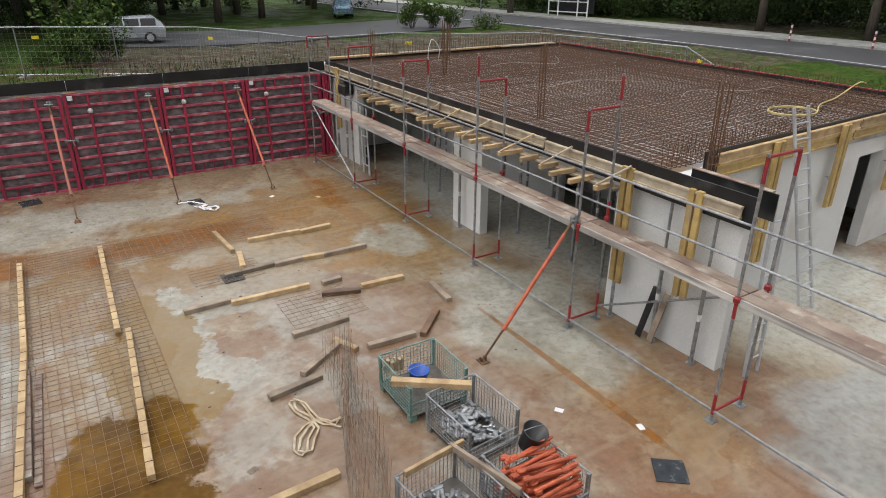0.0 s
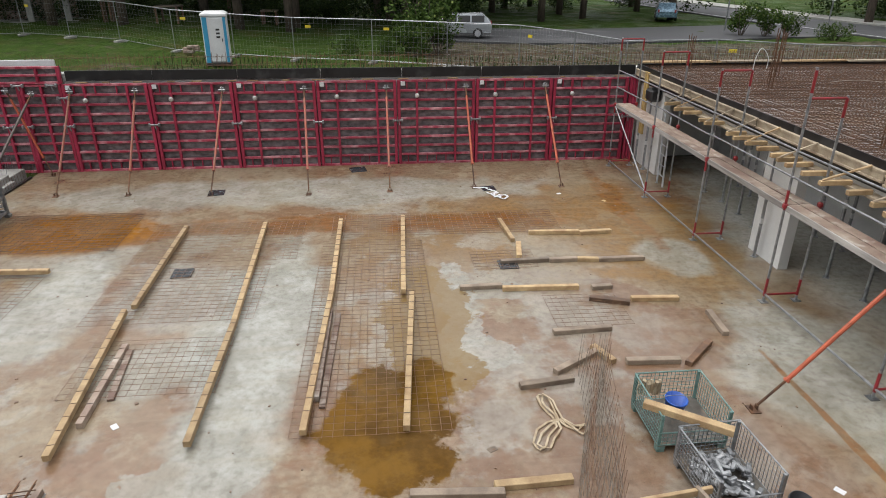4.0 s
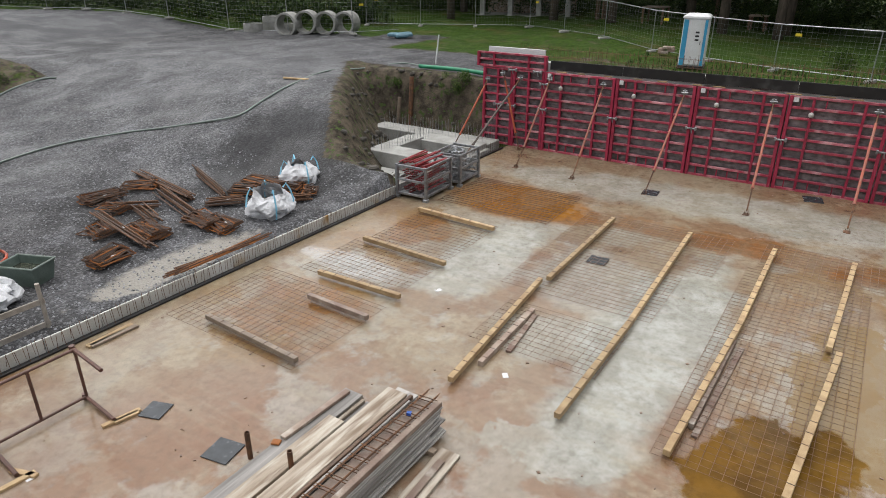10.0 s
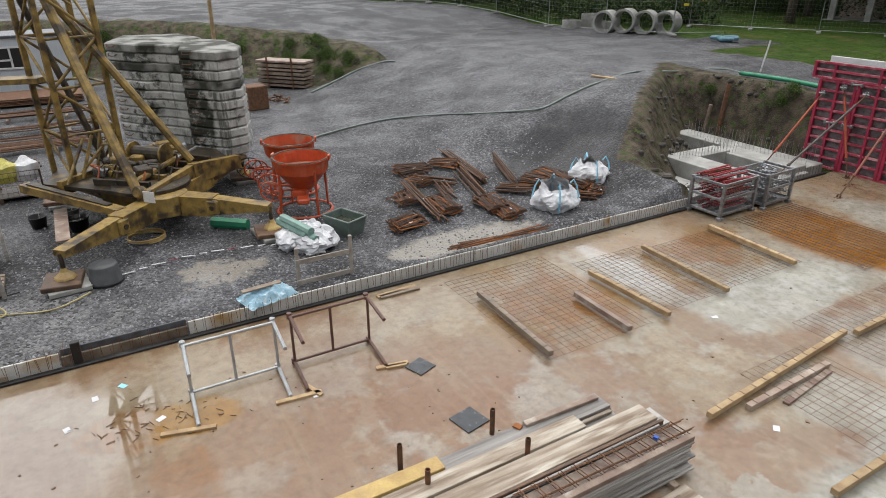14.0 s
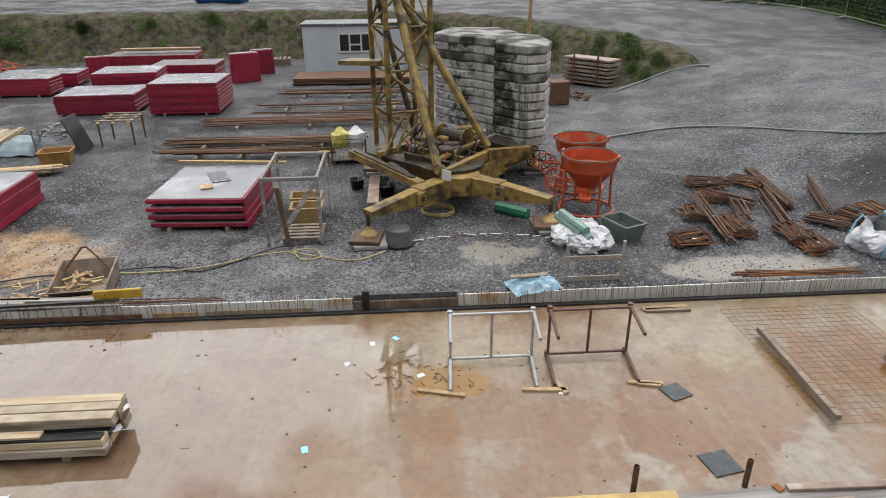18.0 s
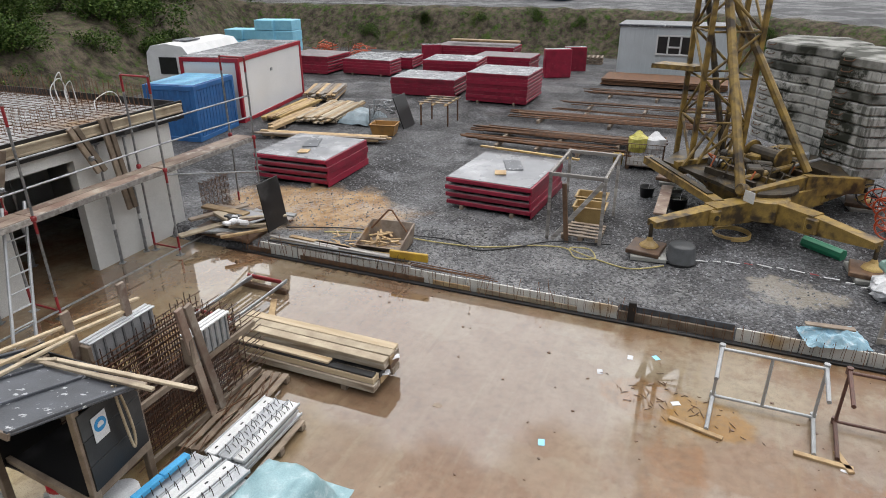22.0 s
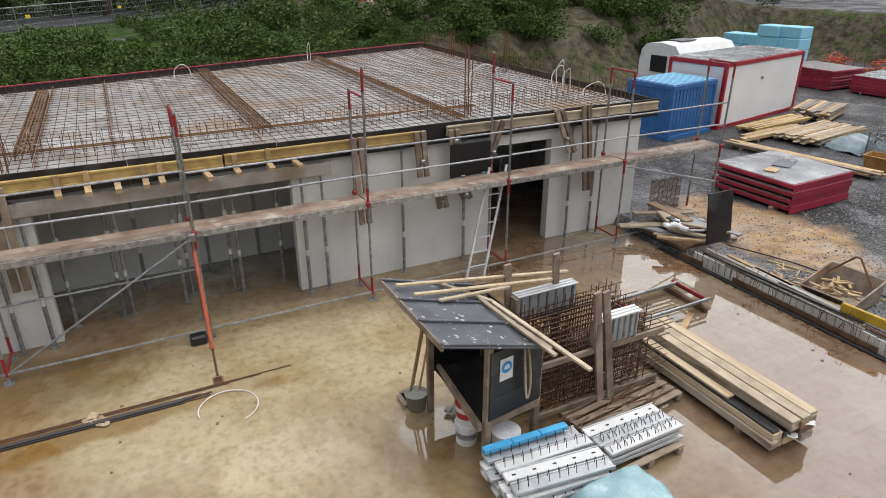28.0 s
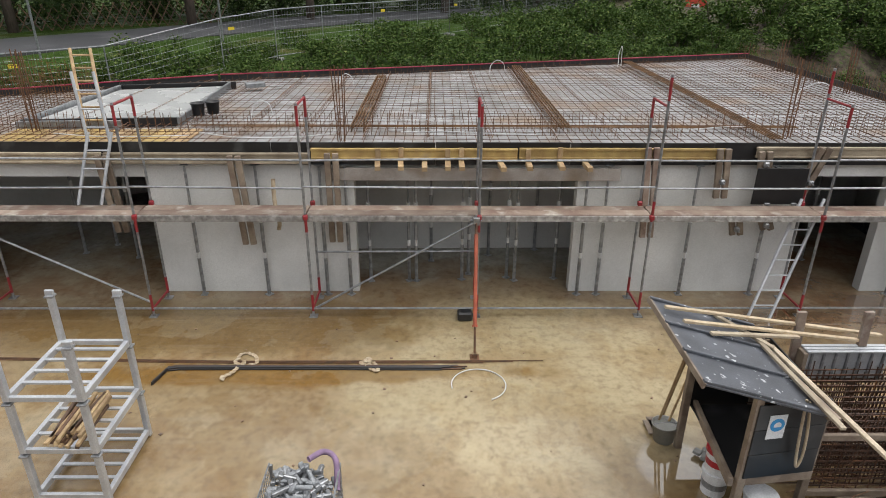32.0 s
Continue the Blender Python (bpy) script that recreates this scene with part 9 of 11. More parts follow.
crate = wire_basket(-20.4, -1.65, 1.1, 1.1, 0.75, 0.05, WOOD_DARK, "dark crate with white and yellow sacks in it", 0.12)
crate.location.z = YARD
for x, y, mt, lab in ((-20.3, -1.9, mat("yellow_sack", (0.6, 0.55, 0.12), 0.6), "pale yellow plastic sack in a crate"), (-20.35, -1.4, BAG, "white plastic sack in a crate")):
    g = Geo()
    g.lathe([(0, 0), (0.26, 0.02), (0.33, 0.2), (0.28, 0.42), (0.12, 0.55), (0.0, 0.5)], 12)
    for i in range(len(g.v)):
        vx, vy, vz = g.v[i]
        k = 1 + 0.25 * noise.noise((vx * 5, vy * 5, vz * 5 + x))
        g.v[i] = (vx * k, vy * k, vz * k)
    solid("sack", g, mt, lab, "sack", "sacks in the crate", at=(x, y, YARD + 0.45))
part("board", Geo().box((-15.9, -0.72, YARD + 0.5), (2.2, 0.28, 0.05), ch=0.006), DECK, thing("scaffold_plank", "reddish scaffold plank lying on the crane leg", "plank"))


def big_bag(x, y, seed):
    """A sagging white bulk bag with an open top."""
    g = Geo()
    n, m2 = 44, 20
    for j in range(m2 + 1):
        t = j / m2
        for i in range(n):
            a = 2 * math.pi * i / n
            sq = 1 / max(abs(math.cos(a)), abs(math.sin(a))) ** 0.55
            r = 0.46 * (0.82 + 0.3 * math.sin(math.pi * min(t * 1.15, 1))) * sq
            if t > 0.8:
                r *= 1 - (t - 0.8) * 1.2
            k = 1 + 0.3 * noise.noise((math.cos(a) * 1.8 + seed, math.sin(a) * 1.8, t * 2.2)) - 0.16 * abs(noise.noise((math.cos(a) * 4 + seed, math.sin(a) * 4, t * 5)))
            g.v.append((r * k * math.cos(a), r * k * math.sin(a), 0.7 * t * (1 + 0.3 * t * noise.noise((math.cos(a) * 1.1, math.sin(a) * 1.1, seed)))))
    g.f = [(j * n + i, j * n + (i + 1) % n, (j + 1) * n + (i + 1) % n, (j + 1) * n + i) for j in range(m2) for i in range(n)]
    g.f.append(tuple(range(n))[::-1])
    ob = thing("bulk_bag", "white woven bulk bag with pale blue straps, slumped on the gravel", "bulk bag", "bulk bags", at=(x, y, YARD - 0.02), rz=seed)
    part("bag", g, BAG, ob, smooth=False)
    part("contents", Geo().lathe([(0, 0.42), (0.28, 0.4)], 16), WOOD_DARK, ob)
    for a in (0.6, 2.2, 3.8, 5.4):
        c, s = math.cos(a), math.sin(a)
        gg = Geo()
        gg.path([(0.5 * c, 0.5 * s, 0.05), (0.6 * c, 0.6 * s, 0.35), (0.54 * c, 0.54 * s, 0.62), (0.44 * c, 0.44 * s, 0.8), (0.36 * c, 0.36 * s, 0.7)], 0.022, 5)
        part("strap", gg, BLUE_PALE, ob, "pale blue lifting strap")
    return ob


big_bag(-12.17, 10.37, 0.4)
big_bag(-13.26, 12.52, 2.1)
# bundles of short bent bars
r0 = random.Random(5)
GREASE_RUST = mat("dark_wet_rust", (0.1, 0.045, 0.022), 0.6, dark=(0.045, 0.025, 0.015), scale=7)
for x, y, rz, ln, k, straight in ((-16.73, 8.56, 1.55, 0.94, 14, 0), (-16.7, 9.7, 0.61, 0.79, 12, 0), (-16.31, 10.11, -0.17, 3.27, 10, 1), (-15.65, 11.19, -0.37, 3.35, 6, 1), (-15.36, 8.58, 0.69, 1.22, 5, 1), (-14.18, 7.51, -0.18, 2.88, 9, 1),
                                 (-14.68, 9.36, -0.28, 2.64, 8, 1), (-14.65, 8.5, -0.27, 1.2, 6, 1), (-13.55, 7.86, -0.01, 1.04, 16, 0), (-12.97, 8.96, 0.01, 0.92, 16, 0), (-12.41, 9.02, -0.03, 0.86, 14, 0), (-12.86, 6.44, 1.73, 0.77, 16, 0),
                                 (-13.66, 10.14, 0.89, 0.89, 10, 1), (-13.97, 11.07, 0.55, 0.61, 14, 0), (-13.91, 11.8, 0.06, 1.24, 18, 0), (-13.31, 11.89, 0.3, 1.21, 16, 0), (-12.32, 11.46, 0.89, 0.6, 10, 1), (-14.41, 7.18, -0.03, 0.68, 10, 0),
                                 (-12.38, 11.98, 0.72, 0.33, 10, 0), (-15.6, 8.26, 0.1, 0.62, 10, 0)):
    ob = thing("bar_bundle", "bundle of short rusty stirrups and bars on the gravel" if not straight else "bundle of straight rusty bars lying on the gravel", "reinforcement", "bundles of stirrups in the yard", at=(x, y, ground_z(x, y) + 0.03), rz=rz)
    for i in range(int(k * 1.4)):
        o = r0.uniform(-0.17, 0.17)
        z = 0.025 + 0.03 * (i % 6)
        if not straight:
            g = Geo()
            w, tilt = 0.13, r0.uniform(-0.15, 0.15)
            e0, e1 = -ln / 2 + r0.uniform(-0.08, 0.08), ln / 2 + r0.uniform(-0.08, 0.08)
            g.path([(e0, o - w - tilt, z), (e1, o - w + tilt, z), (e1, o + w + tilt, z + 0.03), (e0, o + w - tilt, z + 0.03), (e0, o - w - tilt, z)], 0.016, 4)
            part("stirrup", g, (RUST, GREASE_RUST, RUST_BRIGHT, GREASE_RUST)[i % 4], ob)
        else:
            bar("bar", (-ln / 2 + r0.uniform(-0.1, 0.1), o, z), (ln / 2 + r0.uniform(-0.1, 0.1), o + r0.uniform(-0.06, 0.06), z), 0.021, (RUST, GREASE_RUST, RUST)[i % 3], ob)
    if k > 8:
        scrap(x + 0.1, y + 0.05, ground_z(x, y) + 0.17, 0.1, 0.07, rz, BAG, "small white delivery tag on a bundle of stirrups", "tag")
ob = thing("foil_rolls", "rolls of pale green membrane on white foil sacks", "rolls")
ROLL = mat("pale_green_membrane", (0.24, 0.38, 0.33), 0.5, dark=(0.18, 0.3, 0.26), scale=5)
for k, (dx, z) in enumerate(((0, 0.52), (0.2, 0.45), (0.1, 0.62))):
    bar("roll", (-13.6 + dx, 3.55 + dx * 0.6, YARD + z), (-12.7 + dx, 3.9 + dx * 0.6, YARD + z - 0.1), 0.1, ROLL, ob)
for dx, dy in ((-0.1, -0.15), (0.35, 0.2), (-0.3, 0.35), (0.15, 0.5)):
    g = Geo()
    for j in range(13):
        for i in range(26):
            a, e = 2 * math.pi * i / 26, math.pi * (j / 12 - 0.5)
            c, s, h = math.cos(a), math.sin(a), math.sin(e)
            w = max(math.cos(e), 0.0) ** 0.5 / max(abs(c), abs(s)) ** 0.5
            w *= 1 + 0.35 * noise.noise((c * 2 + dx * 9, s * 2 + dy * 9, h * 2)) - 0.25 * abs(noise.noise((c * 5, s * 5 + dx * 9, h * 5)))
            g.v.append((0.4 * w * c, 0.32 * w * s, 0.2 + 0.22 * h * (1 + 0.5 * noise.noise((c * 3, s * 3 + dy * 7, 2)))))
    g.f = [(j * 26 + i, j * 26 + (i + 1) % 26, (j + 1) * 26 + (i + 1) % 26, (j + 1) * 26 + i) for j in range(12) for i in range(26)]
    part("sack", g, BAG, ob, "white foil sack", at=(-13.1 + dx, 3.8 + dy, YARD), rz=dx)
bar("pipe", (-15.35, 2.4, YARD + 0.12), (-14.75, 3.1, YARD + 0.12), 0.13, GREENPIPE, thing("green_pipe", "short length of green plastic drain pipe on the gravel", "pipe"))
ob = thing("batter_board", "pale batter board of two posts and two planks", "batter board")
PALEBOARD = mat("pale_weathered_board", (0.36, 0.33, 0.29), 0.75, dark=(0.24, 0.21, 0.18), scale=6)
bar("post", (-11.25, 3.2, YARD), (-11.25, 3.2, 1.02), 0.04, PALEBOARD, ob)
bar("post", (-11.2, 4.3, YARD), (-11.2, 4.3, 1.08), 0.04, PALEBOARD, ob)
for z in (0.74, 0.3):
    part("plank", Geo().box((-11.2, 3.75, z), (0.03, 1.2, 0.1), ch=0.004), PALEBOARD, ob)
hose_loop("yellow_hose", "yellow hose coiled on the gravel by the crane", [(-15.3 + 0.36 * math.cos(a), 0.9 + 0.4 * math.sin(a), YARD + 0.03 + 0.006 * a) for a in [0.55 * i for i in range(30)]], 0.02, YELLOW, "hose")
hose_loop("yellow_hose", "yellow hose snaking over the gravel", [(-11.9, -8.0, 0.24), (-12.3, -6.6, 0.24), (-12.35, -5.2, 0.23), (-12.5, -4.2, 0.23), (-13.0, -3.2, 0.23), (-13.1, -2.5, 0.24), (-12.7, -2.2, 0.24), (-12.75, -1.8, 0.26), (-13.2, -2.0, 0.26), (-13.05, -2.4, 0.27), (-12.7, -1.6, 0.24), (-12.6, -1.0, 0.23), (-13.0, -0.4, 0.23)], 0.016, mat("pale_yellow_hose", (0.5, 0.42, 0.17), 0.5), "hose")
hose_loop("black_cable", "black cable lying on the gravel", [(-11.8, -9.0, 0.24), (-12.3, -7.6, 0.24), (-12.45, -6.2, 0.24), (-12.6, -5.0, 0.23), (-12.3, -4.3, 0.23), (-12.7, -3.6, 0.24), (-13.4, -2.8, 0.24), (-13.7, -1.6, 0.23)], 0.016, PLASTIC_BLACK, "cable")
HOSE = mat("pale_green_hose", (0.22, 0.27, 0.24), 0.5, dark=(0.15, 0.19, 0.17), scale=6)
hp = [(-20.6, 5.9), (-21.7, 6.6), (-22.6, 8.4), (-22.4, 10.4), (-21.1, 11.9), (-20.0, 12.7), (-18.5, 13.55), (-17.8, 14.3), (-17.9, 15.4), (-18.1, 16.9), (-18.7, 19.6), (-18.3, 21.4), (-17.5, 23.0), (-16.2, 22.7)]
hose_loop("water_hose", "long pale green water hose lying over the gravel ramp", [(x, y, ground_z(x, y) + 0.04) for x, y in hp], 0.035, HOSE, "hose")
hp = [(-29.8, 10.0), (-30.4, 11.4), (-30.8, 13.0), (-30.6, 14.2), (-30.1, 14.6)]
hose_loop("water_hose", "grey hose lying up the bank", [(x, y, ground_z(x, y) + 0.04) for x, y in hp], 0.04, HOSE, "hose")
px = [(-16.0, 22.3), (-14.0, 22.35), (-12.0, 22.3), (-10.9, 22.3)]
hose_loop("green_drain_pipe", "long bright green drain pipe lying behind the cut", [(x, y, ground_z(x, y) + 0.11) for x, y in px], 0.085, GREENPIPE, "pipe")
bar("stake", (-15.6, 22.9, 2.2), (-15.5, 23.0, 3.35), 0.03, WHITE, thing("marker_stake", "white marker stake at the edge of the cut", "stake"))
solid("timber_board", Geo().box((0, 0, 0.04), (1.1, 0.12, 0.06), ch=0.006), WOOD, "pale board lying on the gravel above the cut", "board", at=(-18.6, 17.8, ground_z(-18.6, 17.8)), rz=0.2)

# ---------- strip footings in the pit ----------
ft = thing("strip_footing", "pale grey concrete strip footings with starter bars in the pit", "footing", kind="structure")
for x0, x1, y0, y1, z in ((-16.3, -11.0, 19.35, 20.25, 0.2), (-13.9, -10.85, 16.2, 17.1, 0.34), (-13.9, -13.2, 17.1, 18.6, 0.34), (-11.6, -10.85, 17.1, 19.3, 0.1), (-13.9, -11.0, 18.4, 19.35, 0.28)):
    part("footing_block", Geo().box(((x0 + x1) / 2, (y0 + y1) / 2, z / 2 - 0.25), (x1 - x0, y1 - y0, z + 0.5), ch=0.015), CONC, ft)
part("blinding", Geo().box((-12.6, 15.5, -0.18), (3.6, 1.2, 0.1), ch=0.02), CONC, ft)
starters("footing_starters", "thin starter bars standing on the footings", (-13.7, 16.35, 0.34), (-13.3, 18.5, 0.34), 0.12, 0.45, rows=2, side=(0.35, 0, 0), material=GALV)
starters("footing_starters", "thin starter bars standing on the footings", (-15.8, 20.0, 0.2), (-11.2, 20.0, 0.2), 0.14, 0.5, rows=2, side=(0, -0.4, 0), material=GALV)
for x, y, ln, rz in ((-16.9, 19.4, 1.5, 0.2), (-16.6, 19.8, 0.9, 1.4)):
    solid("timber_board", Geo().box((0, 0, 0.1), (ln, 0.15, 0.05), ch=0.006), WOOD_WET, "weathered board lying in the pit", "board", at=(x, y, -0.2), rz=rz)
bar("post", (-16.1, 20.8, -0.2), (-16.0, 20.9, 1.1), 0.07, WOOD_WET, thing("timber_post", "grey timber post leaning on the cut face", "post"))
bar("post", (-15.6, 21.0, -0.2), (-15.6, 21.2, 1.9), 0.09, RUST, thing("steel_post", "rusty steel pile standing in the cut face", "post"))

# ---------- cabins ----------
def cabin(name, x, y, w, d, h, rz, body, frame, label, ribs=0, z=YARD):
    ob = thing(name, label, "cabin", at=(x, y, z), rz=rz)
    part("wall", Geo().box((0, 0, h / 2), (w - 0.06, d - 0.06, h - 0.04)), body, ob)
    for sx in (-1, 1):
        for sy in (-1, 1):
            part("corner_post", Geo().box((sx * (w / 2 - 0.06), sy * (d / 2 - 0.06), h / 2), (0.14, 0.14, h), ch=0.01), frame, ob)
    for zz in (0.08, h - 0.08):
        for s in (-1, 1):
            part("rail", Geo().box((0, s * (d / 2 - 0.05), zz), (w - 0.2, 0.12, 0.16), ch=0.01), frame, ob)
            part("rail", Geo().box((s * (w / 2 - 0.05), 0, zz), (0.12, d - 0.2, 0.16), ch=0.01), frame, ob)
    part("roof", Geo().box((0, 0, h - 0.005), (w - 0.1, d - 0.1, 0.05)), PLYTOP if not ribs else body, ob)
    if ribs:
        rib = Geo().box((0, 0, h / 2), (0.07, 0.012, h - 0.2), ch=0.004).mesh("rib")
        for i in range(int(w / 0.2)):
            for s in (-1, 1):
                part("rib", rib, body, ob, at=(-w / 2 + 0.15 + 0.2 * i, s * (d / 2 - 0.02), 0))
        rib2 = Geo().box((0, 0, h / 2), (0.012, 0.07, h - 0.2), ch=0.004).mesh("rib")
        for i in range(int(d / 0.2)):
            for s in (-1, 1):
                part("rib", rib2, body, ob, at=(s * (w / 2 - 0.02), -d / 2 + 0.15 + 0.2 * i, 0))
        rr = Geo().box((0, 0, h + 0.02), (0.08, d - 0.2, 0.03), ch=0.01).mesh("roof_rib")
        for i in range(int(w / 0.22)):
            part("roof_rib", rr, BLUE_PALE, ob, at=(-w / 2 + 0.15 + 0.22 * i, 0, 0))
    return ob


PANELWHITE = mat("white_cabin_panel", (0.78, 0.79, 0.8), 0.4, dark=(0.72, 0.73, 0.74), scale=0.8, bump=0.02)
cab = cabin("site_container", -23.1, -18.75, 6.1, 2.45, 2.5, 0.2, PANELWHITE, mat("red_container_frame", (0.36, 0.015, 0.03), 0.45, dark=(0.28, 0.012, 0.025), scale=3), "white site container with red steel frame")
part("vent", Geo().box((0.2, 1.2, 1.7), (0.2, 0.04, 0.12), ch=0.01), GALV, cab)
cabin("store_container", -18.55, -17.75, 2.6, 2.0, 1.95, 0.16, BLUE, BLUE, "small blue corrugated steel store container", 1)
hut = thing("site_hut", "white ribbed site hut with a window and flat roof", "hut", at=(-39.0, -2.4, YARD))
HUTWALL = mat("pale_blue_hut_wall", (0.6, 0.65, 0.68), 0.5, dark=(0.52, 0.57, 0.6), scale=1)
part("wall", Geo().box((0, 0, 1.3), (2.6, 5.6, 2.6)), HUTWALL, hut)
for i in range(24):
    if not 8 < i < 17:
        part("rib", Geo().box((1.31, -2.7 + 0.235 * i, 1.3), (0.02, 0.05, 2.55)), HUTWALL, hut)
    else:
        part("rib", Geo().box((1.31, -2.7 + 0.235 * i, 0.6), (0.02, 0.05, 1.2)), HUTWALL, hut)
part("roof", Geo().box((0, 0, 2.66), (2.8, 5.8, 0.12), ch=0.02), SHEET, hut)
win = part("window", Geo().box((1.33, 0.1, 1.7), (0.04, 1.75, 0.95)), PLASTIC_BLACK, hut)
for dy in (-0.9, -0.32, 0.32, 0.9):
    part("window_frame", Geo().box((1.36, 0.1 + dy, 1.7), (0.04, 0.09, 0.98), ch=0.01), WHITE, win)
for dz in (-0.48, -0.1, 0.48):
    part("window_frame", Geo().box((1.36, 0.1, 1.7 + dz), (0.04, 0.75 if dz == -0.1 else 1.85, 0.09), ch=0.01), WHITE, win)
car = thing("caravan", "old white caravan with rounded roof parked behind the container", "caravan", at=(-25.2, -23.4, YARD), rz=0.15)
g = Geo()
prof = [(-1.1, 0.45), (1.1, 0.45), (1.12, 1.6), (1.05, 2.1), (0.8, 2.4), (0, 2.5), (-0.8, 2.4), (-1.05, 2.1), (-1.12, 1.6)]
v = [(sx, y, z) for sx in (-2.2, 2.2) for y, z in prof]
n = len(prof)
g.add(v, [tuple(range(n)), tuple(range(n, 2 * n))[::-1]] + [(i, n + i, n + (i + 1) % n, (i + 1) % n) for i in range(n)])
part("body", g, WHITE, car)
part("window", Geo().box((2.22, 0.0, 1.55), (0.04, 0.9, 0.75), ch=0.03), PLASTIC_BLACK, car)
part("roof_hatch", Geo().box((0.6, 0, 2.52), (1.2, 0.7, 0.06), ch=0.02), SHEET, car)
for sy in (-1, 1):
    part("wheel", Geo().tube((0, sy * 0.9, 0.3), (0, sy * 1.08, 0.3), 0.3, 18), PLASTIC_BLACK, car)
for i in range(4):
    ob = thing("foam_block_stack", "shrink-wrapped stack of pale blue insulation boards", "insulation", "insulation stacks", at=(-34.8 - 0.3 * (i % 2), -28.6 + 1.2 * i, YARD), rz=0.1)
    for k in range(4 if i > 1 else 3):
        part("pack", Geo().box((rnd(-0.03, 0.03), rnd(-0.03, 0.03), 0.12 + 0.62 * k + 0.3), (1.2, 1.25, 0.6), ch=0.03), BLUE_PALE, ob)
    part("pallet_base", Geo().box((0, 0, 0.06), (1.2, 1.2, 0.12), ch=0.01), WOOD_WET, ob)
for x, y, lab in ((-40.0, -25.5, "orange steel fittings piled in a timber crate"), (-39.6, -22.4, "heap of orange steel props")):
    heap("orange_fittings", lab, "tube heap", x, y, YARD, 1.4, 1.4, 40, rod_piece, HOPPER, 0.9)
ob = wire_basket(-39.7, -23.8, 1.2, 1.2, 0.9, 0.1, WOOD_DARK, "dark timber crate below the bank", 0.2)
ob.location.z = YARD
for k in range(3):
    pallet(-41.6, -7.2, 1.2, 1.2, 0.1, "pale timber pallet in a stack by the bank", YARD + 0.15 * k)
ob = thing("board_rack", "stack of brown formwork boards strapped between posts by the bank", "board stack", at=(-32.6, 9.7, YARD + 0.05), rz=0.7)
for k in range(7):
    part("board", Geo().box((0, 0, 0.15 + 0.19 * k), (2.7 + rnd(-0.1, 0.1), 1.0, 0.14 if k % 2 else 0.1), ch=0.01), WOOD_WET if k % 2 else DECK, ob)
for sx in (-0.7, 0.7):
    part("strap", Geo().box((sx, -0.52, 0.75), (0.09, 0.03, 1.5)), RUST, ob)
g = Geo().box((0, 0, 0.5), (0.9, 0.9, 1.0), ch=0.03)
solid("rusty_tank", g, RUST, "rusty brown steel box standing by the ballast", "steel box", at=(-28.5, 7.0, YARD), rz=0.2)
heap("scrap_fittings", "dark rusty fittings heaped beside the steel box", "scrap heap", -29.3, 8.3, YARD, 1.2, 0.9, 22, clip_piece, RUST, 0.3)
bar("post", (-33.0, 6.5, YARD), (-33.0, 6.6, 6.5), 0.09, WOOD, thing("timber_post", "tall orange-brown timber post behind the ballast", "post"))

# crushed stone strewn over the near yard
r0 = random.Random(17)
GRAVELSTONE, n, l, b, co, cloud, ramp, mix, calc, spot, relief = nodes_of("crushed_stone")
isle = n.new("ShaderNodeNewGeometry").outputs["Random Per Island"]
l.new(mix(isle, (0.05, 0.05, 0.053), (0.3, 0.305, 0.32)), b.inputs["Base Color"])
b.inputs["Roughness"].default_value = 0.7
sv, sf = [], []
for k in range(13000):
    x, y = -11.0 - 9.0 * r0.random() ** 1.4, r0.uniform(-12.0, 13.0)
    z, q, a, h = ground_z(x, y), r0.uniform(0.012, 0.036), r0.uniform(0, 6.3), r0.uniform(0.5, 1.0)
    c, d = math.cos(a) * q, math.sin(a) * q
    i = len(sv)
    sv += [(x + c, y + d, z), (x - d * h, y + c * h, z), (x - c, y - d, z), (x + d, y - c, z), (x + c * 0.3, y + d * 0.4, z + q * 0.9)]
    sf += [(i, i + 1, i + 4), (i + 1, i + 2, i + 4), (i + 2, i + 3, i + 4), (i + 3, i, i + 4)]
me = bpy.data.meshes.new("crushed_stone")
me.from_pydata(sv, [], sf)
tagged(part("crushed_stone", me, GRAVELSTONE), "grey crushed stone strewn over the yard", "gravel", kind="stuff")

# loose stones on the rim and floor of the pit
ROCK = mat("dark_broken_rock", (0.09, 0.08, 0.066), 0.9, dark=(0.04, 0.036, 0.03), scale=3)
r0 = random.Random(91)
g = Geo()
n = 0
while n < 210:
    x, y = r0.uniform(-19.0, -11.2), r0.uniform(13.6, 21.8)
    c = cut_line(x, y)
    if not -0.8 < c < 3.2:
        continue
    n += 1
    s = r0.uniform(0.04, 0.2) * (1.3 if 0 < c < 1.6 else 0.8)
    q = Geo().box((0, 0, 0), (s * r0.uniform(0.8, 1.6), s * r0.uniform(0.8, 1.4), s * r0.uniform(0.6, 1.0)), ch=s * 0.22)
    m = Matrix.Translation((x, y, ground_z(x, y) + s * 0.1)) @ Matrix.Rotation(r0.uniform(0, 6.3), 4, "Z") @ Matrix.Rotation(r0.uniform(-0.6, 0.6), 4, "X")
    g.add([tuple(m @ Vector(p)) for p in q.v], q.f)
tagged(part("loose_rocks", g, ROCK), "dark broken rocks scattered down the side of the pit", "rocks", kind="stuff")


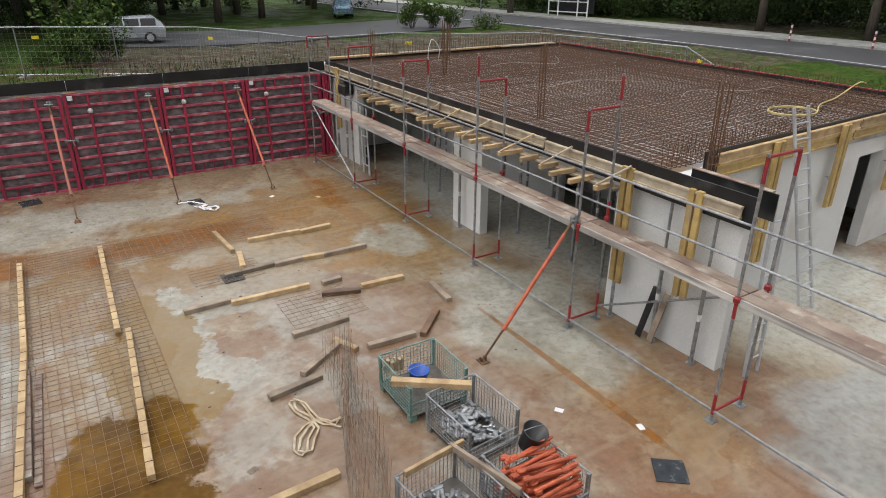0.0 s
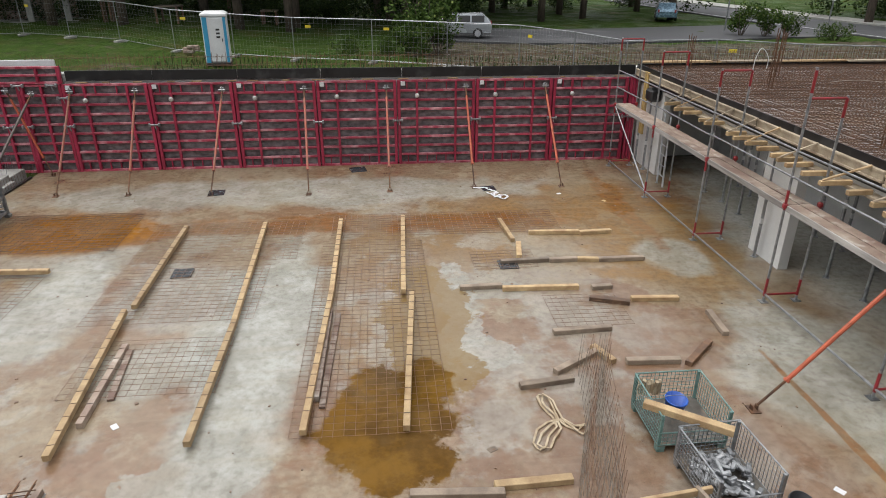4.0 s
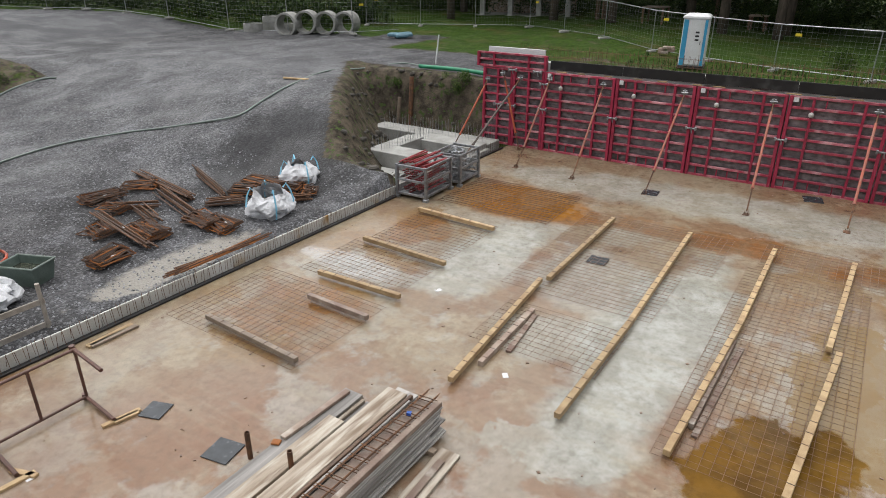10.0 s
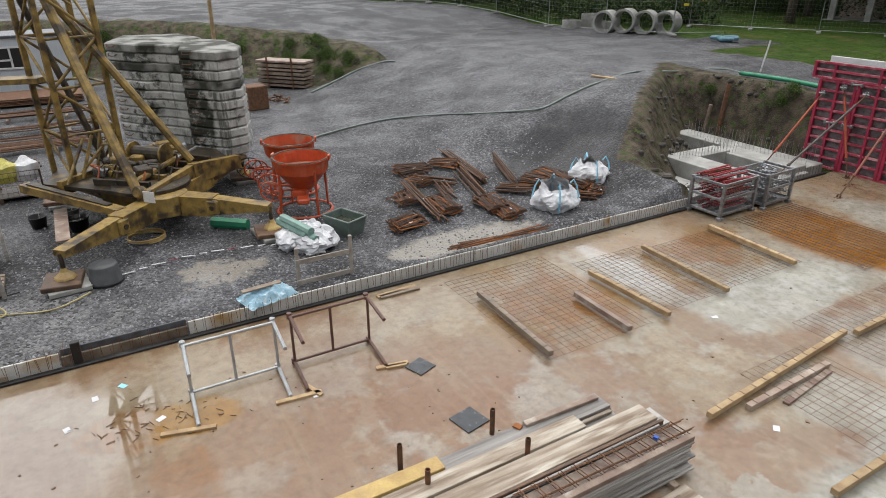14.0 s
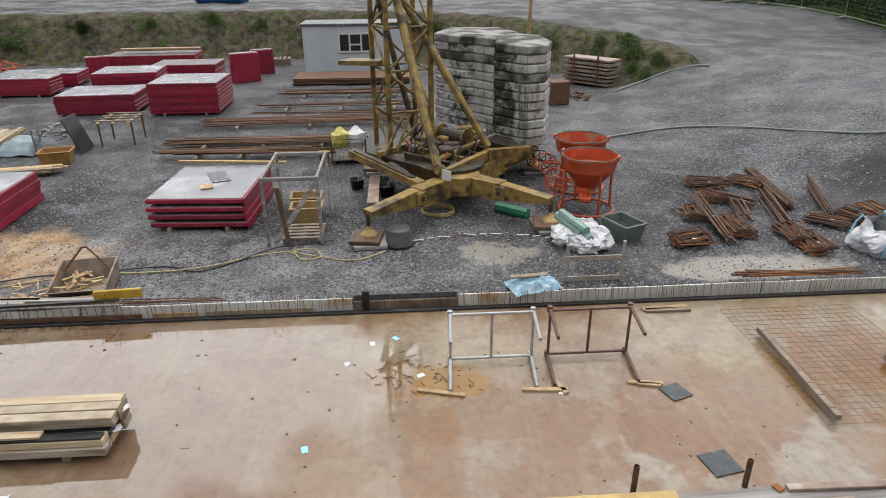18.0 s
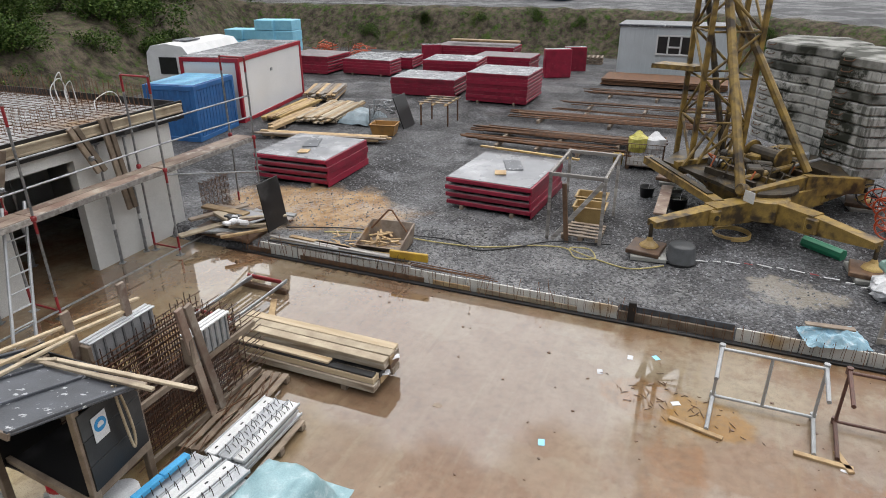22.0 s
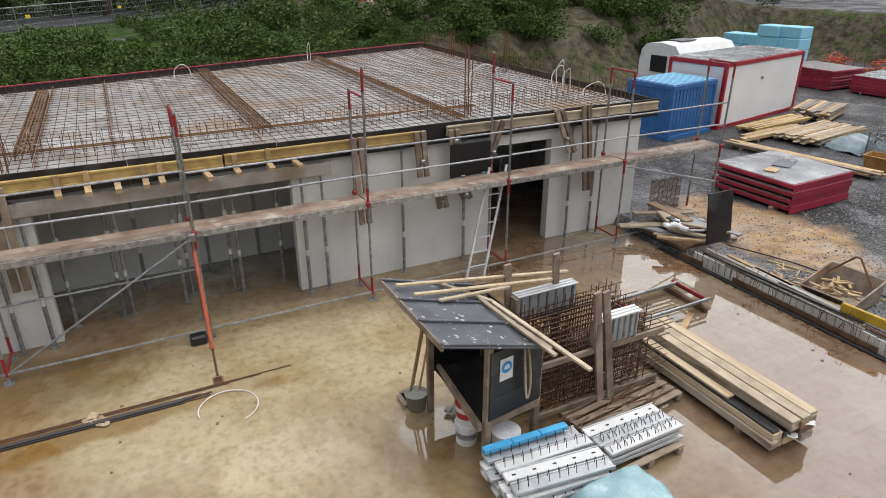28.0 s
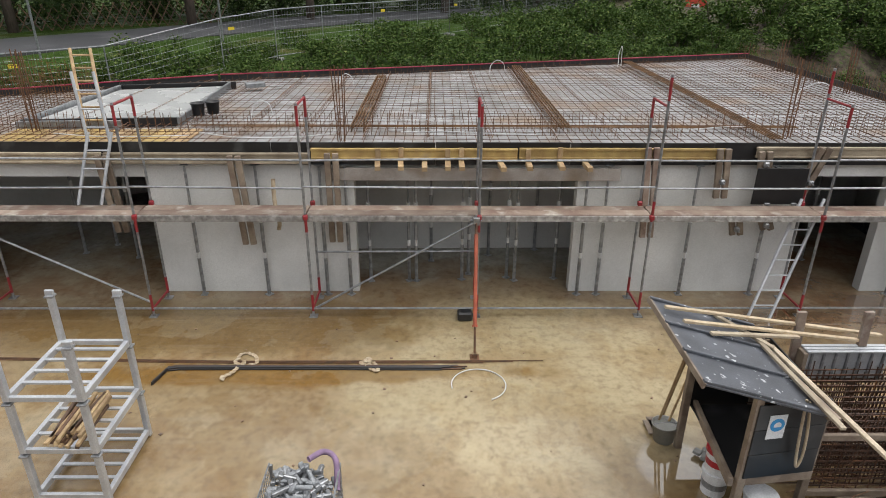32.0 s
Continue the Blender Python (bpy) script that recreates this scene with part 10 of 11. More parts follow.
# ---------- surroundings ----------
LEAF, n, l, b, co, cloud, ramp, mix, calc, spot, relief = nodes_of("green_leaves")
isle = n.new("ShaderNodeNewGeometry").outputs["Random Per Island"]
leafc = mix(isle, (0.012, 0.025, 0.007), (0.045, 0.075, 0.02))
leafc = mix(ramp(isle, 0.9, 1.0), leafc, (0.11, 0.12, 0.035))
l.new(leafc, b.inputs["Base Color"])
b.inputs["Roughness"].default_value = 0.7
b.inputs["Specular IOR Level"].default_value = 0.15
BUSH, n, l, b, co, cloud, ramp, mix, calc, spot, relief = nodes_of("bright_bush_leaves")
isle = n.new("ShaderNodeNewGeometry").outputs["Random Per Island"]
leafc = mix(isle, (0.018, 0.04, 0.008), (0.075, 0.125, 0.024))
leafc = mix(ramp(isle, 0.86, 1.0), leafc, (0.14, 0.17, 0.05))
l.new(leafc, b.inputs["Base Color"])
b.inputs["Roughness"].default_value = 0.75
b.inputs["Specular IOR Level"].default_value = 0.15
BARK = mat("tree_bark", (0.11, 0.085, 0.065), 0.9, dark=(0.05, 0.04, 0.03), scale=4, stretch=(3, 3, 0.6))
ASPHALT = mat("damp_asphalt", (0.07, 0.072, 0.076), 0.75, dark=(0.045, 0.046, 0.05), scale=0.8, third=(0.11, 0.11, 0.115), third_scale=0.3)


def leaves(count, shape, size, seed):
    """A cloud of small leaf quads filling clumps of the given (x, y, z, r)."""
    r = random.Random(seed)
    g = Geo()
    for k in range(count):
        cx, cy, cz, cr = shape[r.randrange(len(shape))]
        while True:
            p = Vector((r.uniform(-1, 1), r.uniform(-1, 1), r.uniform(-1, 1)))
            if 0.35 < p.length < 1:
                break
        p = Vector((cx, cy, cz)) + p * cr
        a = Vector((r.gauss(0, 1), r.gauss(0, 1), r.gauss(0, 0.6))).normalized()
        c = a.cross(Vector((r.gauss(0, 1), r.gauss(0, 1), r.gauss(0, 1)))).normalized()
        s = size * r.uniform(0.6, 1.3)
        g.add([p - a * s, p + c * s * 0.5, p + a * s, p - c * s * 0.5 + a * s * 0.1], [(0, 1, 2, 3)])
    return g


def crown_shape(seed, h, w, k):
    r = random.Random(seed)
    return [(r.gauss(0, w * 0.42), r.gauss(0, w * 0.42), h + r.uniform(-0.4, 0.5) * w, w * r.uniform(0.28, 0.5)) for _ in range(k)]


def tree(x, y, h, w, seed, z):
    ob = thing("tree", "tall dark leafy tree at the edge of the woods", "tree", "trees round the site", at=(x, y, z), rz=seed)
    r = random.Random(seed)
    g = Geo()
    g.tube((0, 0, -0.3), (0.1, 0.05, h * 0.35), 0.34, 10, 0.26)
    g.tube((0.1, 0.05, h * 0.35), (0.2, 0.1, h * 0.8), 0.26, 10, 0.1)
    for k in range(6):
        a = k * 1.05 + r.uniform(-0.2, 0.2)
        z0 = h * r.uniform(0.3, 0.55)
        g.tube((0.1, 0.05, z0), (w * 0.6 * math.cos(a), w * 0.6 * math.sin(a), z0 + w * 0.5), 0.1, 6, 0.03)
    part("trunk", g, BARK, ob, smooth=True)
    part("crown", leaves(3300, crown_shape(seed, h * 0.72, w, 18), 0.42, seed), LEAF, ob)
    return ob


trees = [tree(0.0, 56.0, 13, 5.0, 1, 1.4), tree(7.0, 60.0, 15, 5.5, 2, 1.4), tree(-14.0, 57.0, 12, 5.0, 3, 1.6)]
rt = random.Random(77)
TREES = [(2.2, 55.0), (41.5, 54.0), (-60, 44), (-68, 36), (-46, -52), (-58, -44), (-34, -62), (-50, 50), (-46, 44)]
for gx0 in range(-54, 4, 8):
    for gy0 in range(50, 84, 8):
        TREES.append((gx0 + rt.uniform(-2.5, 2.5), gy0 + rt.uniform(-2.5, 2.5)))
for gx0 in range(4, 36, 8):
    for gy0 in range(60, 84, 8):
        TREES.append((gx0 + rt.uniform(-2.5, 2.5), gy0 + rt.uniform(-2.5, 2.5)))
TREES += [(-28.5, 44.0), (-17.0, 47.5), (-6.0, 51.0), (-9.5, 48.0)]
for gx0 in range(51, 76, 8):
    for gy0 in range(-14, 74, 8):
        TREES.append((gx0 + rt.uniform(-2.5, 2.5), gy0 + rt.uniform(-2.5, 2.5)))
for k in range(9):
    for j in range(3):
        t = k / 8
        TREES.append((50 - 66 * t + 5 * j + rt.uniform(-2, 2), -26 - 42 * t - 6 * j + rt.uniform(-2, 2)))
for i, (x, y) in enumerate(TREES):
    copy_thing(trees[i % 3], at_pose(x, y, upper_z(x, y), i * 1.7))


def shrub(seed, w, h, count, label, size=0.07):
    ob = thing("shrub", label, "shrub", "shrubs round the site")
    r = random.Random(seed)
    g = Geo()
    for k in range(7):
        a = k * 0.9
        g.tube((0, 0, -0.1), (0.5 * w * math.cos(a), 0.5 * w * math.sin(a), h * r.uniform(0.5, 0.9)), 0.025, 5, 0.008)
    part("stem", g, BARK, ob)
    shape = [(r.gauss(0, w * 0.35), r.gauss(0, w * 0.35), h * r.uniform(0.2, 0.75), w * r.uniform(0.22, 0.4)) for _ in range(9)]
    part("foliage", leaves(count, shape, size, seed), BUSH, ob)
    return ob


shrubs = [shrub(11, 1.6, 1.6, 1900, "dense dark green shrub"), shrub(12, 2.0, 1.3, 1900, "low spreading green shrub"), shrub(13, 1.2, 1.9, 1600, "loose leafy shrub with light tips")]
for i, s in enumerate(shrubs):
    s.location = (-3.0 + 5.0 * i, -31.0 - 1.5 * i, 1.4)
rr = random.Random(21)
spots = []
for k in range(125):         # strip behind the south wing
    x = rr.uniform(-14, 17)
    u = rr.random()
    spots.append((x, back_y(x) - 1.8 - (16.0 if x < 4 else 9.0) * u, rr.uniform(0.55, 0.9) + 0.45 * u * (x < 4)))
for k in range(34):          # bank south-west
    x = rr.uniform(-32, -12)
    spots.append((x, -29.5 + rr.uniform(-4.5, 2.2) - 0.05 * (-12 - x), rr.uniform(0.6, 1.1)))
for k in range(14):          # tall growth on top of the bank
    x = rr.uniform(-31, -12.5)
    spots.append((x, -30.5 + rr.uniform(-4.0, 2.5) - 0.05 * (-12 - x), rr.uniform(1.1, 1.7)))
for x, y, s in spots:
    if -13 < x < 19 and back_y(x) - 1.2 < y < 22:
        continue
    m = at_pose(x, y, ground_z(x, y) - 0.05, rr.uniform(0, 6.3))
    o = copy_thing(shrubs[rr.randrange(3)], m)
    o.scale = (s, s, s * rr.uniform(0.7, 1.0))
far = []
for k in range(170):         # woods' edge beyond the road and the lawn
    t = rr.uniform(0, 1)
    px = [(60, 4), (56, 30), (52, 46), (46, 60)]
    j = min(int(t * 3), 2)
    u = t * 3 - j
    far.append((px[j][0] + (px[j + 1][0] - px[j][0]) * u + rr.uniform(-4, 8), px[j][1] + (px[j + 1][1] - px[j][1]) * u + rr.uniform(-4, 5), rr.uniform(1.2, 2.6)))
for k in range(90):
    far.append((rr.uniform(-50, 34), rr.uniform(66, 84), rr.uniform(1.3, 2.4)))
for k in range(80):
    t = rr.uniform(0, 1)
    far.append((48 - 64 * t + rr.uniform(-3, 6), -30 - 40 * t + rr.uniform(-9, 1), rr.uniform(1.2, 2.2)))
for k in range(110):
    t = rr.uniform(0, 1)
    far.append((-4 - 46 * t + rr.uniform(-3, 3), -62 + 8 * t + rr.uniform(-10, 2), rr.uniform(1.2, 2.4)))
for k in range(70):
    far.append((rr.uniform(-46, -23), rr.uniform(-46, -33.5), rr.uniform(1.0, 1.8)))
for k in range(120):
    t = rr.uniform(0, 1)
    far.append((-46 + 54 * t, 52 + rr.uniform(-1.5, 6) + 3 * t, rr.uniform(0.8, 1.6)))
for k in range(150):         # behind the far fence north-west
    t = rr.uniform(0, 1)
    x = -30 - 44 * t
    far.append((x, float(np.interp(x, (-75, -58, -50, -40, -27), (14, 21.5, 24.8, 28, 31))) + rr.uniform(1.5, 9), rr.uniform(0.9, 1.9)))
base_leaf = np.array([v.co[:] for v in next(c for c in shrubs[0].children if c.name.startswith("foliage")).data.vertices])
quads = len(base_leaf) // 4
verts = []
for x, y, s in far:
    a = rr.uniform(0, 6.3)
    c, sn = math.cos(a), math.sin(a)
    rotm = np.array([[c, -sn, 0], [sn, c, 0], [0, 0, 1]])
    keep = base_leaf[: 4 * (quads // 4)]
    verts.append(keep @ rotm.T * s + np.array([x, y, upper_z(x, y) - 0.05]))
verts = np.concatenate(verts)
me = bpy.data.meshes.new("undergrowth")
me.from_pydata(verts, [], np.arange(len(verts)).reshape(-1, 4).tolist())
tagged(part("undergrowth", me, LEAF), "dark leafy undergrowth along the edge of the woods", "undergrowth", kind="stuff")
for x, y, s in ((2.5, 36.0, 1.7), (1.6, 36.6, 1.3), (3.2, 36.2, 1.1), (1.9, 35.2, 0.9), (-1.5, 36.5, 0.7), (0.5, 36.3, 0.6), (25.5, 45.5, 1.3), (28.0, 44.0, 1.0), (27.0, 45.0, 1.1), (30.5, 42.5, 0.8)):
    o = copy_thing(shrubs[2 if s > 0.8 else 1], at_pose(x, y, upper_z(x, y) - 0.05, s * 5))
    o.scale = (s, s, s * 1.15)
for x, y, s in ((-32.2, 11.6, 0.4), (-33.8, 11.9, 0.35), (-36.0, 11.0, 0.5), (-38.5, 9.0, 0.5), (-42.5, 2.5, 0.5), (-45.0, -6.0, 0.5), (-46.0, -9.0, 0.5), (-45.0, -20.0, 0.6), (-44.0, -24.0, 0.7), (-33.0, 12.2, 0.5), (-35.0, 12.4, 0.6), (-31.6, 12.8, 0.5), (-34.5, 11.4, 0.4), (-37.0, 11.5, 0.5), (-13.2, 21.3, 0.35), (-13.5, 21.2, 0.3), (-16.5, 21.2, 0.25), (-40.5, 6.0, 0.5), (-44.0, -2.0, 0.5), (-46.0, -12.0, 0.6), (-45.5, -16.0, 0.5), (-45.0, -20.0, 0.6), (-31.0, 11.8, 0.4)):
    o = copy_thing(shrubs[1], at_pose(x, y, ground_z(x, y) - 0.05 + (0.6 if 20 < y < 21.5 else 0), s * 9))
    o.scale = (s, s, s)

# grass blades and weeds
g = Geo()
for k in range(9000):
    side = rr.random()
    if side < 0.4:
        x = rr.uniform(-22, 16)
        y = back_y(x) - rr.uniform(1.0, 10) - (3 if x < -12 else 0)
    elif side < 0.65:
        x, y = rr.uniform(-10, 12), rr.uniform(24, 34)
    else:
        continue
    z, h, a = ground_z(x, y) - 0.02, rr.uniform(0.12, 0.4), rr.uniform(0, 6.3)
    dx, dy = 0.03 * math.cos(a), 0.03 * math.sin(a)
    g.add([(x - dx, y - dy, z), (x + dx, y + dy, z), (x + dy * 3, y + dx * 3, z + h)], [(0, 1, 2)])
tagged(part("weeds", g, LEAF), "tufts of grass and weeds on the banks", "grass", kind="stuff")

# road, footway and lawn edge
def strip(name, label, centre, width, z_off, material, kerb=False):
    g = Geo()
    pts = [Vector((x, y, 0)) for x, y in centre]
    fine = []
    for i in range(len(pts) - 1):
        p0, p1, p2, p3 = pts[max(i - 1, 0)], pts[i], pts[i + 1], pts[min(i + 2, len(pts) - 1)]
        for s in range(10):
            t = s / 10
            fine.append(0.5 * ((2 * p1) + (p2 - p0) * t + (2 * p0 - 5 * p1 + 4 * p2 - p3) * t * t + (3 * p1 - p0 - 3 * p2 + p3) * t ** 3))
    fine.append(pts[-1])
    for i, p in enumerate(fine):
        d = (fine[min(i + 1, len(fine) - 1)] - fine[max(i - 1, 0)]).normalized()
        s = Vector((-d.y, d.x, 0)) * width / 2
        z = upper_z(p.x, p.y) + z_off
        g.v += [(p.x - s.x, p.y - s.y, z), (p.x + s.x, p.y + s.y, z), (p.x - s.x, p.y - s.y, z - 0.4), (p.x + s.x, p.y + s.y, z - 0.4)]
    for i in range(len(fine) - 1):
        a, c = 4 * i, 4 * i + 4
        g.f += [(a, c, c + 1, a + 1), (a, a + 2, c + 2, c), (a + 1, c + 1, c + 3, a + 3)]
    return tagged(part(name, g, material), label, "road", kind="structure")


ROAD = [(34, 90), (36, 58), (38.5, 40), (40, 18), (37.5, -2), (31, -20), (21, -36), (8, -50), (-10, -62), (-40, -76)]
strip("road", "wet dark asphalt road round the site", ROAD, 7.4, 0.1, ASPHALT)
strip("pavement", "light grey paved footway with a kerb along the road", [(x + 5.6, y) for x, y in ROAD[:5]], 3.2, 0.2, CONC)
strip("road_marking", "white edge line on the asphalt road", [(x - 3.2, y) for x, y in ROAD[:5]], 0.14, 0.106, WHITE)
strip("driveway", "asphalt parking bay beside the lawn", [(3, 47), (10, 45), (20, 47), (36, 50)], 9.0, 0.09, ASPHALT)


# ---------- mesh fences ----------
def fence(points, label):
    """Mobile mesh fence panels on concrete feet."""
    ob = thing("mesh_fence", label, "fence")
    for (x0, y0), (x1, y1) in zip(points, points[1:]):
        ln = math.hypot(x1 - x0, y1 - y0)
        k = max(1, round(ln / 3.5))
        for i in range(k):
            a, c = (x0 + (x1 - x0) * i / k, y0 + (y1 - y0) * i / k), (x0 + (x1 - x0) * (i + 1) / k, y0 + (y1 - y0) * (i + 1) / k)
            za, zc = ground_z(*a) + 0.12, ground_z(*c) + 0.12
            panel = part("panel_frame", Geo().tube((*a, za), (*a, za + 1.95), 0.026, 6).tube((*a, za + 1.95), (*c, zc + 1.95), 0.024, 6).tube((*a, za + 0.05), (*c, zc + 0.05), 0.022, 6), GALV, ob)
            g = Geo()
            for j in range(1, 18):
                t = j / 18
                p = (a[0] + (c[0] - a[0]) * t, a[1] + (c[1] - a[1]) * t)
                z = za + (zc - za) * t
                g.tube((*p, z + 0.05), (*p, z + 1.95), 0.004, 3, cap=False)
            for j in range(1, 8):
                g.tube((*a, za + 0.05 + 0.235 * j), (*c, zc + 0.05 + 0.235 * j), 0.005, 3, cap=False)
            part("wire_infill", g, GALV, panel)
            part("concrete_foot", Geo().box((*a, za - 0.06), (0.7, 0.24, 0.14), rz=math.atan2(c[1] - a[1], c[0] - a[0]) + 1.57, ch=0.03), CONC, ob)
            if (i + int(x0)) % 2 == 0:
                part("tag_plate", Geo().box((a[0] * 0.8 + c[0] * 0.2, a[1] * 0.8 + c[1] * 0.2, za + 1.55), (0.28, 0.03, 0.12), rz=math.atan2(c[1] - a[1], c[0] - a[0])), TAG, ob, "small yellow plate")
    return ob


TAG = mat("yellow_tag", (0.7, 0.55, 0.03), 0.5, dark=(0.65, 0.5, 0.03), scale=3)
fence([(-75, 14), (-58, 21.5), (-50, 24.8), (-40.5, 27.8), (-35.5, 28.6), (-31.2, 29.6), (-26.8, 30.6), (-25.6, 33.5)], "galvanised mesh site fence along the gravel track")
fence([(-30.4, 36.2), (-23.7, 39.6), (-20.5, 41.4), (-13.8, 37.6), (-10.3, 35.2), (-4.2, 33.9), (-0.3, 32.8), (3.2, 31.2), (6.3, 29.6), (7.9, 26.5), (9.0, 23.6), (12.5, 23.8), (18.5, 22.4), (20.2, 15.8), (19.2, 12.0), (19.8, 8.9), (18.8, -12), (17.0, -19), (11.5, -23.3), (8.6, -27.0), (5.2, -31.2), (1.0, -37.0), (-4.4, -44.8), (-10, -53)], "galvanised mesh site fence between the site and the road")

# ---------- portable toilet ----------
wc = thing("portable_toilet", "white portable toilet cabin with blue corner stripes", "portable toilet", at=(-7.35, 31.6, ground_z(-7.35, 31.6)), rz=0.15)
WCBLUE = mat("toilet_blue", (0.05, 0.33, 0.55), 0.4, dark=(0.04, 0.28, 0.48), scale=3)
part("skid", Geo().box((0, 0, 0.06), (1.15, 1.15, 0.12), ch=0.02), PLASTIC_BLACK, wc)
part("cabin", Geo().box((0, 0, 1.13), (1.08, 1.08, 2.05), ch=0.05), WHITE, wc)
g = Geo()
g.lathe([(0.82, 0), (0.8, 0.08), (0.6, 0.17), (0, 0.2)], 4, (0, 0, 2.13))
g.v = [tuple(Matrix.Rotation(math.pi / 4, 3, "Z") @ Vector(p)) for p in g.v]
part("roof", g, WHITE, wc)
for sx in (-0.4, 0.44):
    part("stripe", Geo().box((sx, -0.545, 1.1), (0.2 if sx < 0 else 0.12, 0.015, 1.95), ch=0.004), WCBLUE, wc, "blue stripe")
part("door", Geo().box((0.05, -0.55, 1.1), (0.6, 0.02, 1.85), ch=0.006), WHITE, wc)
for k in range(3):
    part("lettering_bar", Geo().box((0.12, -0.565, 1.55 - 0.16 * k), (0.16, 0.006, 0.08)), PLASTIC_BLACK, wc)
part("handle", Geo().box((0.28, -0.57, 1.1), (0.03, 0.03, 0.14)), PLASTIC_BLACK, wc)
ob = thing("stone_pallet", "small pallet of reddish stones beside the toilet", "pallet", at=(-9.4, 34.5, ground_z(-9.4, 34.5)))
for k in range(6):
    part("stone", Geo().box((rnd(-0.3, 0.3), rnd(-0.25, 0.25), 0.2 + 0.12 * (k % 3)), (0.35, 0.3, 0.14), ch=0.03), DECK, ob)


# ---------- parked cars ----------
def estate(x, y, rz, paint, label):
    ob = thing("parked_car", label, "car", "parked cars", at=(x, y, upper_z(x, y) + 0.1), rz=rz)
    prof = [(-2.2, 0.35), (2.2, 0.35), (2.25, 0.75), (1.2, 0.95), (0.6, 1.42), (-1.6, 1.48), (-2.1, 1.05), (-2.25, 0.8)]
    g = Geo()
    nn = len(prof)
    v = []
    for sy in (-1, 1):
        v += [(px, sy * (0.86 if pz < 1.0 else 0.68), pz) for px, pz in prof]
    g.add(v, [tuple(range(nn))[::-1], tuple(range(nn, 2 * nn))] + [(i, (i + 1) % nn, nn + (i + 1) % nn, nn + i) for i in range(nn)])
    part("body", g, paint, ob)
    for sy in (-1, 1):
        for k, (a0, a1) in enumerate(((-1.75, -0.95), (-0.85, -0.1), (0.0, 0.72))):
            g = Geo()
            z0, z1 = 1.0, 1.38
            sh = 0.35 if k == 2 else 0.0
            g.add([(a0, sy * 0.865, z0), (a1 + sh, sy * 0.865, z0), (a1 - sh * 0.4, sy * 0.745, z1), (a0, sy * 0.745, z1), (a0, sy * 0.84, z0), (a1 + sh, sy * 0.84, z0), (a1 - sh * 0.4, sy * 0.72, z1), (a0, sy * 0.72, z1)],
                  [(0, 1, 2, 3), (7, 6, 5, 4), (0, 4, 5, 1), (1, 5, 6, 2), (2, 6, 7, 3), (3, 7, 4, 0)])
            part("side_window", g, PLASTIC_BLACK, ob)
        for px in (-1.35, 1.4):
            w = part("wheel", Geo().tube((px, sy * 0.7, 0.32), (px, sy * 0.9, 0.32), 0.32, 18), PLASTIC_BLACK, ob)
            part("rim", Geo().tube((px, sy * 0.89, 0.32), (px, sy * 0.91, 0.32), 0.2, 14), ALU, w)
    part("rear_light", Geo().box((-2.2, 0.68, 0.85), (0.1, 0.15, 0.25), ch=0.02), REDCLAMP, ob)
    part("rear_light", Geo().box((-2.2, -0.68, 0.85), (0.1, 0.15, 0.25), ch=0.02), REDCLAMP, ob)
    part("headlight", Geo().box((2.2, 0.62, 0.7), (0.1, 0.25, 0.14), ch=0.03), WHITE, ob)
    part("headlight", Geo().box((2.2, -0.62, 0.7), (0.1, 0.25, 0.14), ch=0.03), WHITE, ob)
    return ob


SILVER = mat("silver_car_paint", (0.42, 0.45, 0.48), 0.3, 0.4, dark=(0.38, 0.41, 0.44), scale=1, bump=0)
estate(5.1, 43.6, 3.0, SILVER, "silver estate car parked beyond the fence")
estate(25.5, 58.5, 1.2, mat("light_blue_car_paint", (0.2, 0.32, 0.42), 0.3, 0.3, bump=0), "light blue car parked by the road")
g = Geo()
g.box((0, 0, 0.6), (4.0, 2.0, 1.1), ch=0.2)
solid("blue_skip", g, BLUE, "blue steel skip standing on the upper track", "skip", at=(-57.0, -14.0, upper_z(-57, -14) + 0.1), rz=1.4)

# ---------- concrete rings and small things beyond the fence ----------
def ring(x, y, r, ln, rz, lying, z=None):
    g = Geo()
    g.lathe([(r, 0), (r, ln), (r * 0.82, ln), (r * 0.82, 0), (r, 0)], 26)
    ob = solid("concrete_ring", g, CONC, "pale concrete manhole ring " + ("lying on its side" if lying else "stacked flat") + " on the grass", "concrete ring", "manhole rings")
    z = ground_z(x, y) if z is None else z
    ob.matrix_basis = Matrix.Translation((x, y, z + (r if lying else 0))) @ Matrix.Rotation(rz, 4, "Z") @ (Matrix.Rotation(math.pi / 2, 4, "X") if lying else Matrix.Identity(4))
    return ob


for x, y in ((-30.7, 29.5), (-29.9, 30.2), (-29.05, 31.0), (-28.1, 31.9)):
    ring(x, y, 0.68, 0.95, 0.35 + rnd(-0.1, 0.1), True)
ring(-33.9, 29.2, 0.62, 0.5, 0, False)
ring(-32.4, 30.4, 0.62, 0.45, 0, False)
ring(-33.8, 30.7, 0.6, 0.5, 0, False)
ring(-33.8, 30.7, 0.6, 0.3, 0, False, ground_z(-33.8, 30.7) + 0.52)
g = Geo()
for k in range(6):
    g.box((rnd(-0.5, 0.5), rnd(-0.4, 0.4), 0.12 + rnd(0, 0.12)), (rnd(0.4, 0.9), rnd(0.3, 0.7), 0.2), rz=rnd(0, 3), ch=0.08)
solid("foil_heap", g, mat("blue_grey_foil", (0.12, 0.25, 0.32), 0.5), "crumpled blue-grey foil heap by the fence gate", "foil", at=(-23.5, 31.0, ground_z(-23.5, 31.0)))
fb = thing("fire_hydrant_cabinet", "red-orange steel cabinet on legs with a white notice", "cabinet", at=(-17.46, -46.0, 2.37), rz=2.8)
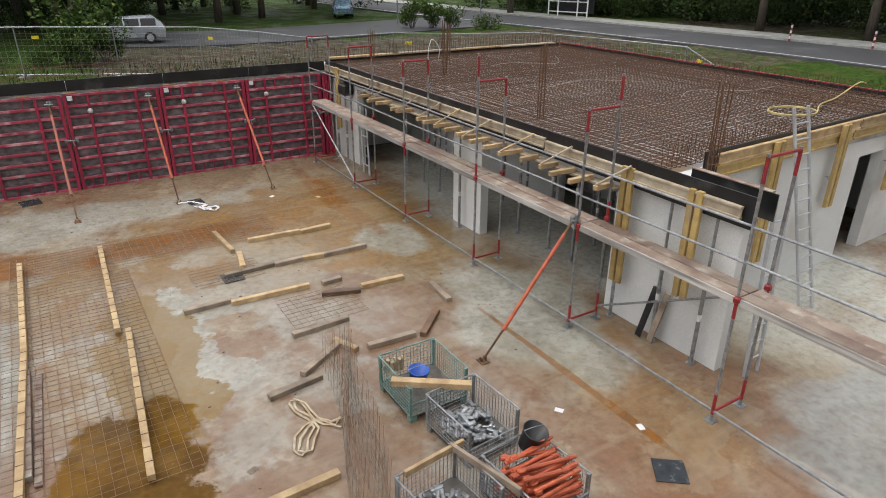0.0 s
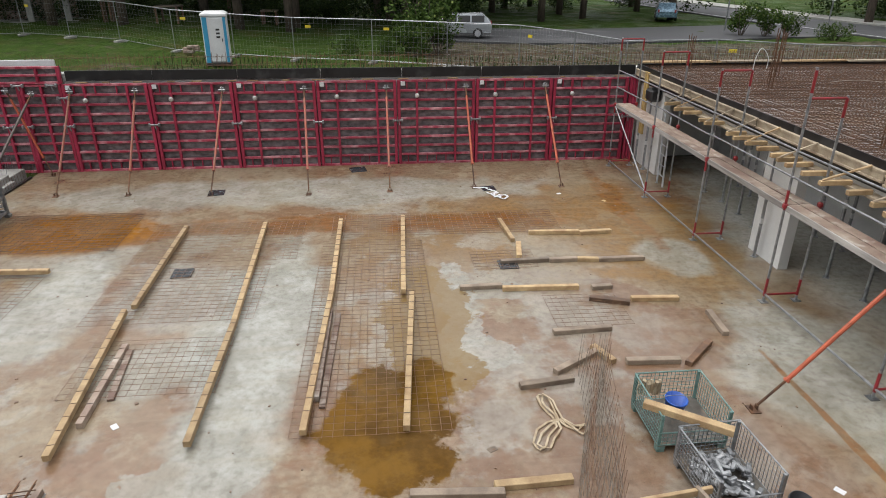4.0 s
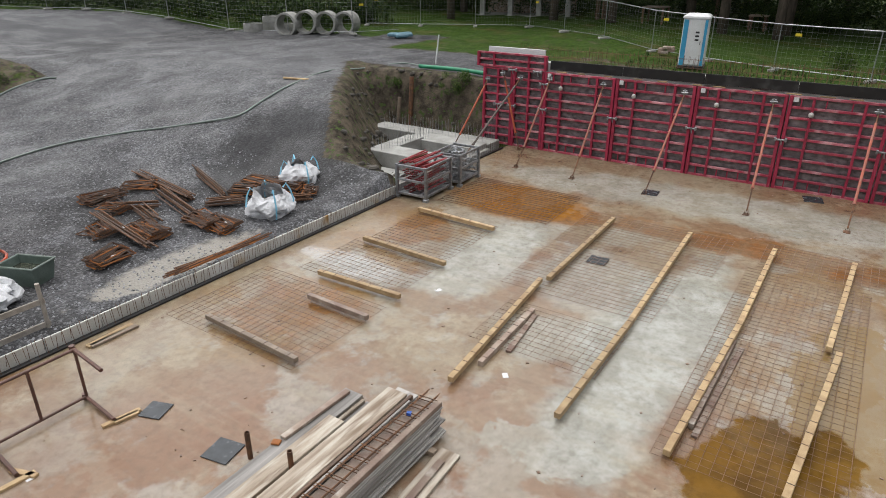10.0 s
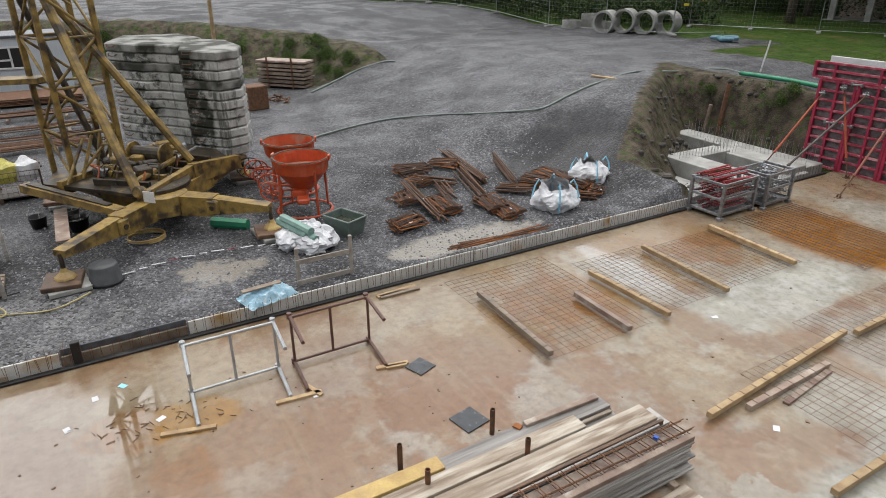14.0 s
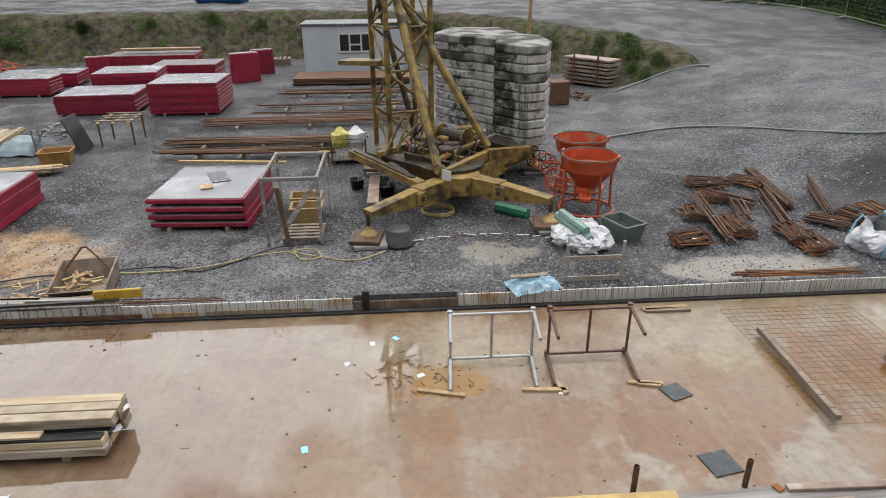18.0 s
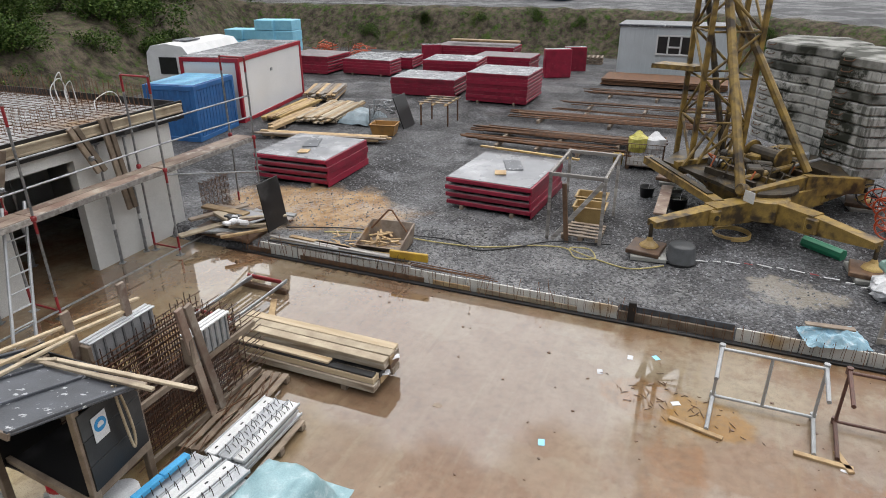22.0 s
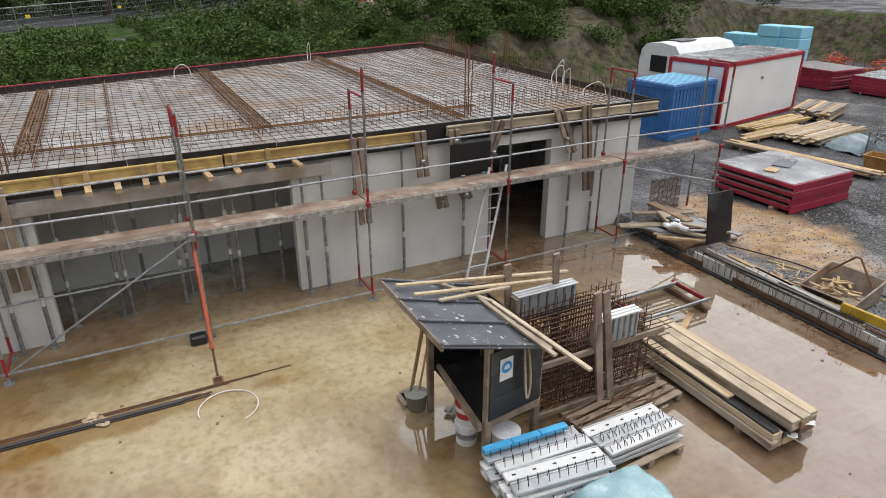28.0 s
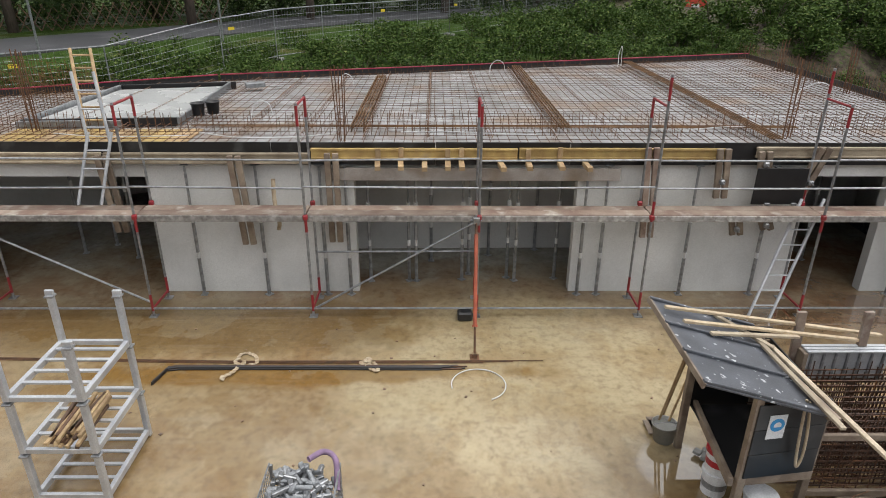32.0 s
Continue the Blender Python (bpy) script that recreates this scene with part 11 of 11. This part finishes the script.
CABRED = mat("red_cabinet_paint", (0.55, 0.06, 0.03), 0.5, dark=(0.42, 0.05, 0.03), scale=3)
part("box", Geo().box((0, 0, 1.05), (1.35, 0.6, 1.6), ch=0.03), CABRED, fb)
part("notice", Geo().box((0, -0.32, 1.1), (0.5, 0.03, 0.55)), WHITE, fb)
part("notice", Geo().box((0, 0.32, 1.1), (0.5, 0.03, 0.55)), WHITE, fb)
for sx in (-0.6, 0.6):
    part("leg", Geo().box((sx, 0, 0.05), (0.1, 0.3, 0.3)), CABRED, fb)
for x, y in ((40.9, 25.3), (41.5, 20.4)):
    ob = thing("bollard_post", "red and white striped marker post on the verge", "marker post", "marker posts by the road", at=(x + 1.5, y, upper_z(x, y) + 0.2))
    for k in range(6):
        part("band", Geo().tube((0, 0, 0.17 * k), (0, 0, 0.17 * k + 0.17), 0.06, 10), WHITE if k % 2 else REDCLAMP, ob)
for x, y, h in ((26.0, 48.7, 7.0), (11.5, -36.5, 7.0), (18.0, -30.5, 6.0), (36.5, 52.0, 2.6)):
    ob = thing("street_lamp" if h > 3 else "sign_post", "slim pale grey steel post beside the road", "post", "posts by the road", at=(x, y, upper_z(x, y)))
    bar("pole", (0, 0, 0), (0, 0, h), 0.055, GALV, ob)
    part("head", Geo().box((0.3, 0, h), (0.7, 0.2, 0.12), ch=0.03) if h > 3 else Geo().box((0, 0, h - 0.3), (0.05, 0.45, 0.6), ch=0.01), GALV if h > 3 else WHITE, ob)
sh = thing("bus_shelter", "glazed bus shelter with white steel frame at the road", "bus shelter", at=(44.0, 48.0, upper_z(44, 48) + 0.2), rz=0.35)
for sx in (-2.0, -1.0, 1.0, 2.0):
    part("post", Geo().box((-0.7, sx, 1.2), (0.1, 0.1, 2.4), ch=0.01), WHITE, sh)
for zz in (0.4, 1.3, 2.35):
    part("rail", Geo().box((-0.7, 0, zz), (0.08, 4.0, 0.08)), WHITE, sh)
part("roof", Geo().box((0, 0, 2.45), (1.7, 4.4, 0.1), ch=0.02), GALV, sh)
part("back_panel", Geo().box((0.7, 0, 1.2), (0.04, 4.0, 2.0)), PLASTIC_BLACK, sh)
# lattice timber fence beyond the road
lf = thing("lattice_fence", "low grey crossed-lath timber fence in front of the woods", "fence")
for i in range(30):
    t = i / 70
    x, y = 30 - 34 * t, -40 - 24 * t
    for s in (-1, 1):
        g = Geo()
        z = upper_z(x, y)
        g.tube((x, y, z), (x + s * 0.8, y + s * 0.55, z + 1.6), 0.035, 4)
        part("lath", g, WOOD_DARK, lf)
for x, y, h, r in ((-14.5, 49.5, 1.2, 0.7), (-8.0, 52.0, 1.0, 0.5), (-19, 50.5, 2.0, 0.25), (-11.0, 54.0, 2.2, 0.3)):
    ob = thing("play_equipment", "dark timber play equipment at the edge of the lawn", "play equipment", at=(x, y, upper_z(x, y)))
    for k in range(4):
        part("post", Geo().box((r * (k % 2) * 2 - r, r * (k // 2) * 2 - r, h / 2), (0.12, 0.12, h)), WOOD_DARK, ob)
    part("top", Geo().box((0, 0, h), (2 * r + 0.2, 2 * r + 0.2, 0.08)), WOOD_WET, ob)
# open garden pavilion behind the lawn
pv = thing("pavilion", "low open pavilion with pale pillars under the trees", "pavilion", at=(-25.38, 50.17, upper_z(-25.38, 50.17)), rz=0.278)
part("back_wall", Geo().box((0, 3.2, 1.4), (7.64, 0.2, 2.8), ch=0.01), DECK, pv)
for k in range(4):
    part("pillar", Geo().box((7.04 * (k / 3 - 0.5), 0, 1.4), (0.4, 0.4, 2.8), ch=0.02), CONC, pv)
part("roof", Geo().box((0, 1.6, 2.9), (8.64, 4.4, 0.22), ch=0.03), SHEET, pv)
part("base", Geo().box((0, 1.6, 0.05), (8.24, 3.8, 0.14), ch=0.02), CONC, pv)
